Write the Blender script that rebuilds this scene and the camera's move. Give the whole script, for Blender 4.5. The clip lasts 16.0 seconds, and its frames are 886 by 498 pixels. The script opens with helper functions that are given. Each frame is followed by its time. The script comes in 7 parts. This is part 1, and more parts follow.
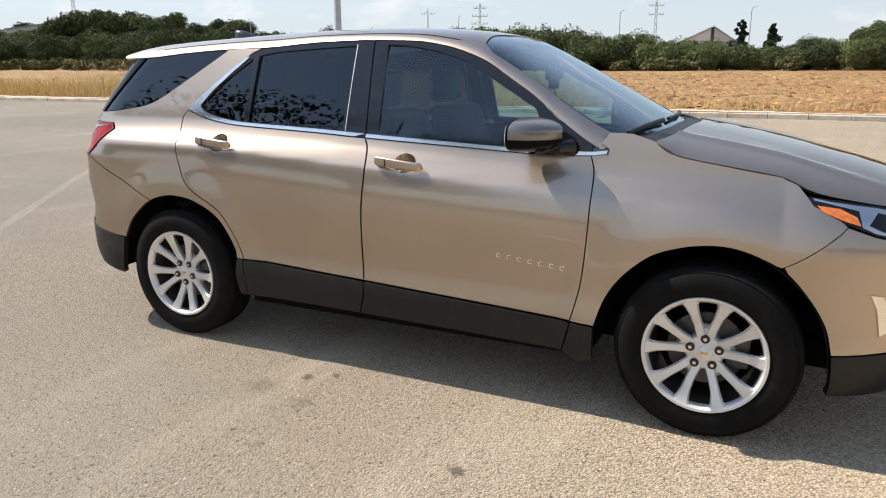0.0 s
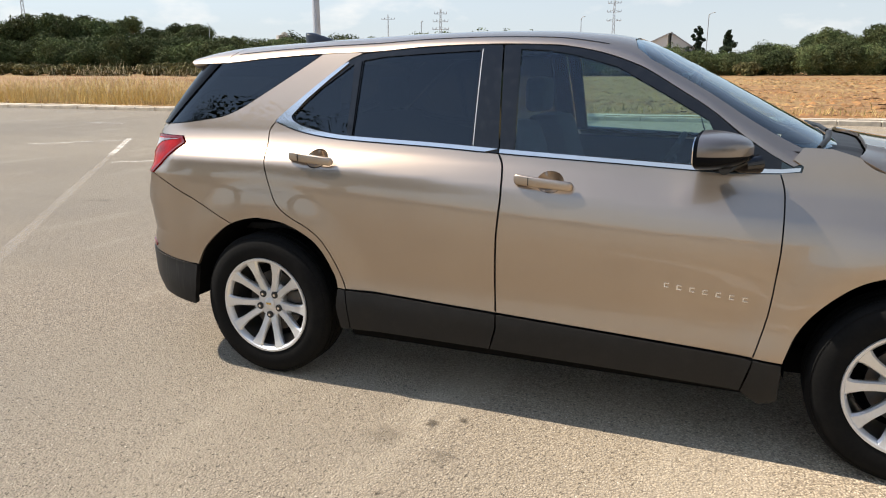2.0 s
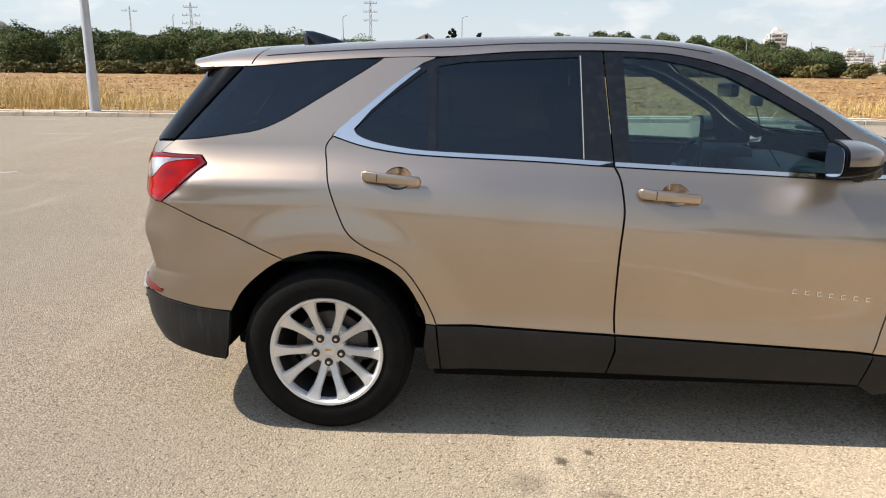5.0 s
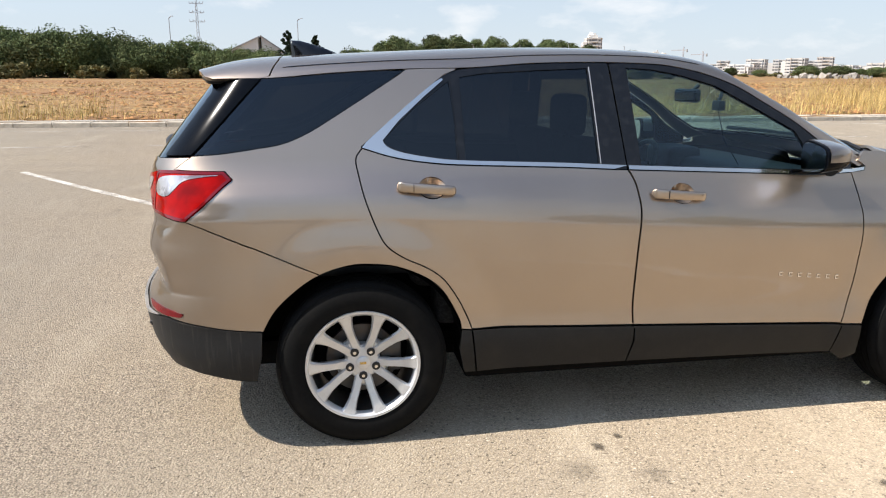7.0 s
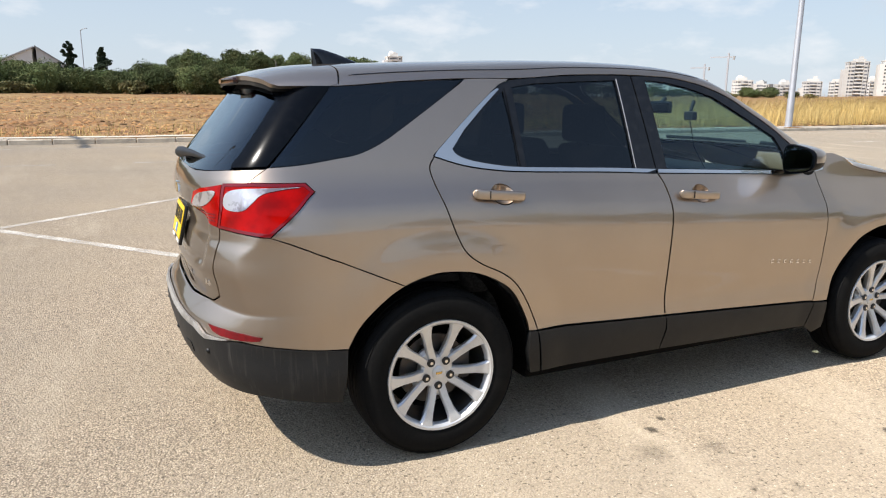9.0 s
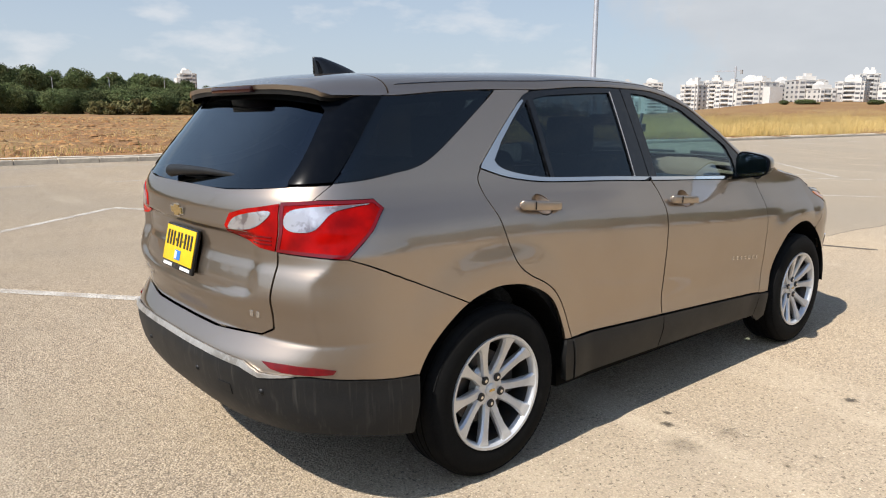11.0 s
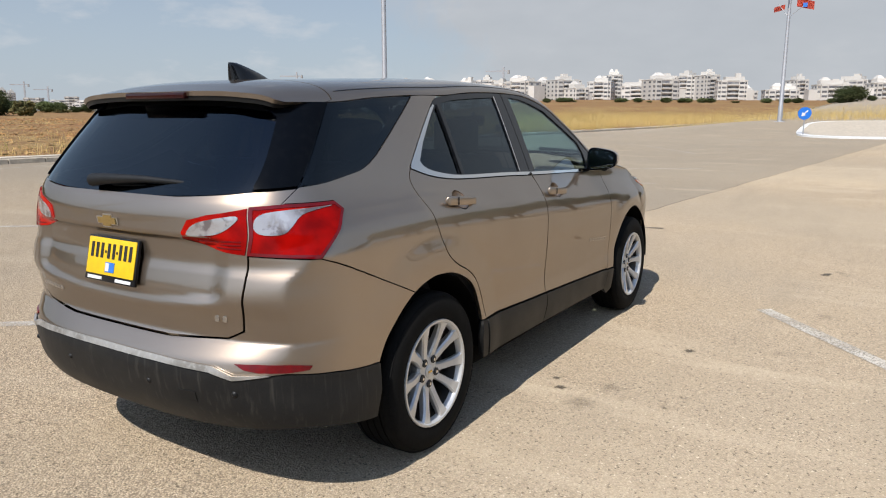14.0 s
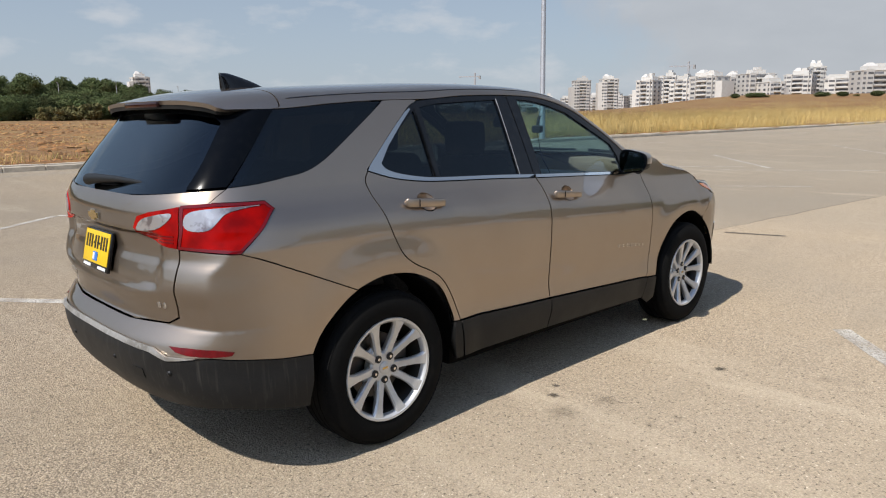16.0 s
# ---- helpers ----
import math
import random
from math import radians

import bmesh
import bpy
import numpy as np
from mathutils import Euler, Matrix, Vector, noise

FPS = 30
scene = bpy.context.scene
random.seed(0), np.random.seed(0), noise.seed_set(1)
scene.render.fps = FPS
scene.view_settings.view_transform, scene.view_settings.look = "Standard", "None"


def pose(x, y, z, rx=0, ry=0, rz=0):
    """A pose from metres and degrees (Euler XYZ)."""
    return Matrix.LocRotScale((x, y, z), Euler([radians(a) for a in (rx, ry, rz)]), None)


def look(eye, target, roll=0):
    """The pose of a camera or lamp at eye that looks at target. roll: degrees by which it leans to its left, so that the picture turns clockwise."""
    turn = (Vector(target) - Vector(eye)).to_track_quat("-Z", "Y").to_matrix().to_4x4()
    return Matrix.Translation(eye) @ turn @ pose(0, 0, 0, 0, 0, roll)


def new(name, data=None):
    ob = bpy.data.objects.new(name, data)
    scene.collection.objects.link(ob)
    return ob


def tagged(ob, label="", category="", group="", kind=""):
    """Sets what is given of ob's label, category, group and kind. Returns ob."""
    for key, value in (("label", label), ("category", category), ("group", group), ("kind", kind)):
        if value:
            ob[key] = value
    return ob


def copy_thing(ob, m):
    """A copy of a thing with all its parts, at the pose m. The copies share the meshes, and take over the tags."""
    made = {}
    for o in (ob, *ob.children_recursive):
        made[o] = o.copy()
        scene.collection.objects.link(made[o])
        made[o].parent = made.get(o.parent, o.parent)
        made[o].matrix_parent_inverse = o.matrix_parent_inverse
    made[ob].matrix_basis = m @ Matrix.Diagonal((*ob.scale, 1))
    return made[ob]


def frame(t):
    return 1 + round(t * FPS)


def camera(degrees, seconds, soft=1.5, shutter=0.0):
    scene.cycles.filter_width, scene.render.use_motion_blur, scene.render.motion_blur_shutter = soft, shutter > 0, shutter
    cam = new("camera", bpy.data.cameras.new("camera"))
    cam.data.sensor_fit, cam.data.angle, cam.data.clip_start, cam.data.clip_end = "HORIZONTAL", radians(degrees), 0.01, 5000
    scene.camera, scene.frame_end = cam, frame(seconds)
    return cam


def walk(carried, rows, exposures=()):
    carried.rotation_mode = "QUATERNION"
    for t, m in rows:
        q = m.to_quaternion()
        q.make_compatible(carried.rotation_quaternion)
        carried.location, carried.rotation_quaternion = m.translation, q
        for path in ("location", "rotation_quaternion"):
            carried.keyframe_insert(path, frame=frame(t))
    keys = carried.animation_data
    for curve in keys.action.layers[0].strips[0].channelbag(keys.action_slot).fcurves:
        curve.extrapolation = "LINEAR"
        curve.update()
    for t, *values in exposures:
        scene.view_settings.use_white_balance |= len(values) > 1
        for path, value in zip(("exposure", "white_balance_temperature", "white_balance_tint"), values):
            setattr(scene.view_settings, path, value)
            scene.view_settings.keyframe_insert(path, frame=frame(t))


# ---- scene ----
cam = camera(64.1, 16.0, soft=1.1)
PATH = [
    (0, (2.915, -3.656, 1.436), (2.082, -1.905, 0.947), -0.1),
    (0.5, (2.722, -3.741, 1.439), (1.929, -1.971, 0.954), -0.1),
    (1, (2.532, -3.788, 1.435), (1.778, -1.998, 0.954), -0.0),
    (1.5, (2.27, -3.697, 1.432), (1.529, -1.903, 0.952), -0.1),
    (2, (2.056, -3.62, 1.446), (1.32, -1.822, 0.97), -0.1),
    (2.5, (1.822, -3.645, 1.427), (1.086, -1.847, 0.955), -0.2),
    (3, (1.63, -3.716, 1.441), (0.935, -1.903, 0.962), -0.5),
    (3.5, (1.445, -3.694, 1.435), (0.844, -1.847, 0.956), -0.6),
    (3.7, (1.33, -3.691, 1.44), (0.818, -1.816, 0.967), -0.4),
    (5.8, (0.37, -3.547, 1.487), (0.328, -1.605, 1.012), 0.4),
    (6, (0.322, -3.537, 1.479), (0.284, -1.594, 1.007), 0.3),
    (6.5, (0.105, -3.613, 1.495), (0.152, -1.671, 1.017), -0.2),
    (7, (-0.127, -3.638, 1.51), (0.194, -1.72, 1.04), 0.1),
    (7.5, (-0.36, -3.5, 1.493), (0.187, -1.63, 1.042), 0.3),
    (8, (-0.611, -3.414, 1.45), (0.058, -1.573, 1.046), 0.7),
    (8.5, (-0.851, -3.436, 1.494), (-0.165, -1.607, 1.062), 0.6),
    (9, (-1.155, -3.363, 1.474), (-0.326, -1.592, 1.051), 0.5),
    (9.5, (-1.372, -3.196, 1.439), (-0.415, -1.485, 1.042), 0.3),
    (9.7, (-1.43, -3.173, 1.429), (-0.446, -1.475, 1.045), 0.3),
    (11.8, (-2.248, -2.5, 1.438), (-0.793, -1.181, 1.058), 0.4),
    (12, (-2.339, -2.452, 1.438), (-0.852, -1.171, 1.057), 0.4),
    (12.5, (-2.601, -2.331, 1.447), (-1.024, -1.159, 1.075), 0.3),
    (13, (-2.676, -2.297, 1.46), (-1.04, -1.208, 1.087), 0.4),
    (13.5, (-2.642, -2.347, 1.471), (-0.979, -1.301, 1.097), 0.3),
    (14, (-2.462, -2.486, 1.459), (-0.8, -1.438, 1.087), -0.0),
    (14.5, (-2.318, -2.663, 1.471), (-0.754, -1.475, 1.096), -0.3),
    (15, (-2.29, -2.911, 1.472), (-0.854, -1.57, 1.099), -0.5),
    (15.5, (-2.156, -3.11, 1.486), (-0.767, -1.72, 1.112), -0.6),
    (16, (-1.907, -3.255, 1.474), (-0.55, -1.832, 1.102), -0.7),
]
walk(cam, [(t, look(eye, target, roll)) for t, eye, target, roll in PATH], [(0, 0.64, 6900, 10), (3.5, 0.63, 7050, 10), (7, 0.64, 6650, 10), (9, 0.53, 6550, 10), (12, 0.19, 6550, 10), (16, -0.03, 6450, 10)])

# ---- light ----
SUN = Vector((-0.85, -0.05, 1.0)).normalized()
world = bpy.data.worlds.new("world")
scene.world = world
world.use_nodes = True
wt = world.node_tree
wt.nodes.clear()
w_out = wt.nodes.new("ShaderNodeOutputWorld")
w_bg = wt.nodes.new("ShaderNodeBackground")
w_sky = wt.nodes.new("ShaderNodeTexSky")
w_sky.sky_type = "NISHITA"
w_sky.sun_disc = False
w_sky.sun_elevation = math.asin(SUN.z)
w_sky.sun_rotation = math.atan2(SUN.x, SUN.y)
w_sky.altitude = 20
w_sky.air_density, w_sky.dust_density, w_sky.ozone_density = 1.0, 0.3, 3.0
w_co = wt.nodes.new("ShaderNodeTexCoord")
w_map = wt.nodes.new("ShaderNodeMapping")
w_map.inputs["Scale"].default_value = (1.0, 1.0, 2.6)
w_map.inputs["Location"].default_value = (3.1, 1.7, 0.4)
w_noise = wt.nodes.new("ShaderNodeTexNoise")
w_noise.inputs["Scale"].default_value = 7.5
w_noise.inputs["Detail"].default_value = 7
w_noise.inputs["Roughness"].default_value = 0.55
w_ramp = wt.nodes.new("ShaderNodeValToRGB")
w_ramp.color_ramp.elements[0].position = 0.56
w_ramp.color_ramp.elements[1].position = 0.70
w_mix = wt.nodes.new("ShaderNodeMixRGB")
w_mix.inputs["Color2"].default_value = (6.9, 7.05, 7.3, 1)
w_mul = wt.nodes.new("ShaderNodeMath")
w_mul.operation = "MULTIPLY"
w_mul.inputs[1].default_value = 0.55
wt.links.new(w_co.outputs["Generated"], w_map.inputs["Vector"])
wt.links.new(w_map.outputs["Vector"], w_noise.inputs["Vector"])
wt.links.new(w_noise.outputs["Fac"], w_ramp.inputs["Fac"])
wt.links.new(w_ramp.outputs["Color"], w_mul.inputs[0])
w_low = wt.nodes.new("ShaderNodeMapRange")
w_low.inputs["From Min"].default_value, w_low.inputs["From Max"].default_value = 0.25, 0.48
w_low.inputs["To Min"].default_value, w_low.inputs["To Max"].default_value = 1.0, 0.15
w_thin = wt.nodes.new("ShaderNodeMath")
w_thin.operation = "MULTIPLY"
wt.links.new(w_mul.outputs["Value"], w_thin.inputs[0])
wt.links.new(w_low.outputs["Result"], w_thin.inputs[1])
wt.links.new(w_thin.outputs["Value"], w_mix.inputs["Fac"])
w_sep = wt.nodes.new("ShaderNodeSeparateXYZ")
wt.links.new(w_co.outputs["Generated"], w_sep.inputs["Vector"])
wt.links.new(w_sep.outputs["Z"], w_low.inputs["Value"])
w_haze = wt.nodes.new("ShaderNodeValToRGB")
ramp = w_haze.color_ramp
ramp.elements[0].position, ramp.elements[0].color = 0.0, (0.9, 0.9, 0.9, 1)
ramp.elements[1].position, ramp.elements[1].color = 0.92, (0, 0, 0, 1)
for at, k in ((0.20, 0.56), (0.42, 0.40), (0.66, 0.24)):
    e = ramp.elements.new(at)
    e.color = (k, k, k, 1)
wt.links.new(w_sep.outputs["Z"], w_haze.inputs["Fac"])
w_hmix = wt.nodes.new("ShaderNodeMixRGB")
w_hmix.inputs["Color2"].default_value = (4.6, 5.25, 6.1, 1)
wt.links.new(w_haze.outputs["Color"], w_hmix.inputs["Fac"])
wt.links.new(w_sky.outputs["Color"], w_hmix.inputs["Color1"])
wt.links.new(w_hmix.outputs["Color"], w_mix.inputs["Color1"])
# a grey bank of cloud stands over the town to the east
w_n2 = wt.nodes.new("ShaderNodeTexNoise")
w_n2.inputs["Scale"].default_value = 5.0
w_n2.inputs["Detail"].default_value = 7
w_n2.inputs["Roughness"].default_value = 0.6
wt.links.new(w_co.outputs["Generated"], w_n2.inputs["Vector"])
w_add = wt.nodes.new("ShaderNodeMath")
w_add.operation = "MULTIPLY_ADD"
w_add.inputs[1].default_value = 0.34
wt.links.new(w_n2.outputs["Fac"], w_add.inputs[0])
wt.links.new(w_sep.outputs["X"], w_add.inputs[2])
w_bank = wt.nodes.new("ShaderNodeMapRange")
w_bank.inputs["From Min"].default_value, w_bank.inputs["From Max"].default_value = 0.955, 1.02
w_bank.inputs["To Max"].default_value = 0.85
wt.links.new(w_add.outputs["Value"], w_bank.inputs["Value"])
w_tone = wt.nodes.new("ShaderNodeMixRGB")
w_tone.inputs["Color1"].default_value = (4.5, 4.75, 5.1, 1)
w_tone.inputs["Color2"].default_value = (6.0, 6.2, 6.5, 1)
wt.links.new(w_noise.outputs["Fac"], w_tone.inputs["Fac"])
w_bmix = wt.nodes.new("ShaderNodeMixRGB")
wt.links.new(w_bank.outputs["Result"], w_bmix.inputs["Fac"])
wt.links.new(w_mix.outputs["Color"], w_bmix.inputs["Color1"])
wt.links.new(w_tone.outputs["Color"], w_bmix.inputs["Color2"])
# the hazy sky brightens round the sun
w_dot = wt.nodes.new("ShaderNodeVectorMath")
w_dot.operation = "DOT_PRODUCT"
w_dot.inputs[1].default_value = SUN
wt.links.new(w_co.outputs["Generated"], w_dot.inputs[0])
w_near = wt.nodes.new("ShaderNodeMapRange")
w_near.inputs["From Min"].default_value, w_near.inputs["From Max"].default_value = 0.05, 0.95
w_near.inputs["To Max"].default_value = 0.95
wt.links.new(w_dot.outputs["Value"], w_near.inputs["Value"])
w_high = wt.nodes.new("ShaderNodeMapRange")
w_high.inputs["From Min"].default_value, w_high.inputs["From Max"].default_value = 0.06, 0.36
wt.links.new(w_sep.outputs["Z"], w_high.inputs["Value"])
w_glow = wt.nodes.new("ShaderNodeMath")
w_glow.operation = "MULTIPLY_ADD"
w_glow.inputs[2].default_value = 1.0
wt.links.new(w_near.outputs["Result"], w_glow.inputs[0])
wt.links.new(w_high.outputs["Result"], w_glow.inputs[1])
w_lit = wt.nodes.new("ShaderNodeVectorMath")
w_lit.operation = "SCALE"
wt.links.new(w_bmix.outputs["Color"], w_lit.inputs[0])
wt.links.new(w_glow.outputs["Value"], w_lit.inputs["Scale"])
wt.links.new(w_lit.outputs["Vector"], w_bg.inputs["Color"])
wt.links.new(w_bg.outputs["Background"], w_out.inputs["Surface"])
w_bg.inputs["Strength"].default_value = 0.095

sun_data = bpy.data.lights.new("sun", "SUN")
sun_data.energy = 5.0
sun_data.angle = radians(0.6)
sun_data.color = (1.0, 0.95, 0.885)
sun = new("sun", sun_data)
sun.matrix_world = look(SUN * 50, (0, 0, 0))


# ---- materials ----
def material(name, color, rough=0.5, metal=0.0, vary=(), bump=None, coat=0.0, coat_rough=0.05, spec=0.5, random_amount=0.0, island=0.0, rough_vary=0.0):
    """vary: (scale, other colour, low, high) blotches; bump: (scale, strength, distance)."""
    m = bpy.data.materials.new(name)
    m.use_nodes = True
    nt = m.node_tree
    b = nt.nodes["Principled BSDF"]
    b.inputs["Base Color"].default_value = (*color, 1)
    b.inputs["Roughness"].default_value = rough
    b.inputs["Metallic"].default_value = metal
    b.inputs["Specular IOR Level"].default_value = spec
    b.inputs["Coat Weight"].default_value = coat
    b.inputs["Coat Roughness"].default_value = coat_rough
    co = nt.nodes.new("ShaderNodeTexCoord")
    last = None
    for scale, other, low, high in vary:
        n = nt.nodes.new("ShaderNodeTexNoise")
        n.inputs["Scale"].default_value = scale
        n.inputs["Detail"].default_value = 4
        nt.links.new(co.outputs["Object"], n.inputs["Vector"])
        r = nt.nodes.new("ShaderNodeValToRGB")
        r.color_ramp.elements[0].position, r.color_ramp.elements[1].position = low, high
        nt.links.new(n.outputs["Fac"], r.inputs["Fac"])
        x = nt.nodes.new("ShaderNodeMixRGB")
        x.inputs["Color1"].default_value = (*color, 1)
        x.inputs["Color2"].default_value = (*other, 1)
        nt.links.new(r.outputs["Color"], x.inputs["Fac"])
        if last:
            nt.links.new(last, x.inputs["Color1"])
        last = x.outputs["Color"]
    for amount, kind in ((random_amount, "Object"), (island, "Island")):
        if amount:
            if kind == "Object":
                src = nt.nodes.new("ShaderNodeObjectInfo").outputs["Random"]
            else:
                src = nt.nodes.new("ShaderNodeNewGeometry").outputs["Random Per Island"]
            mr = nt.nodes.new("ShaderNodeMapRange")
            mr.inputs["To Min"].default_value, mr.inputs["To Max"].default_value = 1 - amount, 1 + amount
            nt.links.new(src, mr.inputs["Value"])
            x = nt.nodes.new("ShaderNodeMixRGB")
            x.blend_type = "MULTIPLY"
            x.inputs["Fac"].default_value = 1
            x.inputs["Color1"].default_value = (*color, 1)
            if last:
                nt.links.new(last, x.inputs["Color1"])
            nt.links.new(mr.outputs["Result"], x.inputs["Color2"])
            last = x.outputs["Color"]
    if last:
        nt.links.new(last, b.inputs["Base Color"])
    if rough_vary:
        n = nt.nodes.new("ShaderNodeTexNoise")
        n.inputs["Scale"].default_value = 6
        n.inputs["Detail"].default_value = 6
        nt.links.new(co.outputs["Object"], n.inputs["Vector"])
        mr = nt.nodes.new("ShaderNodeMapRange")
        mr.inputs["To Min"].default_value, mr.inputs["To Max"].default_value = max(0.0, rough - rough_vary), rough + rough_vary
        nt.links.new(n.outputs["Fac"], mr.inputs["Value"])
        nt.links.new(mr.outputs["Result"], b.inputs["Roughness"])
    if bump:
        n = nt.nodes.new("ShaderNodeTexNoise")
        n.inputs["Scale"].default_value = bump[0]
        n.inputs["Detail"].default_value = 5
        nt.links.new(co.outputs["Object"], n.inputs["Vector"])
        bp = nt.nodes.new("ShaderNodeBump")
        bp.inputs["Strength"].default_value, bp.inputs["Distance"].default_value = bump[1], bump[2]
        nt.links.new(n.outputs["Fac"], bp.inputs["Height"])
        nt.links.new(bp.outputs["Normal"], b.inputs["Normal"])
    return m


def glass_material(name, tint, rough=0.0, gloss=0.075):
    """Thin pane: a tinted see-through sheet with a sharp sky reflection."""
    m = bpy.data.materials.new(name)
    m.use_nodes = True
    nt = m.node_tree
    nt.nodes.clear()
    out = nt.nodes.new("ShaderNodeOutputMaterial")
    tr = nt.nodes.new("ShaderNodeBsdfTransparent")
    tr.inputs["Color"].default_value = (*tint, 1)
    gl = nt.nodes.new("ShaderNodeBsdfGlossy")
    gl.inputs["Roughness"].default_value = rough
    # the sky's blue is put into the reflection's own colour
    gl.inputs["Color"].default_value = (0.80, 0.91, 1.0, 1)
    lw = nt.nodes.new("ShaderNodeLayerWeight")
    lw.inputs["Blend"].default_value = 0.5
    pw = nt.nodes.new("ShaderNodeMath")
    pw.operation = "POWER"
    pw.inputs[1].default_value = 4.6
    nt.links.new(lw.outputs["Facing"], pw.inputs[0])
    ad = nt.nodes.new("ShaderNodeMath")
    ad.operation = "MULTIPLY_ADD"
    ad.inputs[1].default_value, ad.inputs[2].default_value = 0.92, gloss
    nt.links.new(pw.outputs["Value"], ad.inputs[0])
    mx = nt.nodes.new("ShaderNodeMixShader")
    nt.links.new(ad.outputs["Value"], mx.inputs["Fac"])
    nt.links.new(tr.outputs["BSDF"], mx.inputs[1])
    nt.links.new(gl.outputs["BSDF"], mx.inputs[2])
    nt.links.new(mx.outputs["Shader"], out.inputs["Surface"])
    return m


PAINT = material("sand_metallic_paint", (0.405, 0.324, 0.250), 0.37, 0.95, vary=((1400, (0.480, 0.390, 0.307), 0.45, 0.75), (2.2, (0.394, 0.313, 0.241), 0.4, 0.7)), coat=1.0, coat_rough=0.015)
PAINT.node_tree.nodes["Principled BSDF"].inputs["Specular Tint"].default_value = (0.08, 0.075, 0.07, 1)  # flakes darken towards grazing angles
PAINT.node_tree.nodes["Principled BSDF"].inputs["Coat IOR"].default_value = 1.75
BLACK_PLASTIC = material("black_cladding_plastic", (0.007, 0.007, 0.007), 0.5, spec=0.35, vary=((14, (0.017, 0.016, 0.014), 0.5, 0.85), (160, (0.010, 0.010, 0.010), 0.4, 0.7)), bump=(700, 0.06, 0.001), rough_vary=0.12)
DUSTY_PLASTIC = material("dust_streaked_black_plastic", (0.009, 0.009, 0.009), 0.5, spec=0.35, vary=((14, (0.018, 0.017, 0.015), 0.5, 0.85), (160, (0.012, 0.012, 0.012), 0.4, 0.7)), bump=(700, 0.06, 0.001), rough_vary=0.12)
# dried water marks that run down the plastic
dp = DUSTY_PLASTIC.node_tree
dp_map = dp.nodes.new("ShaderNodeMapping")
dp_map.inputs["Scale"].default_value = (60, 60, 3)
dp_noise = dp.nodes.new("ShaderNodeTexNoise")
dp_noise.inputs["Scale"].default_value, dp_noise.inputs["Detail"].default_value = 1.0, 5
dp_range = dp.nodes.new("ShaderNodeMapRange")
dp_range.inputs["From Min"].default_value, dp_range.inputs["From Max"].default_value, dp_range.inputs["To Max"].default_value = 0.56, 0.80, 0.32
dp_mix = dp.nodes.new("ShaderNodeMixRGB")
dp_mix.inputs["Color2"].default_value = (0.11, 0.10, 0.085, 1)
dp_base = dp.nodes["Principled BSDF"].inputs["Base Color"]
dp.links.new(dp.nodes.new("ShaderNodeTexCoord").outputs["Object"], dp_map.inputs["Vector"])
dp.links.new(dp_map.outputs["Vector"], dp_noise.inputs["Vector"])
dp.links.new(dp_noise.outputs["Fac"], dp_range.inputs["Value"])
dp.links.new(dp_range.outputs["Result"], dp_mix.inputs["Fac"])
dp.links.new(dp_base.links[0].from_socket, dp_mix.inputs["Color1"])
dp.links.new(dp_mix.outputs["Color"], dp_base)
GLOSS_BLACK = material("gloss_black_trim", (0.005, 0.0055, 0.007), 0.12, vary=((30, (0.015, 0.016, 0.018), 0.5, 0.8),))
PILLAR_BLACK = material("satin_black_trim", (0.003, 0.004, 0.006), 0.14, vary=((30, (0.005, 0.006, 0.008), 0.5, 0.8),), spec=0.06)
WORN_SILVER = material("worn_silver_plastic", (0.46, 0.44, 0.41), 0.42, 0.6, vary=((9, (0.30, 0.28, 0.25), 0.45, 0.6), (60, (0.56, 0.54, 0.50), 0.5, 0.8)), rough_vary=0.1)
RUBBER = material("tyre_rubber", (0.006, 0.006, 0.006), 0.8, vary=((9, (0.016, 0.014, 0.012), 0.5, 0.85), (70, (0.009, 0.009, 0.008), 0.4, 0.8)), spec=0.12, bump=(220, 0.2, 0.003))
ALLOY = material("silver_alloy", (0.70, 0.70, 0.69), 0.34, 0.45, vary=((14, (0.60, 0.595, 0.58), 0.45, 0.75), (120, (0.64, 0.63, 0.61), 0.5, 0.8)), coat=0.4, rough_vary=0.08)
CHROME = material("chrome", (0.76, 0.74, 0.71), 0.12, 1.0, rough_vary=0.05, vary=((20, (0.72, 0.71, 0.70), 0.5, 0.8),))
DARK_IRON = material("brake_iron", (0.10, 0.095, 0.09), 0.45, 0.7, vary=((20, (0.14, 0.10, 0.07), 0.5, 0.8),))
# wheel wells, underbody and back plates: deep shade put into a near-black colour
SHADOW_BLACK = material("shadow_black_lining", (0.004, 0.004, 0.004), 0.95, spec=0.1, vary=((12, (0.007, 0.006, 0.005), 0.5, 0.8),), bump=(80, 0.3, 0.004))
CABIN = material("black_cabin_trim", (0.022, 0.023, 0.026), 0.6, vary=((40, (0.03, 0.03, 0.033), 0.4, 0.7),), bump=(400, 0.2, 0.002))
HEADLINER = material("grey_headliner_cloth", (0.34, 0.34, 0.34), 0.9, vary=((60, (0.28, 0.28, 0.28), 0.4, 0.7),), bump=(500, 0.2, 0.002))
SEAT_CLOTH = material("dark_seat_cloth", (0.020, 0.021, 0.024), 0.85, vary=((90, (0.055, 0.055, 0.06), 0.4, 0.7),), bump=(300, 0.3, 0.003))
RED_LENS = material("red_lamp_lens", (0.33, 0.003, 0.002), 0.05, vary=((9, (0.15, 0.002, 0.002), 0.38, 0.66), (5, (0.50, 0.012, 0.004), 0.5, 0.75)), spec=0.1, bump=(45, 0.10, 0.004))
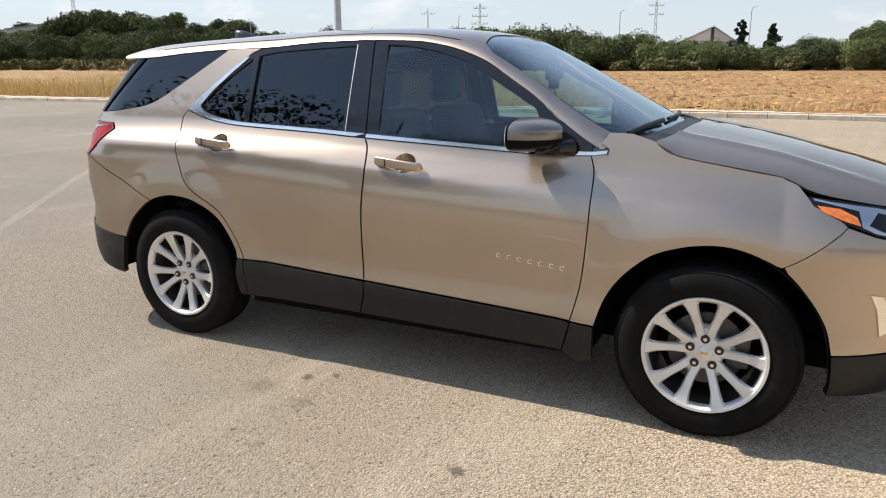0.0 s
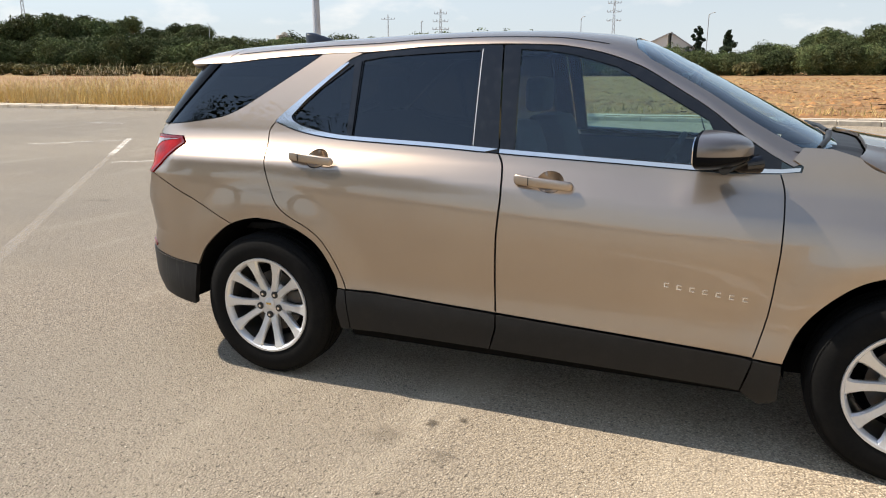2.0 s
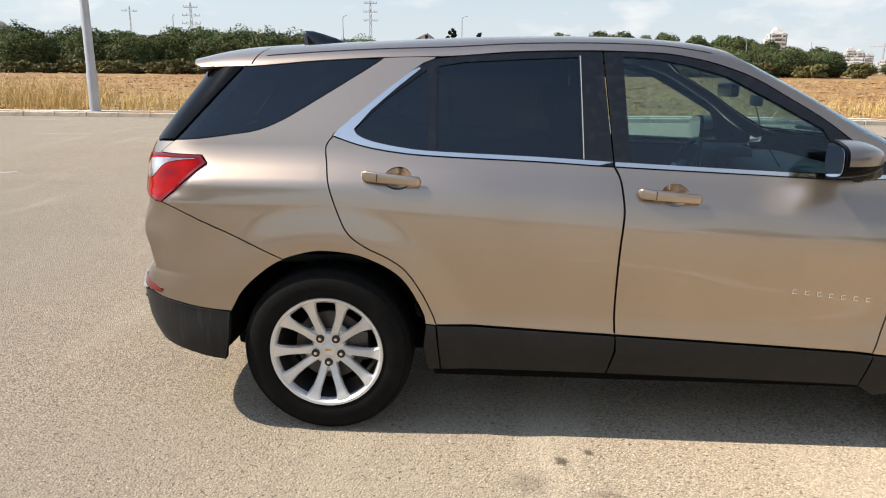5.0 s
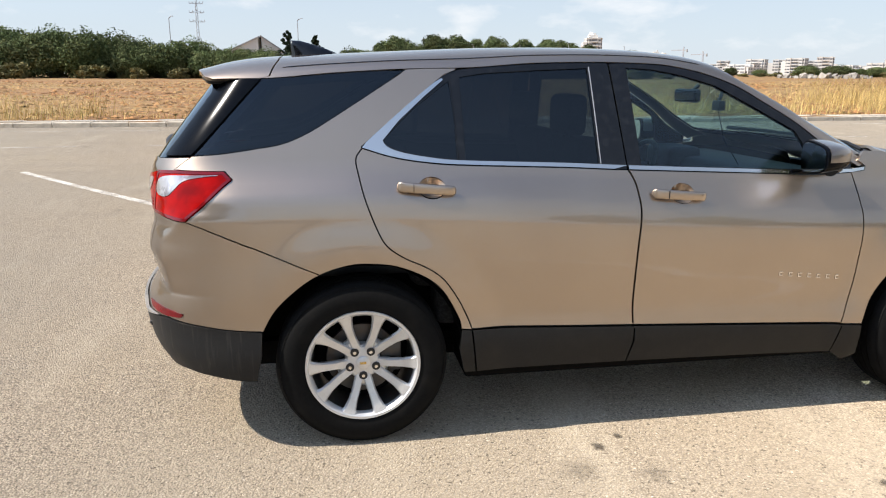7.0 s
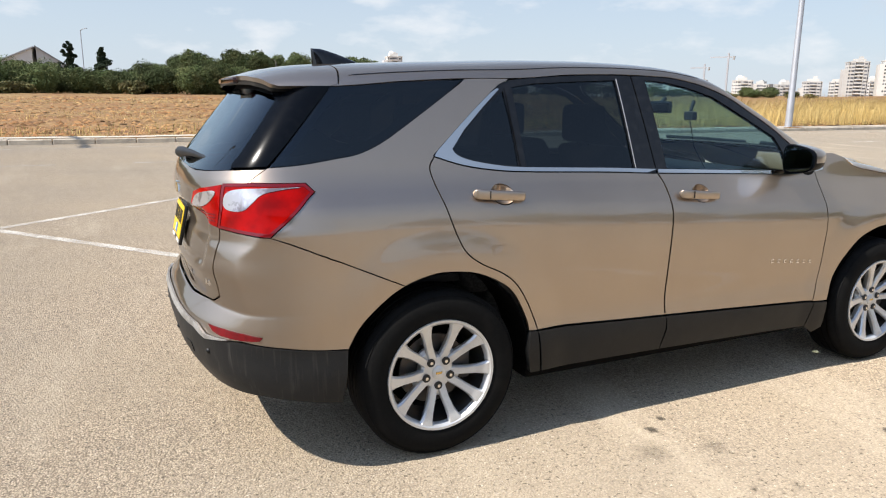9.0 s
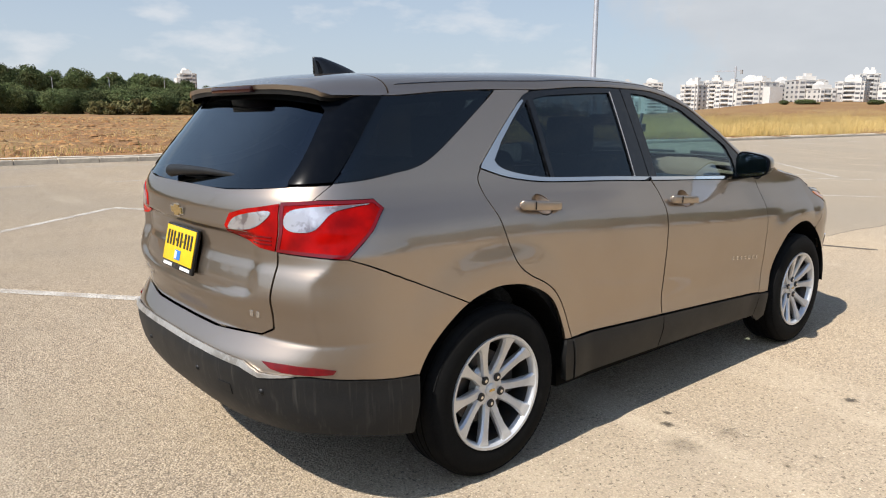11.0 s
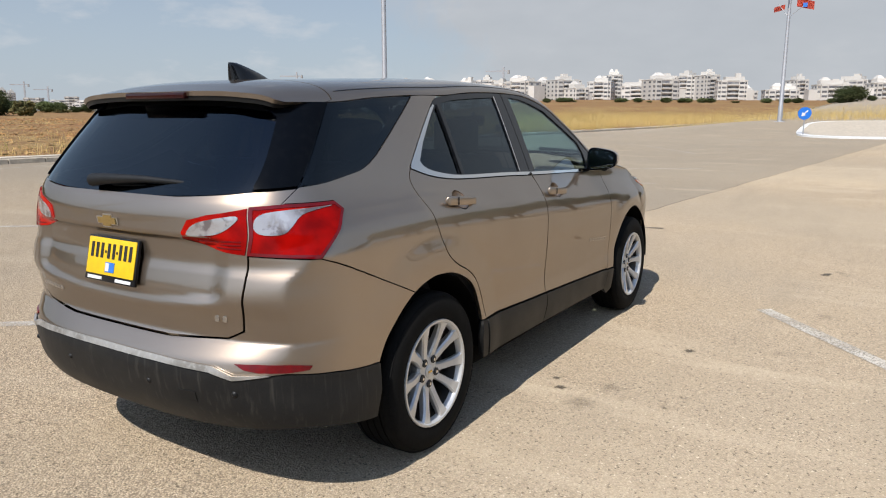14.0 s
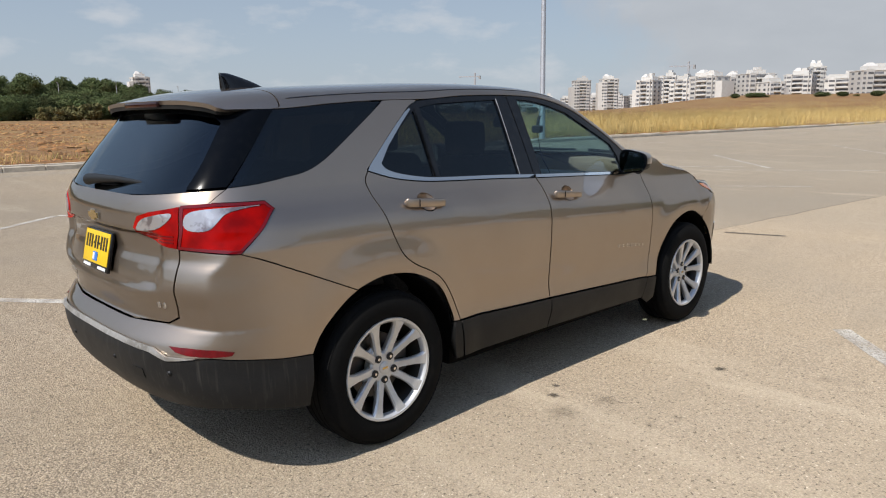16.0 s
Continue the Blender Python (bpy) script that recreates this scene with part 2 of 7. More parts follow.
DEEP_RED = material("dark_red_lens", (0.15, 0.003, 0.006), 0.12, vary=((30, (0.10, 0.004, 0.006), 0.4, 0.7),))
SMOKED_RED = material("smoked_red_lens", (0.022, 0.003, 0.003), 0.12, vary=((30, (0.03, 0.004, 0.004), 0.4, 0.7),))
CLEAR_LENS = material("clear_lamp_lens", (0.50, 0.47, 0.46), 0.12, 0.6, vary=((22, (0.24, 0.20, 0.20), 0.46, 0.56), (11, (0.66, 0.64, 0.63), 0.52, 0.66)), bump=(40, 0.2, 0.006))
AMBER = material("amber_lens", (0.62, 0.17, 0.03), 0.14, coat=1.0, vary=((60, (0.45, 0.10, 0.02), 0.4, 0.7),), bump=(140, 0.2, 0.004))
PLATE_YELLOW = material("yellow_reflective_plate", (0.78, 0.50, 0.01), 0.4, vary=((30, (0.70, 0.43, 0.01), 0.4, 0.8),))
GOLD = material("gold_badge", (0.70, 0.50, 0.20), 0.22, 0.9, vary=((90, (0.55, 0.38, 0.14), 0.4, 0.7),))
INK = material("black_ink_and_lug_shade", (0.012, 0.012, 0.012), 0.5, vary=((40, (0.02, 0.02, 0.02), 0.4, 0.7),))
BLUE_PAINT = material("blue_sticker", (0.03, 0.16, 0.55), 0.4, vary=((40, (0.05, 0.2, 0.6), 0.4, 0.7),))
SIGN_BLUE = material("blue_sign_sheet", (0.01, 0.14, 0.55), 0.4, vary=((4, (0.02, 0.17, 0.6), 0.4, 0.7),))
WHITE_PAINT = material("white_paint", (0.75, 0.75, 0.73), 0.55, vary=((5, (0.62, 0.61, 0.58), 0.4, 0.8),))
# body-paint cap, with its shade put into a darker grey
MIRROR_CAP = material("shaded_paint_cap", (0.17, 0.155, 0.145), 0.28, 0.7, vary=((900, (0.21, 0.19, 0.18), 0.45, 0.75),), coat=0.8)
MIRROR = material("mirror_glass", (0.9, 0.9, 0.9), 0.01, 1.0)
CLEAR_GLASS = glass_material("green_tinted_glass", (0.53, 0.71, 0.72), 0.0, 0.065)
WINDSCREEN_GLASS = glass_material("blue_tinted_windscreen", (0.50, 0.68, 0.72), 0.0, 0.12)
PRIVACY_GLASS = glass_material("privacy_glass", (0.062, 0.072, 0.082), 0.0, 0.055)
# rear pane's tint also carries some of the reflected sky's blue
REAR_GLASS = glass_material("dusty_privacy_glass", (0.05, 0.07, 0.11), 0.03, 0.055)


def worn_paint(name, color, cover):
    """Road paint rubbed through to the asphalt in patches and grains."""
    m = material(name, color, 0.8, vary=((5, tuple(c * 0.86 for c in color), 0.4, 0.7),), bump=(160, 0.4, 0.004))
    nt = m.node_tree
    co = nt.nodes.new("ShaderNodeTexCoord").outputs["Object"]
    last = None
    for scale, low, high, least in ((3.2, 0.36, 0.62, 0.62), (95, 0.36, 0.56, 0.45)):
        n = nt.nodes.new("ShaderNodeTexNoise")
        n.inputs["Scale"].default_value, n.inputs["Detail"].default_value = scale, 4
        nt.links.new(co, n.inputs["Vector"])
        r = nt.nodes.new("ShaderNodeMapRange")
        r.inputs["From Min"].default_value, r.inputs["From Max"].default_value = low, high
        r.inputs["To Min"].default_value, r.inputs["To Max"].default_value = cover * least, min(1.0, cover * 1.25)
        nt.links.new(n.outputs["Fac"], r.inputs["Value"])
        if last:
            mu = nt.nodes.new("ShaderNodeMath")
            mu.operation = "MULTIPLY"
            mu.use_clamp = True
            nt.links.new(last, mu.inputs[0])
            nt.links.new(r.outputs["Result"], mu.inputs[1])
            last = mu.outputs["Value"]
        else:
            last = r.outputs["Result"]
    nt.links.new(last, nt.nodes["Principled BSDF"].inputs["Alpha"])
    return m


ROAD_LINE = worn_paint("worn_white_road_paint", (0.62, 0.57, 0.49), 0.80)
FAINT_LINE = worn_paint("rubbed_out_road_paint", (0.50, 0.45, 0.38), 0.42)
KERB = material("pale_kerb_concrete", (0.50, 0.43, 0.335), 0.85, vary=((6, (0.33, 0.285, 0.225), 0.4, 0.75), (90, (0.48, 0.425, 0.35), 0.5, 0.8)), bump=(140, 0.4, 0.004), random_amount=0.07)
DUSTY_PATH = material("pale_dusty_path", (0.56, 0.49, 0.39), 0.9, vary=((1.5, (0.46, 0.38, 0.28), 0.4, 0.7), (30, (0.60, 0.53, 0.43), 0.5, 0.8)), bump=(60, 0.4, 0.006), island=0.08)
GALVANISED = material("galvanised_steel", (0.42, 0.42, 0.43), 0.5, 0.5, vary=((3, (0.34, 0.34, 0.35), 0.4, 0.7), (60, (0.46, 0.46, 0.47), 0.4, 0.7)))
LEAF = material("shrub_leaves", (0.090, 0.114, 0.046), 0.8, vary=((0.25, (0.14, 0.135, 0.06), 0.42, 0.68), (3, (0.06, 0.082, 0.032), 0.4, 0.7)), island=0.4, spec=0.1, random_amount=0.42)
LEAF_DARK = material("dark_conifer_leaves", (0.016, 0.028, 0.014), 0.7, vary=((2, (0.028, 0.042, 0.018), 0.4, 0.7),), island=0.35, spec=0.2)
LEAF_DRY = material("olive_dry_leaves", (0.12, 0.115, 0.045), 0.75, vary=((0.8, (0.16, 0.13, 0.05), 0.4, 0.7),), island=0.35, spec=0.2, random_amount=0.2)
BARK = material("grey_bark", (0.12, 0.095, 0.07), 0.9, vary=((8, (0.08, 0.06, 0.045), 0.4, 0.7),), bump=(25, 0.6, 0.02))
STRAW = material("dry_straw_grass", (0.52, 0.36, 0.125), 0.75, vary=((0.35, (0.46, 0.34, 0.14), 0.4, 0.65), (3, (0.62, 0.47, 0.2), 0.45, 0.75)), island=0.35, spec=0.25)
PLUME = material("pale_seed_plumes", (0.66, 0.56, 0.37), 0.8, vary=((2, (0.55, 0.44, 0.25), 0.4, 0.7),), island=0.25, spec=0.2)
GREEN_GRASS = material("olive_green_grass", (0.20, 0.19, 0.06), 0.75, vary=((0.4, (0.30, 0.25, 0.09), 0.4, 0.7),), island=0.35, spec=0.2)
FACADE = material("white_rendered_facade", (0.58, 0.56, 0.52), 0.8, vary=((0.05, (0.47, 0.44, 0.40), 0.4, 0.7), (0.6, (0.52, 0.49, 0.45), 0.4, 0.7)), random_amount=0.14)
FACADE_WINDOW = material("dark_far_windows", (0.11, 0.11, 0.12), 0.25, vary=((0.3, (0.19, 0.185, 0.18), 0.4, 0.7),), island=0.5)
ROOF_GREY = material("grey_roofing", (0.30, 0.29, 0.28), 0.8, vary=((0.3, (0.24, 0.23, 0.22), 0.4, 0.7),))
FLAG_RED = material("faded_red_flag", (0.62, 0.10, 0.06), 0.8, vary=((3, (0.5, 0.08, 0.05), 0.4, 0.7),))
RUBBLE = material("grey_rubble", (0.30, 0.27, 0.23), 0.9, vary=((1.5, (0.2, 0.18, 0.15), 0.4, 0.7),), island=0.3)


def asphalt_material():
    """Sun-bleached asphalt: pale aggregate in a tan-grey binder, worn patches, oil spots and hairline stains."""
    m = bpy.data.materials.new("bleached_asphalt")
    m.use_nodes = True
    nt = m.node_tree
    b = nt.nodes["Principled BSDF"]
    b.inputs["Roughness"].default_value = 0.8
    b.inputs["Diffuse Roughness"].default_value = 1.0
    b.inputs["Specular IOR Level"].default_value = 0.35
    co = nt.nodes.new("ShaderNodeTexCoord").outputs["Object"]

    def noise_fac(scale, detail, low, high, rough=0.5, stretch=None):
        n = nt.nodes.new("ShaderNodeTexNoise")
        n.inputs["Scale"].default_value, n.inputs["Detail"].default_value, n.inputs["Roughness"].default_value = scale, detail, rough
        if stretch:
            mp = nt.nodes.new("ShaderNodeMapping")
            mp.inputs["Scale"].default_value = stretch
            nt.links.new(co, mp.inputs["Vector"])
            nt.links.new(mp.outputs["Vector"], n.inputs["Vector"])
        else:
            nt.links.new(co, n.inputs["Vector"])
        r = nt.nodes.new("ShaderNodeMapRange")
        r.inputs["From Min"].default_value, r.inputs["From Max"].default_value = low, high
        nt.links.new(n.outputs["Fac"], r.inputs["Value"])
        return r.outputs["Result"]

    def mix(a, color, fac, amount=1.0, blend="MIX"):
        x = nt.nodes.new("ShaderNodeMixRGB")
        x.blend_type = blend
        if isinstance(a, tuple):
            x.inputs["Color1"].default_value = (*a, 1)
        else:
            nt.links.new(a, x.inputs["Color1"])
        if isinstance(color, tuple):
            x.inputs["Color2"].default_value = (*color, 1)
        else:
            nt.links.new(color, x.inputs["Color2"])
        s = nt.nodes.new("ShaderNodeMath")
        s.operation = "MULTIPLY"
        s.use_clamp = True
        s.inputs[1].default_value = amount
        nt.links.new(fac, s.inputs[0])
        nt.links.new(s.outputs["Value"], x.inputs["Fac"])
        return x.outputs["Color"]

    vor = nt.nodes.new("ShaderNodeTexVoronoi")
    vor.inputs["Scale"].default_value = 115
    nt.links.new(co, vor.inputs["Vector"])
    vr = nt.nodes.new("ShaderNodeSeparateColor")
    nt.links.new(vor.outputs["Color"], vr.inputs["Color"])
    base = mix((0.340, 0.265, 0.180), (0.707, 0.571, 0.403), vr.outputs["Red"])
    edge = nt.nodes.new("ShaderNodeMapRange")
    edge.inputs["From Min"].default_value, edge.inputs["From Max"].default_value = 0.35, 0.75
    nt.links.new(vor.outputs["Distance"], edge.inputs["Value"])
    base = mix(base, (0.158, 0.116, 0.076), edge.outputs["Result"], 0.85)
    base = mix(base, (0.414, 0.323, 0.210), noise_fac(0.8, 6, 0.42, 0.7, 0.6), 0.45)
    base = mix(base, (0.307, 0.257, 0.191), noise_fac(0.16, 4, 0.42, 0.62), 0.6)
    base = mix(base, (0.496, 0.407, 0.289), noise_fac(0.09, 3, 0.5, 0.68, 0.5, (1, 0.35, 1)), 0.5)
    base = mix(base, (0.091, 0.075, 0.055), noise_fac(1.7, 4, 0.67, 0.74, 0.55), 0.35)
    base = mix(base, (0.081, 0.067, 0.050), noise_fac(9, 3, 0.735, 0.77), 0.6)
    base = mix(base, (0.721, 0.628, 0.488), noise_fac(55, 2, 0.66, 0.72), 0.7)
    base = mix(base, (0.117, 0.094, 0.066), noise_fac(48, 3, 0.60, 0.64, 0.6), 0.85)
    base = mix(base, (0.180, 0.137, 0.092), noise_fac(21, 4, 0.58, 0.68, 0.65), 0.32)
    # a greyer older surface beyond a straight laying joint ahead of the car
    sx = nt.nodes.new("ShaderNodeSeparateXYZ")
    nt.links.new(co, sx.inputs["Vector"])

    def sums(op, a, k, c):
        q = nt.nodes.new("ShaderNodeMath")
        q.operation = op
        nt.links.new(a, q.inputs[0])
        q.inputs[1].default_value = k
        if isinstance(c, float):
            q.inputs[2].default_value = c
        elif c is not None:
            nt.links.new(c, q.inputs[2])
        return q.outputs["Value"]

    def span(v, low, high):
        r = nt.nodes.new("ShaderNodeMapRange")
        r.inputs["From Min"].default_value, r.inputs["From Max"].default_value = low, high
        nt.links.new(v, r.inputs["Value"])
        return r.outputs["Result"]

    wob = nt.nodes.new("ShaderNodeTexNoise")
    wob.inputs["Scale"].default_value = 1.4
    nt.links.new(co, wob.inputs["Vector"])
    off = sums("MULTIPLY_ADD", sx.outputs["X"], 0.083, sx.outputs["Y"])
    off = sums("MULTIPLY_ADD", wob.outputs["Fac"], 0.16, off)
    joint = span(off, 1.40, 1.45)
    ahead = span(sx.outputs["X"], 3.0, 9.0)
    grey = nt.nodes.new("ShaderNodeMath")
    grey.operation = "MULTIPLY"
    nt.links.new(joint, grey.inputs[0])
    nt.links.new(ahead, grey.inputs[1])
    base = mix(base, (0.211, 0.182, 0.142), grey.outputs["Value"], 0.62)
    line = nt.nodes.new("ShaderNodeMath")
    line.operation = "COMPARE"
    line.inputs[1].default_value, line.inputs[2].default_value = 1.42, 0.016
    nt.links.new(off, line.inputs[0])
    crack = nt.nodes.new("ShaderNodeMath")
    crack.operation = "MULTIPLY"
    nt.links.new(line.outputs["Value"], crack.inputs[0])
    nt.links.new(ahead, crack.inputs[1])
    base = mix(base, (0.099, 0.080, 0.058), crack.outputs["Value"], 0.7)
    # long wheel scuffs and sweepings
    base = mix(base, (0.225, 0.187, 0.139), noise_fac(0.55, 6, 0.52, 0.68, 0.62, (0.5, 2.6, 1)), 0.22)
    base = mix(base, (0.558, 0.469, 0.345), noise_fac(0.7, 6, 0.56, 0.72, 0.62, (2.2, 0.45, 1)), 0.35)
    nt.links.new(base, b.inputs["Base Color"])
    bp = nt.nodes.new("ShaderNodeBump")
    bp.inputs["Strength"].default_value, bp.inputs["Distance"].default_value = 0.75, 0.009
    bp.invert = True
    nt.links.new(vor.outputs["Distance"], bp.inputs["Height"])
    bp2 = nt.nodes.new("ShaderNodeBump")
    bp2.inputs["Strength"].default_value, bp2.inputs["Distance"].default_value = 0.4, 0.012
    n = nt.nodes.new("ShaderNodeTexNoise")
    n.inputs["Scale"].default_value, n.inputs["Detail"].default_value = 26, 6
    nt.links.new(co, n.inputs["Vector"])
    nt.links.new(n.outputs["Fac"], bp2.inputs["Height"])
    nt.links.new(bp.outputs["Normal"], bp2.inputs["Normal"])
    nt.links.new(bp2.outputs["Normal"], b.inputs["Normal"])
    return m


ASPHALT = asphalt_material()
STAIN = material("oil_stain", (0.097, 0.078, 0.058), 0.85, vary=((30, (0.137, 0.11, 0.08), 0.42, 0.6), (130, (0.216, 0.176, 0.13), 0.50, 0.72)), bump=(110, 0.7, 0.005))


def smudge_material(name, amount):
    """A stain that thins out towards its rim."""
    m = material(name, (0.083, 0.067, 0.05), 0.85, vary=((20, (0.115, 0.094, 0.068), 0.42, 0.6),))
    nt = m.node_tree
    tc = nt.nodes.new("ShaderNodeTexCoord")
    ln = nt.nodes.new("ShaderNodeVectorMath")
    ln.operation = "LENGTH"
    nt.links.new(tc.outputs["Object"], ln.inputs[0])
    n = nt.nodes.new("ShaderNodeTexNoise")
    n.inputs["Scale"].default_value, n.inputs["Detail"].default_value = 2.6, 6
    nt.links.new(tc.outputs["Object"], n.inputs["Vector"])
    a = nt.nodes.new("ShaderNodeMath")
    a.operation = "MULTIPLY_ADD"
    a.inputs[1].default_value = 1.5
    nt.links.new(n.outputs["Fac"], a.inputs[0])
    nt.links.new(ln.outputs["Value"], a.inputs[2])
    r = nt.nodes.new("ShaderNodeMapRange")
    r.inputs["From Min"].default_value, r.inputs["From Max"].default_value = 0.85, 1.55
    r.inputs["To Min"].default_value, r.inputs["To Max"].default_value = amount, 0.0
    nt.links.new(a.outputs["Value"], r.inputs["Value"])
    nt.links.new(r.outputs["Result"], nt.nodes["Principled BSDF"].inputs["Alpha"])
    return m


SMUDGE = smudge_material("faint_oil_smudge", 0.25)
DARK_SMUDGE = smudge_material("dark_oil_spot", 1.0)
FIELD = material("ploughed_red_soil", (0.228, 0.108, 0.034), 0.9, vary=((0.10, (0.285, 0.180, 0.064), 0.42, 0.60), (1.2, (0.147, 0.068, 0.024), 0.48, 0.7), (7, (0.32, 0.205, 0.075), 0.54, 0.72)), bump=(2.5, 0.9, 0.25))


# ---- mesh helpers ----
def part(name, bm, mat, parent, label=""):
    """Links a bmesh as one mesh object under a thing or a part."""
    me = bpy.data.meshes.new(name)
    bm.normal_update()
    bm.to_mesh(me)
    bm.free()
    me.materials.append(mat)
    ob = new(name, me)
    ob.parent = parent
    if label:
        tagged(ob, label)
    return ob


def smooth(ob, degrees=40):
    ob.data.shade_smooth()
    ob.data.set_sharp_from_angle(angle=radians(degrees))
    return ob


def add_box(bm, lo, hi, bevel=0.0, segments=2):
    geo = bmesh.ops.create_cube(bm, size=1)
    vs = geo["verts"]
    for v in vs:
        v.co = Vector((lo[i] + (v.co[i] + 0.5) * (hi[i] - lo[i]) for i in range(3)))
    if bevel:
        es = list({e for v in vs for e in v.link_edges})
        bmesh.ops.bevel(bm, geom=es, offset=bevel, segments=segments, affect="EDGES", profile=0.6)
    return vs


def box_part(name, lo, hi, mat, parent, bevel=0.0, label="", segments=2):
    bm = bmesh.new()
    add_box(bm, lo, hi, bevel, segments)
    ob = part(name, bm, mat, parent, label)
    return smooth(ob) if bevel else ob


def add_tube(bm, points, radii, sides=10, caps=True):
    """A tube through points, with a radius at each."""
    rings = []
    pts = [Vector(p) for p in points]
    for i, p in enumerate(pts):
        d = (pts[min(i + 1, len(pts) - 1)] - pts[max(i - 1, 0)]).normalized()
        a = d.orthogonal().normalized() if abs(d.z) < 0.9 else Vector((1, 0, 0))
        a = (a - d * a.dot(d)).normalized()
        c = d.cross(a)
        r = radii[i] if hasattr(radii, "__len__") else radii
        rings.append([bm.verts.new(p + (a * math.cos(k * 2 * math.pi / sides) + c * math.sin(k * 2 * math.pi / sides)) * r) for k in range(sides)])
    for r0, r1 in zip(rings, rings[1:]):
        for k in range(sides):
            bm.faces.new((r0[k], r0[(k + 1) % sides], r1[(k + 1) % sides], r1[k]))
    if caps:
        bm.faces.new(list(reversed(rings[0])))
        bm.faces.new(rings[-1])


def tube_part(name, points, radii, mat, parent, sides=10, label=""):
    bm = bmesh.new()
    add_tube(bm, points, radii, sides)
    bmesh.ops.recalc_face_normals(bm, faces=bm.faces[:])
    return smooth(part(name, bm, mat, parent, label), 50)


def add_lathe(bm, profile, sides=64, closed=True):
    """Turns a profile of (radius, y) round the y axis."""
    rings = []
    for k in range(sides):
        a = 2 * math.pi * k / sides
        rings.append([bm.verts.new((r * math.cos(a), y, r * math.sin(a))) for r, y in profile])
    n = len(profile)
    for k in range(sides):
        r0, r1 = rings[k], rings[(k + 1) % sides]
        for i in range(n if closed else n - 1):
            j = (i + 1) % n
            try:
                bm.faces.new((r0[i], r0[j], r1[j], r1[i]))
            except ValueError:
                pass
    bmesh.ops.recalc_face_normals(bm, faces=bm.faces[:])


def spline(keys):
    """A smooth function through (x, y) keys, flat past its ends' slopes."""
    xs, ys = np.array([k[0] for k in keys], float), np.array([k[1] for k in keys], float)
    d = np.diff(ys) / np.diff(xs)
    m = np.empty_like(ys)
    m[0], m[-1] = d[0], d[-1]
    for i in range(1, len(ys) - 1):
        m[i] = 0 if d[i - 1] * d[i] <= 0 else 2 * d[i - 1] * d[i] / (d[i - 1] + d[i])

    def f(x):
        if x <= xs[0]:
            return ys[0] + m[0] * (x - xs[0])
        if x >= xs[-1]:
            return ys[-1] + m[-1] * (x - xs[-1])
        i = int(np.searchsorted(xs, x) - 1)
        h = xs[i + 1] - xs[i]
        t = (x - xs[i]) / h
        return ((1 + 2 * t) * (1 - t) ** 2 * ys[i] + t * (1 - t) ** 2 * h * m[i] + t * t * (3 - 2 * t) * ys[i + 1] + t * t * (t - 1) * h * m[i + 1])

    return f


def curve(pts, per=6):
    """A rounded line through 2D points."""
    out = []
    n = len(pts)
    for i in range(n - 1):
        p0, p1, p2, p3 = (np.array(pts[max(0, min(n - 1, i + k))], float) for k in (-1, 0, 1, 2))
        for s in range(per):
            t = s / per
            out.append(tuple(0.5 * (2 * p1 + (p2 - p0) * t + (2 * p0 - 5 * p1 + 4 * p2 - p3) * t * t + (3 * p1 - p0 - 3 * p2 + p3) * t ** 3)))
    out.append(tuple(pts[-1]))
    return out


def resample(poly, step):
    out = []
    for (ax, ay), (bx, by) in zip(poly, poly[1:] + poly[:1]):
        d = math.hypot(bx - ax, by - ay)
        if d < 1e-6:
            continue
        n = max(1, math.ceil(d / step))
        out += [(ax + (bx - ax) * k / n, ay + (by - ay) * k / n) for k in range(n)]
    return out


def inside(points, poly):
    p = np.asarray(points, float)
    q = np.asarray(poly, float)
    r = np.roll(q, -1, 0)
    hit = np.zeros(len(p), bool)
    for (ax, ay), (bx, by) in zip(q, r):
        if ay != by:
            hit ^= ((p[:, 1] < ay) != (p[:, 1] < by)) & (p[:, 0] < (bx - ax) * (p[:, 1] - ay) / (by - ay) + ax)
    return hit


def smoothstep(x):
    x = max(0.0, min(1.0, x))
    return x * x * (3 - 2 * x)


def sheet(poly, holes, step):
    """A fine triangle net that fills a 2D outline, less its holes: points, triangles and the outline loops."""
    from mathutils.geometry import delaunay_2d_cdt
    loops = [resample(list(poly), step)] + [resample(list(h), step * 0.8) for h in holes]
    pts, edges, spans = [], [], []
    for lp in loops:
        k = len(pts)
        spans.append((k, len(lp)))
        pts += lp
        edges += [(k + i, k + (i + 1) % len(lp)) for i in range(len(lp))]
    b = np.array(pts)
    lo, hi = b.min(0), b.max(0)
    gx, gy = np.meshgrid(np.arange(lo[0] + step / 2, hi[0], step), np.arange(lo[1] + step / 2, hi[1], step))
    g = np.stack([gx.ravel(), gy.ravel()], -1)
    if len(g):
        g = g[inside(g, loops[0])]
        for h in loops[1:]:
            g = g[~inside(g, h)]
        if len(g):
            near = np.array([np.min(np.hypot(*(b - q).T)) for q in g])
            g = g[near > step * 0.5]
    allp = [Vector((float(x), float(y))) for x, y in list(pts) + [tuple(q) for q in g]]
    vs, _, fs, ov, _, _ = delaunay_2d_cdt(allp, edges, [], 0, 1e-6)
    back = {}
    for i, o in enumerate(ov):
        for q in o:
            back[q] = i
    cen = np.array([[(vs[f[0]][k] + vs[f[1]][k] + vs[f[2]][k]) / 3 for k in (0, 1)] for f in fs])
    ok = inside(cen, loops[0])
    for h in loops[1:]:
        ok &= ~inside(cen, h)
    tris = [tuple(f) for f, o in zip(fs, ok) if o]
    return [(v[0], v[1]) for v in vs], tris, [[back[k + i] for i in range(n)] for k, n in spans]


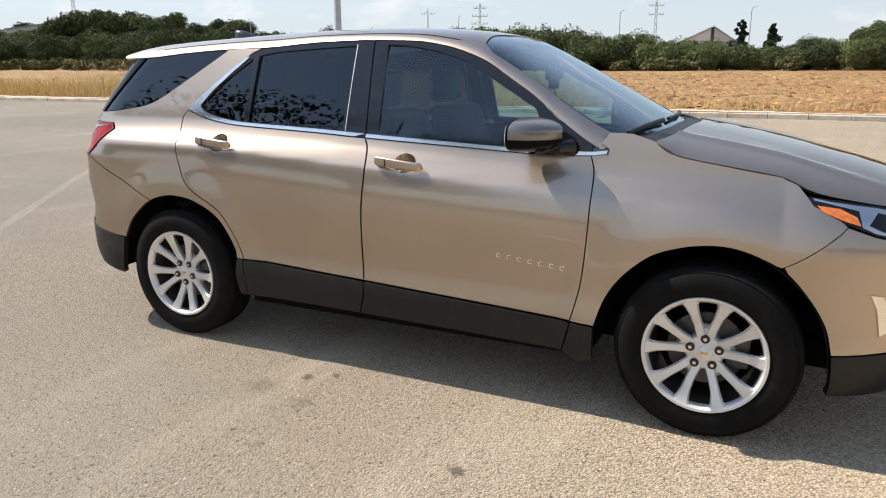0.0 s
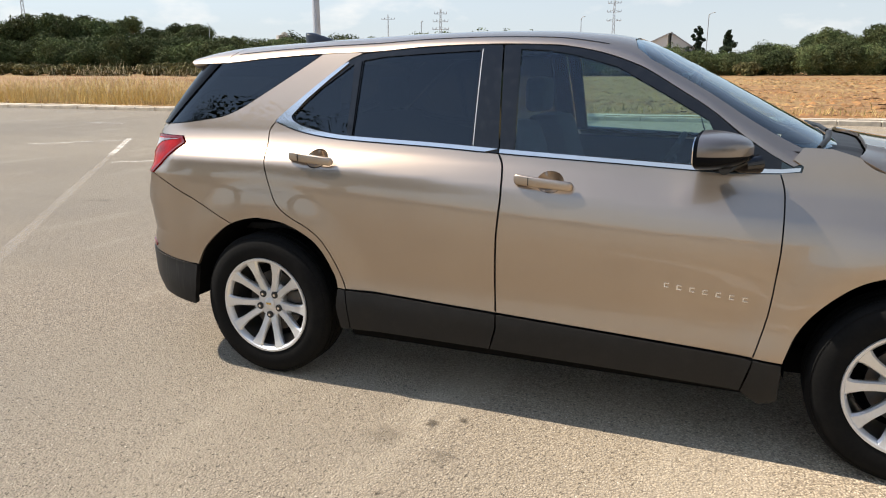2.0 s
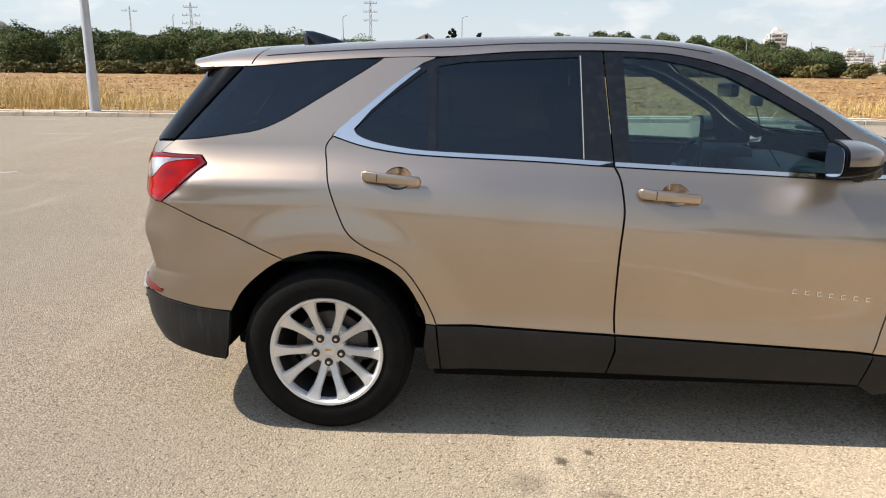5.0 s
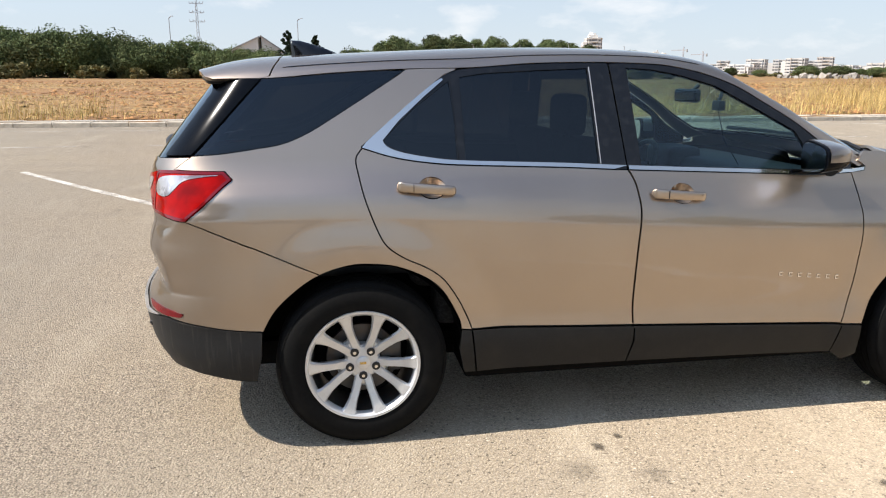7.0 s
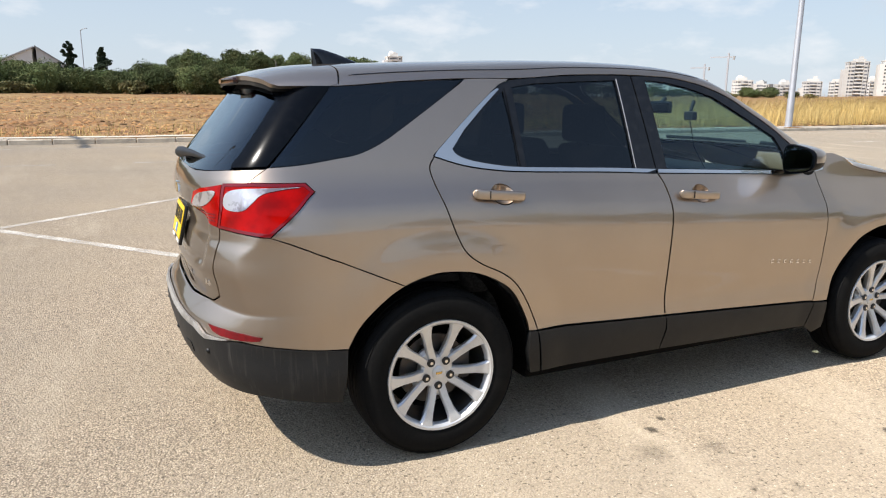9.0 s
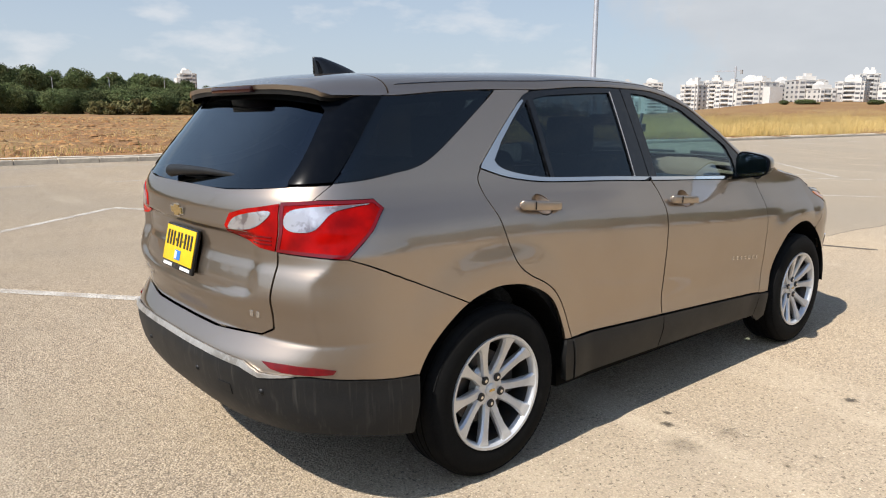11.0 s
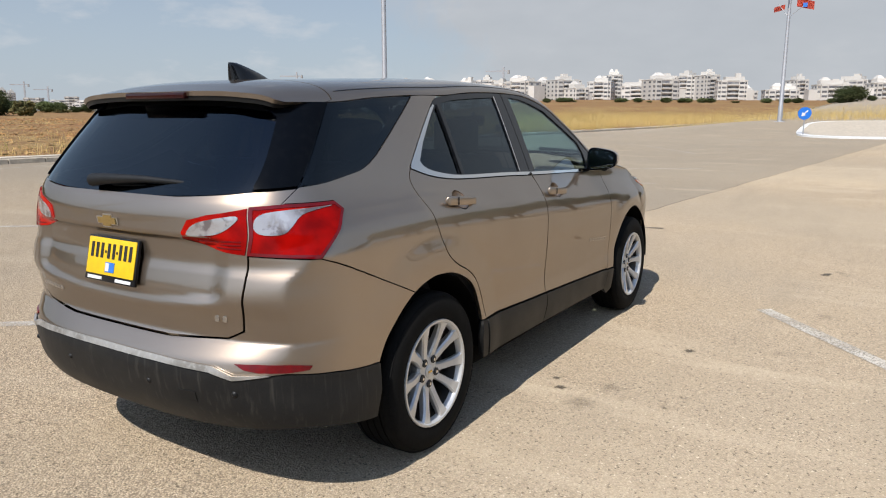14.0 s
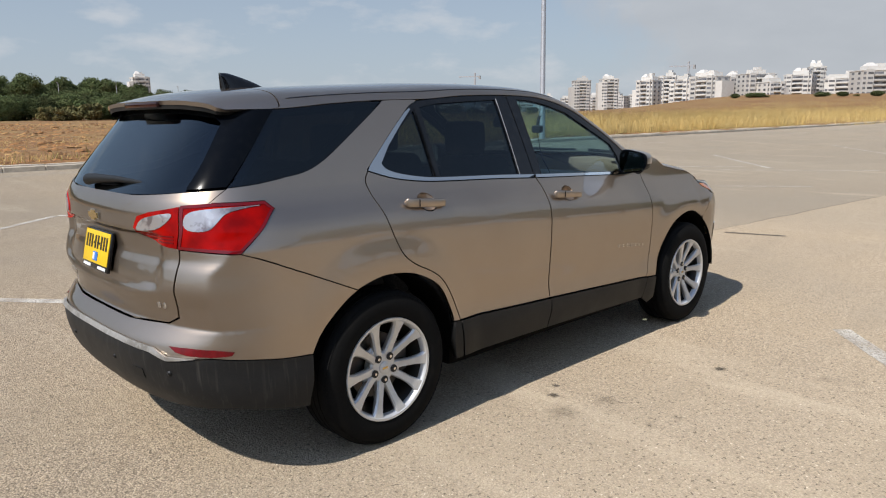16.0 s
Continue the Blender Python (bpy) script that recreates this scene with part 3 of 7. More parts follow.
def skin(name, poly, surf, mat, parent, off=0.0, step=0.035, depth=0.012, holes=(), mirror=False, label="", bulge=None):
    """A panel: an outline laid on a surface, with turned-in edges. surf(u, v) gives a place on the car's right-hand side."""
    pts, tris, loops = sheet(poly, holes, step * 1.8 if mirror else step)
    h = 1e-3
    pos, nor = [], []
    for u, v in pts:
        p = np.array(surf(u, v))
        du = np.array(surf(u + h, v)) - np.array(surf(u - h, v))
        dv = np.array(surf(u, v + h)) - np.array(surf(u, v - h))
        n = np.cross(du, dv)
        n /= np.linalg.norm(n) + 1e-12
        out = p - np.array((1.25, 0.0, 0.75))
        out[0] *= 0.25
        if n @ out < 0:
            n = -n
        o = off + (bulge(u, v) if bulge else 0.0)
        pos.append(p + n * o)
        nor.append(n)
    pos, nor = np.array(pos), np.array(nor)
    if mirror:
        pos[:, 1] *= -1
        nor[:, 1] *= -1
    verts, normals, faces = list(pos), list(nor), []
    for a, b, c in tris:
        n = np.cross(pos[b] - pos[a], pos[c] - pos[a])
        faces.append((a, b, c) if n @ (nor[a] + nor[b] + nor[c]) > 0 else (a, c, b))
    if depth:
        for lp in loops:
            k = len(verts)
            m = len(lp)
            for i in range(m):
                q = lp[i]
                t = pos[lp[(i + 1) % m]] - pos[lp[i - 1]]
                s = np.cross(t, nor[q])
                s /= np.linalg.norm(s) + 1e-12
                verts += [pos[q], pos[q] - nor[q] * depth]
                normals += [s, s]
            for i in range(m):
                j = (i + 1) % m
                faces.append((k + 2 * i, k + 2 * j, k + 2 * j + 1, k + 2 * i + 1))
    me = bpy.data.meshes.new(name)
    me.from_pydata([tuple(v) for v in verts], [], faces)
    me.materials.append(mat)
    me.shade_smooth()
    if bulge:
        pass
    elif not depth:
        me.normals_split_custom_set_from_vertices([tuple(n) for n in normals])
    else:
        k = len(pos)
        me.normals_split_custom_set([tuple(normals[i]) if i < k else (0, 0, 0) for pl in me.polygons for i in pl.vertices])
    ob = new(name, me)
    ob.parent = parent
    if label:
        tagged(ob, label)
    return ob


# ---- the car's surfaces: x ahead from the rear axle, the right-hand side at minus y ----
WHEELBASE, AXLE = 2.725, 0.355
side_width = spline([(0.10, 0.80), (0.2, 0.852), (0.3, 0.878), (0.42, 0.888), (0.54, 0.878), (0.68, 0.886), (0.8, 0.8905), (0.89, 0.8865), (0.95, 0.877), (0.99, 0.865), (1.01, 0.855), (1.06, 0.828), (1.1, 0.806), (1.25, 0.748), (1.4, 0.688), (1.545, 0.626), (1.62, 0.59)])
rear_x = spline([(0.25, -0.74), (0.33, -0.86), (0.45, -0.935), (0.56, -0.955), (0.60, -0.945), (0.655, -0.905), (0.68, -0.882), (0.75, -0.896), (0.83, -0.921), (0.90, -0.907), (0.95, -0.892), (1.03, -0.897), (1.10, -0.892), (1.15, -0.876), (1.18, -0.857), (1.3, -0.763), (1.45, -0.643), (1.56, -0.555)])
wrap_x = spline([(0.2, -0.40), (1.0, -0.42), (1.2, -0.42), (1.5, -0.27)])
front_x = spline([(0.18, 3.44), (0.3, 3.58), (0.5, 3.64), (0.7, 3.67), (0.85, 3.66), (0.95, 3.58), (1.05, 3.45)])
REAR_ARC, FRONT_ARC, NOSE_X = 0.82, 1.15, 2.95
corner_power = spline([(0.2, 2.8), (1.05, 2.8), (1.2, 3.4), (1.6, 3.6)])


crease_at = spline([(0.55, 0.62), (0.87, 0.62), (0.97, 0.44), (1.05, 0.36)])


def flank(x, z):
    # the shoulder crease falls towards the front
    drop = 0.06 * max(-1.3, min(1.7, x - 1.27)) * smoothstep((z - 0.70) / 0.28) * smoothstep((1.20 - z) / 0.18)
    w = side_width(z + drop)
    for cx in (0.0, WHEELBASE):
        d = math.hypot(x - cx, z - 0.36)
        w += 0.015 * smoothstep((0.63 - d) / 0.17) * smoothstep((1.0 - z) / 0.1)
    return w - 0.045 * max(0.0, (x - 2.2) / 0.9) ** 2


def shell(u, z):
    """Flank, rear corner and rear end in one run; past the middle of the rear it goes on to the left-hand side."""
    x0 = wrap_x(z)
    sign = -1.0
    if u < x0 - REAR_ARC:
        u, sign = 2 * (x0 - REAR_ARC) - u, 1.0
    if NOSE_X + FRONT_ARC < u:
        u, sign = 2 * (NOSE_X + FRONT_ARC) - u, 1.0
    if u > NOSE_X:
        a = (u - NOSE_X) / FRONT_ARC * math.pi / 2
        w = flank(NOSE_X, z)
        return (NOSE_X + (front_x(z) - NOSE_X) * max(0.0, math.sin(a)) ** (2 / 2.5), sign * w * max(0.0, math.cos(a)) ** (2 / 2.5), z)
    if u >= x0:
        return (u, sign * flank(u, z), z)
    a = (x0 - u) / REAR_ARC * math.pi / 2
    w, d = flank(x0, z), x0 - rear_x(z)
    x = x0 - d * max(0.0, math.sin(a)) ** (2 / corner_power(z))
    y = w * max(0.0, math.cos(a)) ** (2 / corner_power(z))
    ridge = 0.028 * math.exp(-math.sqrt((a - crease_at(z)) ** 2 + 0.0014) / 0.22) * smoothstep((z - 0.58) / 0.14) * smoothstep((1.03 - z) / 0.06)
    x -= ridge * 0.7
    y += ridge * 0.7
    dish = smoothstep((0.60 - y) / 0.10) * smoothstep((z - 0.765 - 0.12 * y * y) / 0.05) * smoothstep((1.042 - z) / 0.020)
    return (x + 0.026 * dish, sign * y, z)


def on_x(x, z):
    """The run along the shell at a place x of the flank or corner."""
    x0 = wrap_x(z)
    if x >= x0:
        if x > NOSE_X:
            return NOSE_X + FRONT_ARC * 2 / math.pi * math.asin(min(1.0, (x - NOSE_X) / (front_x(z) - NOSE_X)) ** (2.5 / 2))
        return x
    return x0 - REAR_ARC * 2 / math.pi * math.asin(min(1.0, (x0 - x) / (x0 - rear_x(z))) ** (corner_power(z) / 2))


def X(pts):
    return [(on_x(x, z), z) for x, z in pts]


def R(pts):
    """Outline points of the rear end, as (metres to the right of the middle, z)."""
    out = []
    for s, z in pts:
        x0 = wrap_x(z)
        u = x0 - REAR_ARC * 2 / math.pi * math.acos(min(1.0, abs(s) / flank(x0, z)) ** (corner_power(z) / 2))
        out.append((u if s >= 0 else 2 * (x0 - REAR_ARC) - u, z))
    return out


def F(pts):
    out = []
    for s, z in pts:
        u = NOSE_X + FRONT_ARC * 2 / math.pi * math.acos(min(1.0, abs(s) / flank(NOSE_X, z)) ** (2.5 / 2))
        out.append((u if s >= 0 else 2 * (NOSE_X + FRONT_ARC) - u, z))
    return out


rail_z = spline([(-0.7, 1.502), (-0.56, 1.506), (-0.36, 1.509), (-0.07, 1.532), (0.22, 1.548), (0.48, 1.554), (0.79, 1.575), (1.05, 1.580), (1.32, 1.573), (1.49, 1.548), (1.68, 1.488), (1.834, 1.402), (1.965, 1.322), (2.096, 1.224), (2.28, 1.117), (2.6, 1.012)])
crown_z = spline([(-0.70, 1.535), (-0.6, 1.563), (-0.515, 1.585), (-0.38, 1.604), (-0.01, 1.624), (0.28, 1.638), (0.63, 1.652), (0.945, 1.656), (1.2, 1.652), (1.5, 1.632), (1.64, 1.606), (1.80, 1.53), (2.057, 1.396), (2.437, 1.195), (2.6, 1.10)])


def top(x, q):
    """Roof, spoiler, pillars and windscreen; q runs from 1 at the right-hand rail to -1 at the left."""
    zb, zc = rail_z(x), crown_z(x)
    w = flank(x, zb) - 0.040 * max(0.0, (-0.25 - x) / 0.33) ** 2
    t = 1 - abs(q)
    d = zc - zb
    p = np.array(((w, zb), (w - 0.035 - 0.1 * d, zb + 0.78 * d), (0.6 * w, zc), (0.0, zc)))
    y, z = (1 - t) ** 3 * p[0] + 3 * t * (1 - t) ** 2 * p[1] + 3 * t * t * (1 - t) * p[2] + t ** 3 * p[3]
    return (x, -math.copysign(y, q), z)


hood_edge = spline([(2.3, 1.19), (2.47, 1.160), (2.556, 1.116), (2.76, 1.080), (2.93, 1.052), (3.05, 1.0), (3.3, 0.945), (3.6, 0.875)])
hood_crown = spline([(2.3, 1.215), (2.5, 1.203), (2.65, 1.183), (2.82, 1.152), (3.07, 1.098), (3.36, 1.025), (3.54, 0.955), (3.64, 0.89)])


def hood_surface(x, q):
    zb, zc = hood_edge(x), hood_crown(x)
    w = flank(min(x, 3.05), zb) - max(0.0, x - 3.05) * 0.55
    t = 1 - abs(q)
    d = zc - zb
    p = np.array(((w, zb), (w - 0.05, zb + 0.55 * d), (0.55 * w, zc), (0.0, zc)))
    y, z = (1 - t) ** 3 * p[0] + 3 * t * (1 - t) ** 2 * p[1] + 3 * t * t * (1 - t) * p[2] + t ** 3 * p[3]
    z += 0.010 * math.exp(-((abs(y) - 0.52) / 0.035) ** 2) * smoothstep((3.5 - x) / 0.5)
    return (x, -math.copysign(y, q), z)


# ---- outlines shared by neighbouring panels ----
REAR_GAP = curve([(0.024, 1.236), (-0.004, 1.194), (0.004, 1.129), (0.024, 1.043), (0.067, 0.925), (0.105, 0.858), (0.172, 0.808), (0.264, 0.763), (0.334, 0.710), (0.395, 0.622), (0.439, 0.531), (0.454, 0.488)])
MID_GAP = curve([(1.149, 1.132), (1.175, 1.078), (1.186, 0.974), (1.183, 0.905), (1.174, 0.785), (1.171, 0.581), (1.177, 0.462)])
FRONT_GAP = curve([(2.222, 1.100), (2.243, 1.024), (2.247, 0.875), (2.243, 0.771), (2.228, 0.596), (2.203, 0.470), (2.189, 0.416)])
BELT = curve([(0.024, 1.236), (0.145, 1.199), (0.282, 1.176), (0.446, 1.163), (0.861, 1.147), (1.149, 1.132), (1.651, 1.111), (2.018, 1.096), (2.222, 1.100)])
DLO_TOP = curve([(0.022, 1.241), (0.203, 1.391), (0.350, 1.503), (0.40, 1.532), (0.478, 1.549), (0.786, 1.571), (1.049, 1.576), (1.316, 1.570), (1.493, 1.545), (1.679, 1.485), (1.834, 1.399), (1.965, 1.319), (2.096, 1.219), (2.283, 1.112)])
REAR_ARCH = curve([(-0.395, 0.522), (-0.341, 0.613), (-0.252, 0.697), (-0.163, 0.753), (-0.052, 0.786), (0.037, 0.790), (0.149, 0.773), (0.264, 0.722), (0.335, 0.659), (0.398, 0.546), (0.412, 0.492)])
FRONT_ARCH = curve([(2.290, 0.412), (2.326, 0.528), (2.390, 0.632), (2.493, 0.728), (2.595, 0.772), (2.694, 0.792), (2.792, 0.791), (2.890, 0.762), (2.987, 0.710), (3.071, 0.617), (3.132, 0.517), (3.160, 0.415)])


def below(line, dz):
    return [(x, z + dz) for x, z in line]


def between(line, a, b, axis=0):
    lo, hi = min(a, b), max(a, b)
    return [p for p in line if lo <= p[axis] <= hi]


GAP = 0.0042
car = tagged(new("car"), "sand-beige metallic compact SUV parked on bleached asphalt", "car")
car.empty_display_size = 0.2


def both(make):
    """Builds a part on the right-hand side and its twin on the left."""
    return make(False), make(True)


def ellipse(cx, cz, rx, rz, n=20):
    return [(cx + rx * math.cos(2 * math.pi * k / n), cz + rz * math.sin(2 * math.pi * k / n)) for k in range(n)]


def handle(parent, x0, x1, z0, z1, mirror):
    """Pull bar over a scooped cup."""
    s = 1 if mirror else -1
    cx, cz = x0 + (x1 - x0) * 0.60, (z0 + z1) / 2 + 0.004
    cup = lambda u, v: -0.042 * max(0.0, 1 - ((u - cx) / 0.056) ** 2 - ((v - cz) / 0.042) ** 2)
    skin("handle_cup", ellipse(cx, cz, 0.0565, 0.0425), shell, PAINT, parent, 0.0, 0.012, 0, (), mirror, "", cup)
    bm = bmesh.new()
    n, sides = 26, 16
    rings = []
    for i in range(n):
        t = i / (n - 1)
        t = 0.5 - 0.5 * math.cos(math.pi * t)
        x = x0 + (x1 - x0) * t
        z = z0 + (z1 - z0) * t
        px, py, pz = shell(x, z)
        reach = max(0.0, abs(2 * t - 1) - 0.86) / 0.14
        end = max(0.04, math.sqrt(max(0.0, 1 - reach * reach)))
        outset = 0.012 + 0.020 * max(0.0, math.sin(math.pi * t)) ** 0.35
        hh, tt = 0.0205 * end * (1.04 - 0.12 * t), 0.010 * end
        ring = []
        for k in range(sides):
            c, sn = math.cos(2 * math.pi * k / sides), math.sin(2 * math.pi * k / sides)
            ring.append(bm.verts.new((x, s * (abs(py) + outset + tt * math.copysign(abs(c) ** 0.55, c)), z + hh * math.copysign(abs(sn) ** 0.7, sn))))
        rings.append(ring)
    for r0, r1 in zip(rings, rings[1:]):
        for k in range(sides):
            bm.faces.new((r0[k], r0[(k + 1) % sides], r1[(k + 1) % sides], r1[k]))
    bm.faces.new(rings[0])
    bm.faces.new(rings[-1])
    bmesh.ops.recalc_face_normals(bm, faces=bm.faces[:])
    smooth(part("handle", bm, PAINT, parent, "body-coloured pull handle"), 50)
    xs = x0 + (x1 - x0) * 0.27
    zs = z0 + (z1 - z0) * 0.27
    p = shell(xs, zs)
    box_part("handle_seam", (xs - 0.001, s * (abs(p[1]) + 0.036) - 0.008, zs - 0.0165), (xs + 0.001, s * (abs(p[1]) + 0.036) + 0.008, zs + 0.0165), GLOSS_BLACK, parent)


def rounded(poly, times=2):
    """Cuts the corners of an outline."""
    for _ in range(times):
        poly = [p for (ax, az), (bx, bz) in zip(poly, poly[1:] + poly[:1]) for p in ((ax * 0.75 + bx * 0.25, az * 0.75 + bz * 0.25), (ax * 0.25 + bx * 0.75, az * 0.25 + bz * 0.75))]
    return poly


def shrink(poly, d):
    """Moves an outline inwards by d."""
    q = np.array(poly)
    area = 0.5 * np.sum(q[:, 0] * np.roll(q[:, 1], -1) - np.roll(q[:, 0], -1) * q[:, 1])
    t = np.roll(q, -1, 0) - np.roll(q, 1, 0)
    n = np.stack([-t[:, 1], t[:, 0]], -1)
    n /= np.linalg.norm(n, axis=1)[:, None] + 1e-9
    return [tuple(p) for p in q + n * d * (1 if area > 0 else -1)]


def side_panels(mirror):
    # rear door
    belt_r = between(BELT, 0.024, 1.149)
    poly = list(reversed(REAR_GAP)) + belt_r[1:-1] + MID_GAP + [(0.9, 0.473), (0.6, 0.487)]
    rear_door = skin("rear_door", shrink(poly, GAP), shell, PAINT, car, 0.0, 0.018, 0.016, (ellipse(0.297, 1.079, 0.056, 0.042),), mirror)
    handle(rear_door, 0.153, 0.392, 1.090, 1.070, mirror)
    # front door
    belt_f = between(BELT, 1.149, 2.222)
    poly = list(reversed(MID_GAP)) + belt_f[1:-1] + FRONT_GAP + [(1.9, 0.430), (1.5, 0.448)]
    front_door = skin("front_door", shrink(poly, GAP), shell, PAINT, car, 0.0, 0.018, 0.016, (ellipse(1.384, 1.030, 0.056, 0.042),), mirror)
    handle(front_door, 1.236, 1.483, 1.038, 1.018, mirror)
    # door cladding
    skin("rear_door_cladding", shrink([(0.458, 0.484), (0.478, 0.300), (0.873, 0.298), (1.150, 0.296), (1.178, 0.395), (1.177, 0.458), (0.9, 0.469), (0.6, 0.483)], GAP * 0.6), shell, BLACK_PLASTIC, rear_door, 0.010, 0.035, 0.03, (), mirror, "black textured plastic sill cladding")
    skin("front_door_cladding", shrink([(1.182, 0.458), (1.182, 0.395), (1.155, 0.296), (1.7, 0.288), (2.155, 0.278), (2.180, 0.370), (2.189, 0.412), (1.9, 0.426), (1.5, 0.444)], GAP * 0.6), shell, BLACK_PLASTIC, front_door, 0.010, 0.035, 0.03, (), mirror, "black textured plastic sill cladding")
    skin("rocker_end", [(2.193, 0.408), (2.184, 0.365), (2.160, 0.277), (2.225, 0.236), (2.285, 0.262), (2.288, 0.404)], shell, BLACK_PLASTIC, car, 0.008, 0.03, 0.03, (), mirror)
    skin("rocker_end", [(0.416, 0.486), (0.452, 0.484), (0.472, 0.300), (0.425, 0.30), (0.405, 0.40)], shell, BLACK_PLASTIC, car, 0.006, 0.03, 0.03, (), mirror)
    # rear quarter
    qg_low = curve([(-0.638, 1.210), (-0.52, 1.219), (-0.404, 1.235), (-0.297, 1.252), (-0.198, 1.290), (-0.073, 1.362), (0.164, 1.508), (0.218, 1.545)])
    tail_edge = [(-0.647, 0.972), (-0.544, 1.074), (-0.482, 1.124), (-0.511, 1.155), (-0.70, 1.158)]
    arch_up = between(REAR_ARCH, -0.163, 0.42)
    poly = X(tail_edge) + X([(-0.716, 1.153)]) + X(qg_low) + [(0.30, 1.549), (0.43, 1.550)] + [p for p in reversed(DLO_TOP) if p[0] < 0.43] + REAR_GAP[1:] + list(reversed(arch_up)) + X([(-0.23, 0.784), (-0.30, 0.816), (-0.36, 0.843), (-0.414, 0.868), (-0.47, 0.8935), (-0.53, 0.921), (-0.59, 0.948)])
    skin("rear_quarter_panel", shrink(poly, 0.0015), shell, PAINT, car, 0.0, 0.018, 0.016, (), mirror)
    quarter = X(qg_low) + X([(-0.065, 1.532), (-0.363, 1.508)])
    skin("quarter_window", shrink(quarter, 0.004), shell, PRIVACY_GLASS, car, -0.003, 0.05, 0.004, (), mirror, "dark tinted rear quarter glass")
    skin("window_surround", shrink(quarter, -0.002), shell, GLOSS_BLACK, car, -0.007, 0.05, 0.0, (shrink(quarter, 0.035),), mirror)
    # glazing of the doors
    def glazing(name, outline, panes, door, tint, lab):
        skin("window_frame", outline, shell, GLOSS_BLACK, door, -0.004, 0.04, 0.02, [shrink(p, 0.003) for p in panes], mirror, "gloss black window frame")
        for k, p in enumerate(panes):
            skin(name if k == 0 else "vent_window", p, shell, tint, door, -0.010, 0.06, 0.0, (), mirror, lab)
    top_r = [p for p in DLO_TOP if p[0] < 1.10]
    outline = [p for p in BELT if p[0] < 1.147] + [(1.147, 1.134), (1.104, 1.573)] + list(reversed(top_r))
    pane = [(0.447, 1.180), (0.863, 1.165), (1.026, 1.158), (1.010, 1.556), (0.786, 1.548), (0.55, 1.535), (0.440, 1.517), (0.443, 1.35)]
    vent = curve([(0.110, 1.270), (0.126, 1.244), (0.192, 1.216), (0.307, 1.194), (0.415, 1.184)], 4) + [(0.412, 1.35), (0.396, 1.503), (0.236, 1.388)]
    glazing("door_window", outline, [pane, vent], rear_door, PRIVACY_GLASS, "dark tinted window glass")
    skin("division_bar", [(0.419, 1.182), (0.445, 1.180), (0.436, 1.513), (0.404, 1.508)], shell, GLOSS_BLACK, rear_door, 0.002, 0.04, 0.012, (), mirror)
    # glint on the pane's front edge, laid on as a pale strip
    skin("pane_edge_glint", [(1.0295, 1.160), (1.0335, 1.158), (1.0185, 1.560), (1.0145, 1.558)], shell, GALVANISED, rear_door, -0.002, 0.04, 0.003, (), mirror, "thin bright line standing for a glint on the pane's edge")
    top_f = [p for p in DLO_TOP if p[0] > 1.11]
    outline = [(1.112, 1.573), (1.153, 1.134)] + [p for p in BELT if p[0] > 1.153] + [(2.222, 1.146)] + list(reversed(top_f[:-2]))
    pane = [(1.213, 1.143), (1.653, 1.128), (2.024, 1.113), (2.004, 1.213), (1.962, 1.286), (1.776, 1.390), (1.596, 1.486), (1.436, 1.530), (1.309, 1.553), (1.184, 1.558)]
    glazing("door_window", outline, [pane], front_door, CLEAR_GLASS, "clear green-tinted window glass")
    # chrome moulding
    strip_r = [p for p in BELT if p[0] <= 1.147]
    inner = curve([(0.108, 1.262), (0.126, 1.238), (0.185, 1.215), (0.307, 1.192), (0.447, 1.179), (0.863, 1.163), (1.147, 1.148)])
    wedge = [(0.372, 1.502), (0.365, 1.508)] + [p for p in reversed(DLO_TOP) if p[0] < 0.35]
    poly = strip_r + list(reversed(inner)) + [(0.176, 1.338), (0.282, 1.430)] + wedge[:-1]
    skin("chrome_moulding", poly, shell, CHROME, rear_door, 0.004, 0.025, 0.010, (), mirror, "chrome window moulding")
    strip_f = [p for p in BELT if p[0] > 1.153]
    poly = [(1.153, 1.132)] + strip_f + [(2.283, 1.108), (2.287, 1.122), (2.222, 1.114), (2.021, 1.111), (1.653, 1.126), (1.153, 1.148)]
    skin("chrome_moulding", poly, shell, CHROME, front_door, 0.004, 0.025, 0.010, (), mirror, "chrome window moulding")
    # front wing
    poly = list(reversed(FRONT_GAP)) + [(2.290, 1.106), (2.294, 1.126), (2.258, 1.150), (2.288, 1.194)] + curve([(2.38, 1.192), (2.47, 1.164), (2.489, 1.146), (2.556, 1.112), (2.760, 1.076), (2.931, 1.050)]) + X([(2.989, 1.024), (3.019, 0.990), (3.045, 0.958), (3.139, 0.912), (3.16, 0.893)]) + X([(2.972, 0.735)]) + list(reversed(between(FRONT_ARCH, 2.28, 2.968)))
    skin("front_wing", shrink(poly, 0.0012), shell, PAINT, car, 0.0, 0.018, 0.016, (), mirror)
    # lamps
    outer = R([(0.652, 0.986), (0.645, 1.148)]) + X([(-0.70, 1.155), (-0.515, 1.152), (-0.487, 1.122), (-0.546, 1.072), (-0.649, 0.973)])
    tail = skin("tail_lamp", outer, shell, RED_LENS, car, 0.004, 0.02, 0.03, (), mirror, "red and clear tail lamp")
    skin("clear_lens", rounded(R([(0.672, 1.056), (0.664, 1.114)]) + X([(-0.745, 1.134), (-0.60, 1.139), (-0.51, 1.139), (-0.60, 1.132), (-0.672, 1.117), (-0.706, 1.084), (-0.738, 1.052)])), shell, CLEAR_LENS, tail, 0.0065, 0.02, 0.003, (), mirror, "clear reversing lens")
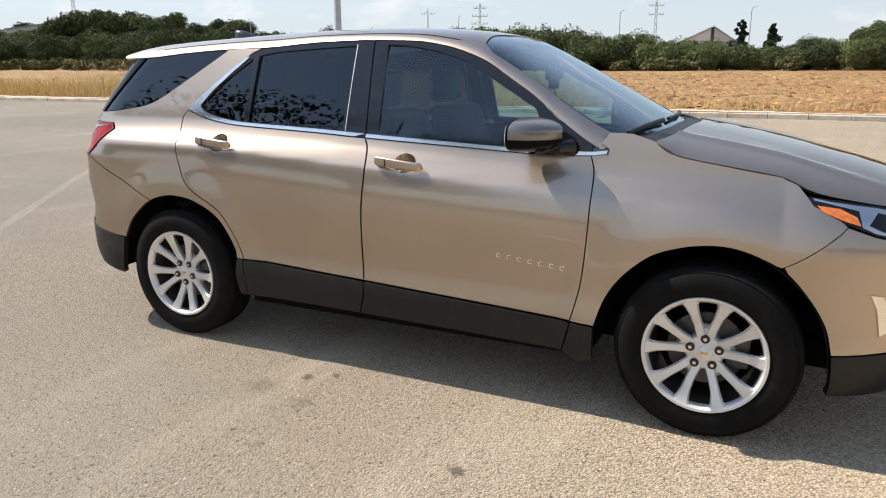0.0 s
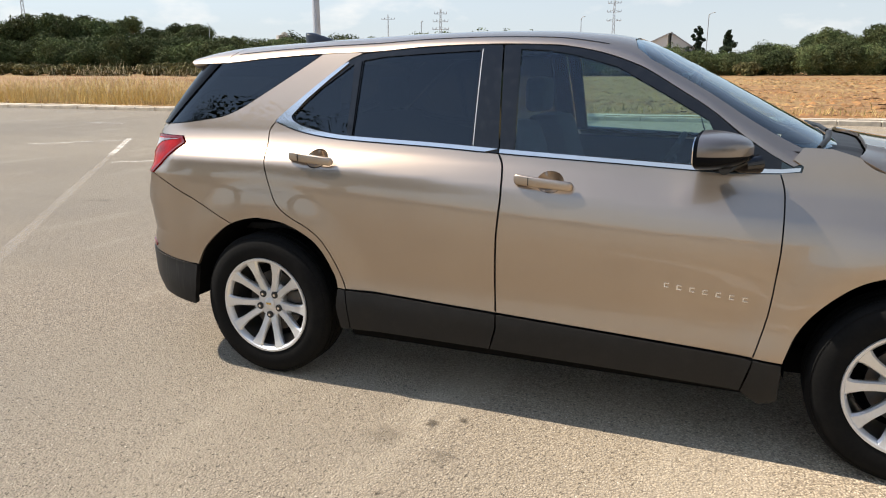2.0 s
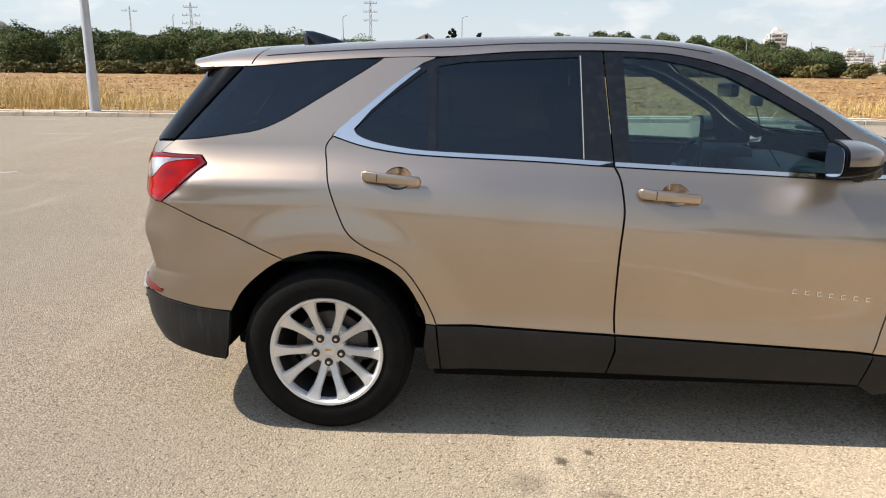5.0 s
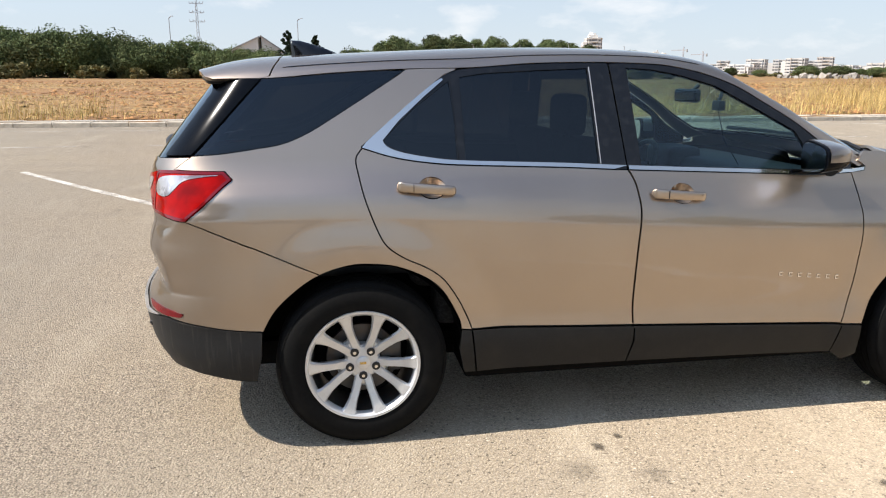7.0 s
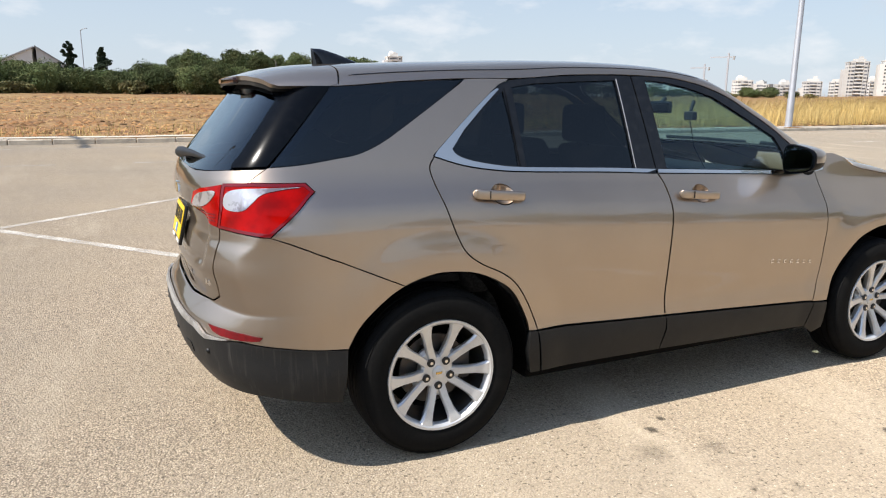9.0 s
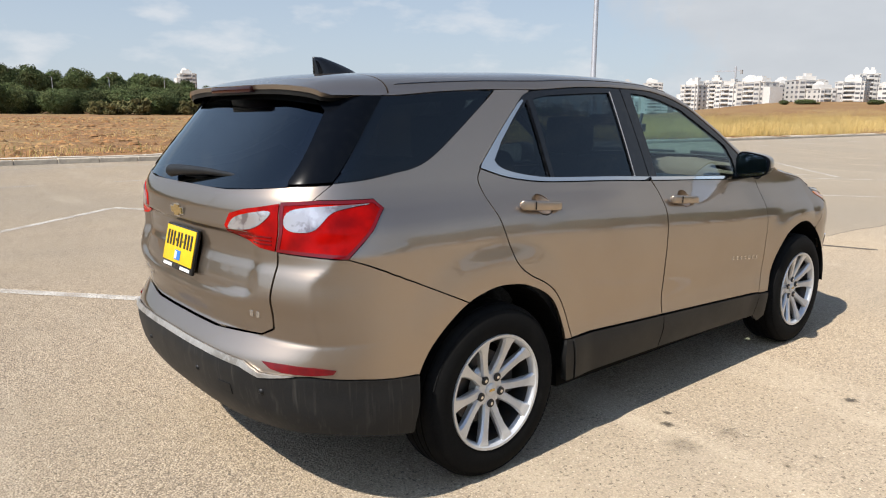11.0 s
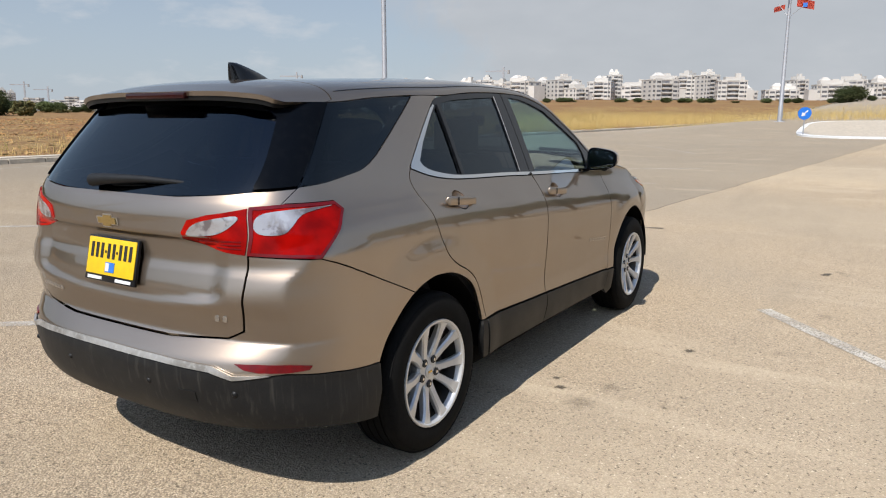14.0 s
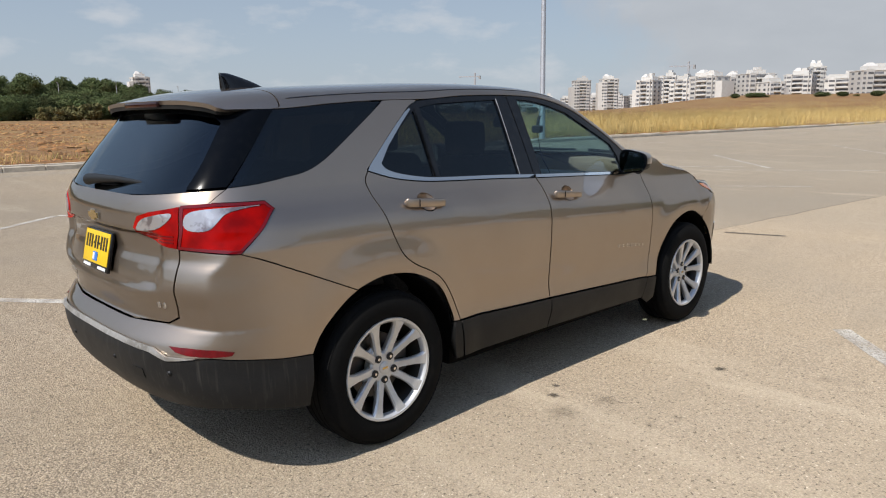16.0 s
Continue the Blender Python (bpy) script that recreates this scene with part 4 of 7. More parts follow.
    skin("lamp_rim", R([(0.652, 0.986), (0.645, 1.148)]) + X([(-0.70, 1.155), (-0.515, 1.152), (-0.487, 1.122), (-0.546, 1.072), (-0.649, 0.973)]), shell, DEEP_RED, tail, 0.006, 0.02, 0.004, [R([(0.664, 0.996), (0.658, 1.138)]) + X([(-0.70, 1.144), (-0.522, 1.141), (-0.502, 1.121), (-0.556, 1.076), (-0.652, 0.984)])], mirror)
    sg = 1 if not mirror else -1
    inner_lamp = [(0.640, 1.144), (0.645, 0.986), (0.53, 0.998), (0.395, 1.033), (0.398, 1.052), (0.425, 1.098), (0.50, 1.118)]
    lamp = skin("tailgate_lamp", R(inner_lamp), shell, RED_LENS, car, 0.004, 0.02, 0.03, (), mirror, "red and clear tailgate lamp")
    skin("clear_lens", rounded(R([(0.630, 1.124), (0.59, 1.076), (0.54, 1.050), (0.435, 1.042), (0.418, 1.050), (0.452, 1.088), (0.52, 1.106)])), shell, CLEAR_LENS, lamp, 0.0065, 0.02, 0.003, (), mirror, "clear reversing lens")
    for z, s0 in ((1.006, 0.53), (1.018, 0.49), (1.030, 0.46)):
        skin("lens_rib", R([(0.634, z), (0.634, z + 0.004), (s0, z + 0.004), (s0, z)]), shell, DEEP_RED, lamp, 0.006, 0.02, 0.003, (), mirror)
    skin("bumper_reflector", R([(0.62, 0.607), (0.70, 0.608)]) + X([(-0.76, 0.604), (-0.702, 0.594), (-0.712, 0.580), (-0.77, 0.576)]) + R([(0.70, 0.579), (0.655, 0.588)]), shell, DEEP_RED, car, 0.005, 0.02, 0.008, (), mirror, "red bumper reflector")
    # front lamp
    poly = X([(3.022, 0.988), (3.047, 0.955), (3.139, 0.909), (3.25, 0.868), (3.36, 0.845), (3.44, 0.862), (3.42, 0.925), (3.25, 0.963)])
    head = skin("headlamp", poly, shell, GLOSS_BLACK, car, 0.0, 0.03, 0.02, (), mirror, "dark headlamp with amber side lens")
    skin("amber_lens", X([(3.056, 0.958), (3.075, 0.938), (3.139, 0.914), (3.20, 0.897), (3.185, 0.925), (3.13, 0.950)]), shell, AMBER, head, 0.004, 0.02, 0.004, (), mirror, "amber side marker lens")
    skin("lamp_bezel", X([(3.205, 0.893), (3.25, 0.874), (3.36, 0.852), (3.43, 0.867), (3.41, 0.92), (3.25, 0.955), (3.10, 0.972), (3.04, 0.982), (3.045, 0.975), (3.19, 0.945)]), shell, CHROME, head, 0.003, 0.02, 0.004, [X([(3.225, 0.900), (3.27, 0.880), (3.36, 0.862), (3.415, 0.872), (3.40, 0.91), (3.25, 0.940)])], mirror, "bright lamp bezel")
    # D-pillar trim beside the rear screen
    poly = X([(-0.560, 1.503), (-0.366, 1.506), (-0.640, 1.212)]) + R([(0.640, 1.203), (0.632, 1.215), (0.575, 1.45)])
    skin("rear_pillar_trim", shrink(poly, 0.002), shell, PILLAR_BLACK, car, 0.004, 0.03, 0.02, (), mirror, "black trim beside the rear screen")
    # badge bars on the front door
    if not mirror:
        for k in range(7):
            x = 1.862 + k * 0.047
            z = 0.664 - k * 0.0045
            p = shell(x, z)
            bm = bmesh.new()
            for lo, hi in (((-0.009, -0.009), (-0.005, 0.009)), ((-0.005, 0.0055), (0.009, 0.009)), ((-0.005, -0.009), (0.009, -0.0055))):
                add_box(bm, (x + lo[0], p[1] - 0.003, z + lo[1]), (x + hi[0], p[1] + 0.003, z + hi[1]))
            part("badge_bar", bm, CHROME, front_door)


both(side_panels)

# rear end
over = lambda line: [(2 * (wrap_x(z) - REAR_ARC) - u, z) for u, z in reversed(line)]
gate_top = X([(-0.716, 1.152), (-0.648, 1.206)]) + R([(0.63, 1.197), (0.35, 1.176)])
gate_low = R([(0.3, 0.668), (0.56, 0.684), (0.622, 0.715), (0.640, 0.80), (0.652, 0.98), (0.646, 1.148)])
gate = gate_top + over(gate_top) + over(gate_low) + gate_low
tailgate = skin("tailgate", shrink(gate, 0.002), shell, PAINT, car, 0.0, 0.014, 0.016)
glass_line = R([(0.632, 1.199), (0.35, 1.180), (0.0, 1.172), (-0.35, 1.180), (-0.632, 1.199), (-0.570, 1.47), (-0.3, 1.495), (0.0, 1.50), (0.3, 1.495), (0.570, 1.47)])
skin("rear_screen", glass_line, shell, REAR_GLASS, tailgate, -0.004, 0.05, 0.0, (), False, "dusty dark tinted rear screen")
skin("screen_band", shrink(glass_line, -0.001), shell, GLOSS_BLACK, tailgate, -0.010, 0.05, 0.0, [R([(0.60, 1.222), (0.35, 1.205), (0.0, 1.198), (-0.35, 1.205), (-0.60, 1.222), (-0.545, 1.43), (-0.3, 1.447), (0.0, 1.45), (0.3, 1.447), (0.545, 1.43)])])


half = X([(-0.649, 0.970), (-0.59, 0.945), (-0.53, 0.918), (-0.47, 0.8905), (-0.414, 0.865), (-0.36, 0.840), (-0.30, 0.813), (-0.23, 0.781), (-0.166, 0.752)]) + X(list(reversed(between(REAR_ARCH, -0.396, -0.17)))) + X([(-0.395, 0.525), (-0.621, 0.553)]) + R([(0.78, 0.572), (0.62, 0.560), (0.54, 0.585), (0.3, 0.592)])
upper = R([(0.3, 0.664), (0.56, 0.680), (0.626, 0.712), (0.645, 0.80), (0.656, 0.982)])
skin("rear_bumper", shrink(half + over(half) + over(upper) + upper, 0.001), shell, PAINT, car, 0.0, 0.014, 0.016)
low = X([(-0.398, 0.522), (-0.621, 0.549)]) + R([(0.78, 0.568), (0.62, 0.556), (0.54, 0.581), (0.3, 0.588), (0.0, 0.590), (-0.3, 0.588), (-0.54, 0.581), (-0.62, 0.556), (-0.78, 0.568)])
mir = [(2 * (wrap_x(z) - REAR_ARC) - u, z) for u, z in X([(-0.621, 0.549), (-0.398, 0.522), (-0.425, 0.316), (-0.592, 0.345), (-0.70, 0.36)])]
low += mir + R([(-0.5, 0.350), (0.0, 0.345), (0.5, 0.350)]) + X([(-0.70, 0.36), (-0.592, 0.345), (-0.425, 0.316)])
skin("bumper_valance", low, shell, DUSTY_PLASTIC, car, 0.008, 0.035, 0.03, (), False, "scuffed black plastic lower bumper")
skin("bumper_bright_strip", R([(0.74, 0.571), (0.62, 0.568), (0.547, 0.594), (0.3, 0.603), (0.0, 0.605), (-0.3, 0.603), (-0.547, 0.594), (-0.62, 0.568), (-0.74, 0.571), (-0.62, 0.553), (-0.536, 0.574), (-0.3, 0.583), (0.0, 0.585), (0.3, 0.583), (0.536, 0.574), (0.62, 0.553)]), shell, WORN_SILVER, car, 0.014, 0.02, 0.01, (), False, "worn silver bumper strip")
for s in (-0.62, -0.25, 0.25, 0.62):
    u, z = R([(s, 0.50)])[0]
    p = shell(u, z)
    bm = bmesh.new()
    bmesh.ops.create_uvsphere(bm, u_segments=12, v_segments=8, radius=0.013, matrix=pose(p[0] - 0.002, p[1] * 1.004, p[2]))
    smooth(part("parking_sensor", bm, BLACK_PLASTIC, car))
skin("tow_cover", R([(0.47, 0.455), (0.40, 0.455), (0.40, 0.495), (0.47, 0.495)]), shell, BLACK_PLASTIC, car, 0.0105, 0.02, 0.004)

# roof, spoiler and windscreen
q_a = spline([(1.4, 0.90), (1.62, 0.86), (1.75, 0.80), (2.0, 0.785), (2.27, 0.775)])
roof_line = [(-0.330, 0.97), (-0.300, 0.6), (-0.285, 0.0), (-0.300, -0.6), (-0.330, -0.97), (-0.362, -1.0)] + [(x, -1.0) for x in np.arange(-0.2, 2.2, 0.1)] + [(2.262, -1.0), (2.362, -0.77)] + [(x, -q_a(x)) for x in (2.1, 1.95, 1.8, 1.72)] + [(1.66, -0.70), (1.625, -0.4), (1.615, 0.0), (1.625, 0.4), (1.66, 0.70)] + [(x, q_a(x)) for x in (1.72, 1.8, 1.95, 2.1)] + [(2.362, 0.77), (2.262, 1.0)] + [(x, 1.0) for x in np.arange(2.15, -0.25, -0.1)] + [(-0.362, 1.0)]
skin("roof_panel", roof_line, top, PAINT, car, 0.0, 0.045, 0.012)
spoiler_line = [(-0.337, 0.97), (-0.307, 0.6), (-0.292, 0.0), (-0.307, -0.6), (-0.337, -0.97), (-0.368, -1.0), (-0.560, -1.0), (-0.59, -0.93), (-0.63, -0.6), (-0.655, 0.0), (-0.63, 0.6), (-0.59, 0.93), (-0.560, 1.0), (-0.368, 1.0)]
spoiler = skin("roof_spoiler", spoiler_line, top, PAINT, car, 0.0, 0.04, 0.018)
skin("spoiler_underside", shrink(spoiler_line, 0.004), top, BLACK_PLASTIC, spoiler, -0.017, 0.05, 0.02, (), False, "gloss black spoiler underside")
bm = bmesh.new()
add_box(bm, (-0.6590, -0.18, 1.521), (-0.58, 0.18, 1.5445), 0.004)
smooth(part("brake_lamp", bm, SMOKED_RED, spoiler, "dark red high brake lamp"))
skin("spoiler_filler", R([(0.585, 1.455), (-0.585, 1.455), (-0.53, 1.552), (0.53, 1.552)]), shell, BLACK_PLASTIC, spoiler, -0.014, 0.05, 0.0)
wind = [(1.620, 0.0), (1.630, 0.4), (1.665, 0.69)] + [(x, q_a(x) - 0.004) for x in (1.73, 1.8, 1.95, 2.1)] + [(2.275, 0.768), (2.36, 0.66), (2.43, 0.4), (2.46, 0.0), (2.43, -0.4), (2.36, -0.66), (2.275, -0.768)] + [(x, -q_a(x) + 0.004) for x in (2.1, 1.95, 1.8, 1.73)] + [(1.665, -0.69), (1.630, -0.4)]
skin("windscreen", wind, top, WINDSCREEN_GLASS, car, -0.004, 0.08, 0.0, (), False, "clear green-tinted windscreen")
skin("windscreen_band", shrink(wind, -0.002), top, GLOSS_BLACK, car, -0.009, 0.06, 0.0, [shrink(wind, 0.035)])
for s in (-1, 1):
    ditch = [(x, s * 0.815) for x in np.arange(-0.28, 1.6, 0.1)] + [(x, s * 0.800) for x in np.arange(1.55, -0.3, -0.1)]
    skin("roof_moulding", ditch, top, GLOSS_BLACK, car, 0.002, 0.05, 0.003)

# fin aerial
bm = bmesh.new()
rings = []
for i in range(9):
    t = i / 8
    z = 1.605 + 0.080 * t
    x0, x1 = -0.268 - 0.004 * t, -0.02 - 0.205 * t ** 1.5
    hw = 0.036 * (1 - t) ** 0.6 + 0.006
    rings.append([bm.verts.new(((x0 + x1) / 2 + (x1 - x0) / 2 * math.cos(a), 0.0 + hw * math.sin(a) * (1 - 0.35 * math.cos(a)), z)) for a in [2 * math.pi * k / 20 for k in range(20)]])
for r0, r1 in zip(rings, rings[1:]):
    for k in range(20):
        bm.faces.new((r0[k], r0[(k + 1) % 20], r1[(k + 1) % 20], r1[k]))
bm.faces.new(rings[-1])
bmesh.ops.recalc_face_normals(bm, faces=bm.faces[:])
smooth(part("fin_aerial", bm, GLOSS_BLACK, car, "black shark-fin aerial"), 60)

# bonnet, cowl and front end
hood_line = [(2.475, 1.0)] + [(x, 1.0) for x in np.arange(2.55, 3.0, 0.1)] + [(3.022, 1.0), (3.25, 0.985), (3.42, 0.9), (3.55, 0.62), (3.61, 0.3), (3.62, 0.0), (3.61, -0.3), (3.55, -0.62), (3.42, -0.9), (3.25, -0.985), (3.022, -1.0)] + [(x, -1.0) for x in np.arange(2.95, 2.5, -0.1)] + [(2.475, -1.0), (2.470, -0.9), (2.52, -0.5), (2.555, 0.0), (2.52, 0.5), (2.470, 0.9)]
hood = skin("bonnet", hood_line, hood_surface, PAINT, car, 0.0, 0.045, 0.014)
cowl = [(2.25, 0.93), (2.465, 0.9), (2.515, 0.5), (2.55, 0.0), (2.515, -0.5), (2.465, -0.9), (2.25, -0.93), (2.32, -0.6), (2.40, 0.0), (2.32, 0.6)]
skin("cowl_panel", cowl, hood_surface, BLACK_PLASTIC, car, -0.022, 0.05, 0.0, (), False, "black plastic cowl with wipers")
for run in (((2.335, 0.70), (2.375, 0.48), (2.405, 0.20)), ((2.41, 0.10), (2.41, -0.15), (2.375, -0.45))):
    pts = [Vector(top(x, q)) + Vector((0.010, 0, 0.006)) for x, q in run]
    tube_part("front_wiper", pts, [0.008, 0.010, 0.012], BLACK_PLASTIC, car, 8)


def nose(mirror):
    poly = X([(3.161, 0.8915), (2.973, 0.734)]) + X([p for p in FRONT_ARCH if p[0] > 2.972]) + X([(3.160, 0.415), (3.32, 0.43)]) + F([(0.70, 0.44), (0.60, 0.46), (0.0, 0.46), (0.0, 0.50), (0.62, 0.52), (0.66, 0.60), (0.56, 0.80)]) + X([(3.44, 0.855), (3.36, 0.840), (3.25, 0.863)])
    b = skin("front_bumper", shrink(poly, 0.0008), shell, PAINT, car, 0.0, 0.032, 0.016, (), mirror)
    skin("fog_lamp_trim", X([(3.258, 0.655), (3.30, 0.650), (3.322, 0.60), (3.335, 0.515), (3.305, 0.495), (3.285, 0.60)]), shell, CHROME, b, 0.006, 0.03, 0.012, (), mirror, "bright fog lamp trim")
    skin("fog_lamp_recess", X([(3.312, 0.648), (3.334, 0.60), (3.346, 0.515), (3.43, 0.52), (3.42, 0.63)]), shell, GLOSS_BLACK, b, 0.003, 0.03, 0.006, (), mirror)


both(nose)
grille = F([(0.555, 0.80), (0.655, 0.60), (0.615, 0.525), (0.0, 0.505), (-0.615, 0.525), (-0.655, 0.60), (-0.555, 0.80), (-0.3, 0.86), (0.0, 0.87), (0.3, 0.86)])
grl = skin("grille", grille, shell, GLOSS_BLACK, car, -0.02, 0.05, 0.0, (), False, "gloss black mesh grille")
for z in (0.56, 0.60, 0.64, 0.68, 0.72, 0.76, 0.80):
    s = 0.56 if z > 0.7 else 0.6
    skin("grille_bar", F([(s, z), (s, z + 0.012), (0, z + 0.012), (-s, z + 0.012), (-s, z), (0, z)]), shell, CHROME if z == 0.72 else BLACK_PLASTIC, grl, -0.008, 0.06, 0.012)
skin("front_valance", X([(3.160, 0.411), (3.32, 0.426)]) + F([(0.70, 0.436), (0.60, 0.456), (0.0, 0.456), (-0.60, 0.456), (-0.70, 0.436), (-0.74, 0.25), (0.0, 0.22), (0.74, 0.25)]) + X([(3.16, 0.25)]), shell, BLACK_PLASTIC, car, 0.006, 0.04, 0.03, (), False, "black plastic front valance")

# rear wiper, badges and number plate
wiper = tube_part("rear_wiper", [(-0.862, 0.13, 1.212), (-0.860, 0.05, 1.220), (-0.838, -0.15, 1.226), (-0.800, -0.37, 1.218)], [0.026, 0.022, 0.014, 0.007], BLACK_PLASTIC, car, 10, "black rear wiper arm")
tube_part("wiper_blade", [(-0.846, 0.02, 1.200), (-0.806, -0.37, 1.203)], [0.007, 0.006], RUBBER, wiper, 6)
badge = new("plain_badge")
badge.parent = car
tagged(badge, "plain gold badge with a chrome rim")
for nm, mt, d, k in (("badge_rim", CHROME, -0.900, 1.0), ("badge_face", GOLD, -0.903, 0.82)):
    bm = bmesh.new()
    out = [(-0.068, -0.014), (-0.026, -0.014), (-0.026, -0.025), (0.030, -0.025), (0.030, -0.014), (0.062, -0.014), (0.068, 0.014), (0.026, 0.014), (0.026, 0.025), (-0.030, 0.025), (-0.030, 0.014), (-0.062, 0.014)]
    lo = [bm.verts.new((d, y * k, 1.068 + z * k)) for y, z in out]
    hi = [bm.verts.new((d + 0.02, y * k, 1.068 + z * k)) for y, z in out]
    bm.faces.new(lo)
    bm.faces.new(list(reversed(hi)))
    for i in range(12):
        bm.faces.new((lo[i], lo[(i + 1) % 12], hi[(i + 1) % 12], hi[i]))
    bmesh.ops.recalc_face_normals(bm, faces=bm.faces[:])
    part(nm, bm, mt, badge)
for k in range(2):
    p = shell(*R([(0.534 + k * 0.030, 0.758)])[0])
    box_part("badge_bar", (p[0] - 0.004, p[1] - 0.010, 0.746), (p[0] + 0.006, p[1] + 0.010, 0.770), CHROME, car, 0.002)
for k in range(7):
    y = 0.56 - k * 0.030
    u, z = R([(-y, 0.756)])[0]
    p = shell(u, z)
    box_part("badge_bar", (p[0] - 0.004, y - 0.010, 0.747), (p[0] + 0.004, y + 0.010, 0.765), CHROME, car, 0.002)
plate = new("number_plate", None)
plate.parent = car
plate.matrix_basis = pose(-0.902, -0.008, 0.918, 0, 13, 0)
tagged(plate, "yellow number plate in a black dealer frame")
box_part("plate_frame", (0.0, -0.156, -0.088), (0.014, 0.156, 0.086), GLOSS_BLACK, plate, 0.004)
box_part("plate_sheet", (-0.003, -0.148, -0.062), (0.004, 0.148, 0.079), PLATE_YELLOW, plate, 0.001)
for k, (y, wd) in enumerate(((0.118, 0.016), (0.087, 0.016), (0.056, 0.016), (0.014, 0.016), (-0.017, 0.016), (-0.058, 0.016), (-0.089, 0.016), (-0.120, 0.016))):
    box_part("plate_bar", (-0.005, y - wd / 2, 0.002), (-0.001, y + wd / 2, 0.060), INK, plate)
for y in (0.033, -0.037):
    box_part("plate_dot", (-0.005, y - 0.004, 0.022), (-0.001, y + 0.004, 0.032), INK, plate)
box_part("plate_sticker", (-0.005, -0.030, -0.050), (-0.001, 0.026, -0.012), BLUE_PAINT, plate)
box_part("plate_sticker", (-0.006, 0.002, -0.046), (-0.002, 0.022, -0.016), WHITE_PAINT, plate)
for y0, y1 in ((0.135, 0.045), (-0.04, -0.135)):
    box_part("frame_bar", (-0.002, min(y0, y1), -0.082), (0.002, max(y0, y1), -0.070), WHITE_PAINT, plate)


# door mirrors
def door_mirror(mirror):
    s = 1 if mirror else -1
    root = new("door_mirror")
    root.parent = car
    tagged(root, "door mirror with a body-coloured cap, shaded to grey, over black")

    CY, WY, X0, DX = 0.912, 0.100, 1.938, 0.182

    def outline(a, k=1.0):
        """The mirror's outline across: lower at its outer end."""
        c, sn = math.cos(a), math.sin(a)
        yy = WY * k * math.copysign(abs(c) ** 0.55, c)
        zz = (0.066 - 0.014 * yy / WY) * k * math.copysign(abs(sn) ** 0.55, sn)
        return yy, zz

    def housing(name, z0, z1, mat, k, first=0):
        bm = bmesh.new()
        rings = []
        n = 36
        for i in range(first, 17):
            t = i / 16
            x = X0 + DX * t
            f = max(0.02, (1 - t ** 2.4) ** 0.6) if t < 1 else 0.02
            ring = []
            for j in range(n):
                yy, zz = outline(2 * math.pi * j / n, k)
                yy = yy * f - 0.030 * t * t
                z = min(max(1.180 + zz * (0.25 + 0.75 * f) + 0.004 * t, z0), z1)
                ring.append(bm.verts.new((x - yy * 0.10, s * (CY + yy), z)))
            rings.append(ring)
        for r0, r1 in zip(rings, rings[1:]):
            for j in range(n):
                bm.faces.new((r0[j], r0[(j + 1) % n], r1[(j + 1) % n], r1[j]))
        bm.faces.new(rings[0])
        bm.faces.new(rings[-1])
        bmesh.ops.remove_doubles(bm, verts=bm.verts[:], dist=0.0006)
        bmesh.ops.recalc_face_normals(bm, faces=bm.faces[:])
        return smooth(part(name, bm, mat, root), 45)

    housing("mirror_cap", 1.170, 1.30, MIRROR_CAP, 1.03, 1)
    housing("mirror_base", 1.05, 1.30, PILLAR_BLACK, 1.0)
    bm = bmesh.new()
    ring = []
    for k in range(32):
        yy, zz = outline(2 * math.pi * k / 32, 0.90)
        ring.append(bm.verts.new((X0 - 0.004 - yy * 0.10, s * (CY + yy), 1.180 + zz)))
    bm.faces.new(ring)
    ext = bmesh.ops.extrude_face_region(bm, geom=bm.faces[:])
    for v in ext["geom"]:
        if isinstance(v, bmesh.types.BMVert):
            v.co.x -= 0.003
    bmesh.ops.recalc_face_normals(bm, faces=bm.faces[:])
    part("mirror_glass", bm, MIRROR, root, "mirror glass")
    bm = bmesh.new()
    add_tube(bm, [(2.03, s * 0.90, 1.128), (2.09, s * 0.84, 1.126), (2.14, s * 0.79, 1.130)], [0.030, 0.027, 0.036], 12)
    bmesh.ops.recalc_face_normals(bm, faces=bm.faces[:])
    smooth(part("mirror_arm", bm, GLOSS_BLACK, root))


both(door_mirror)


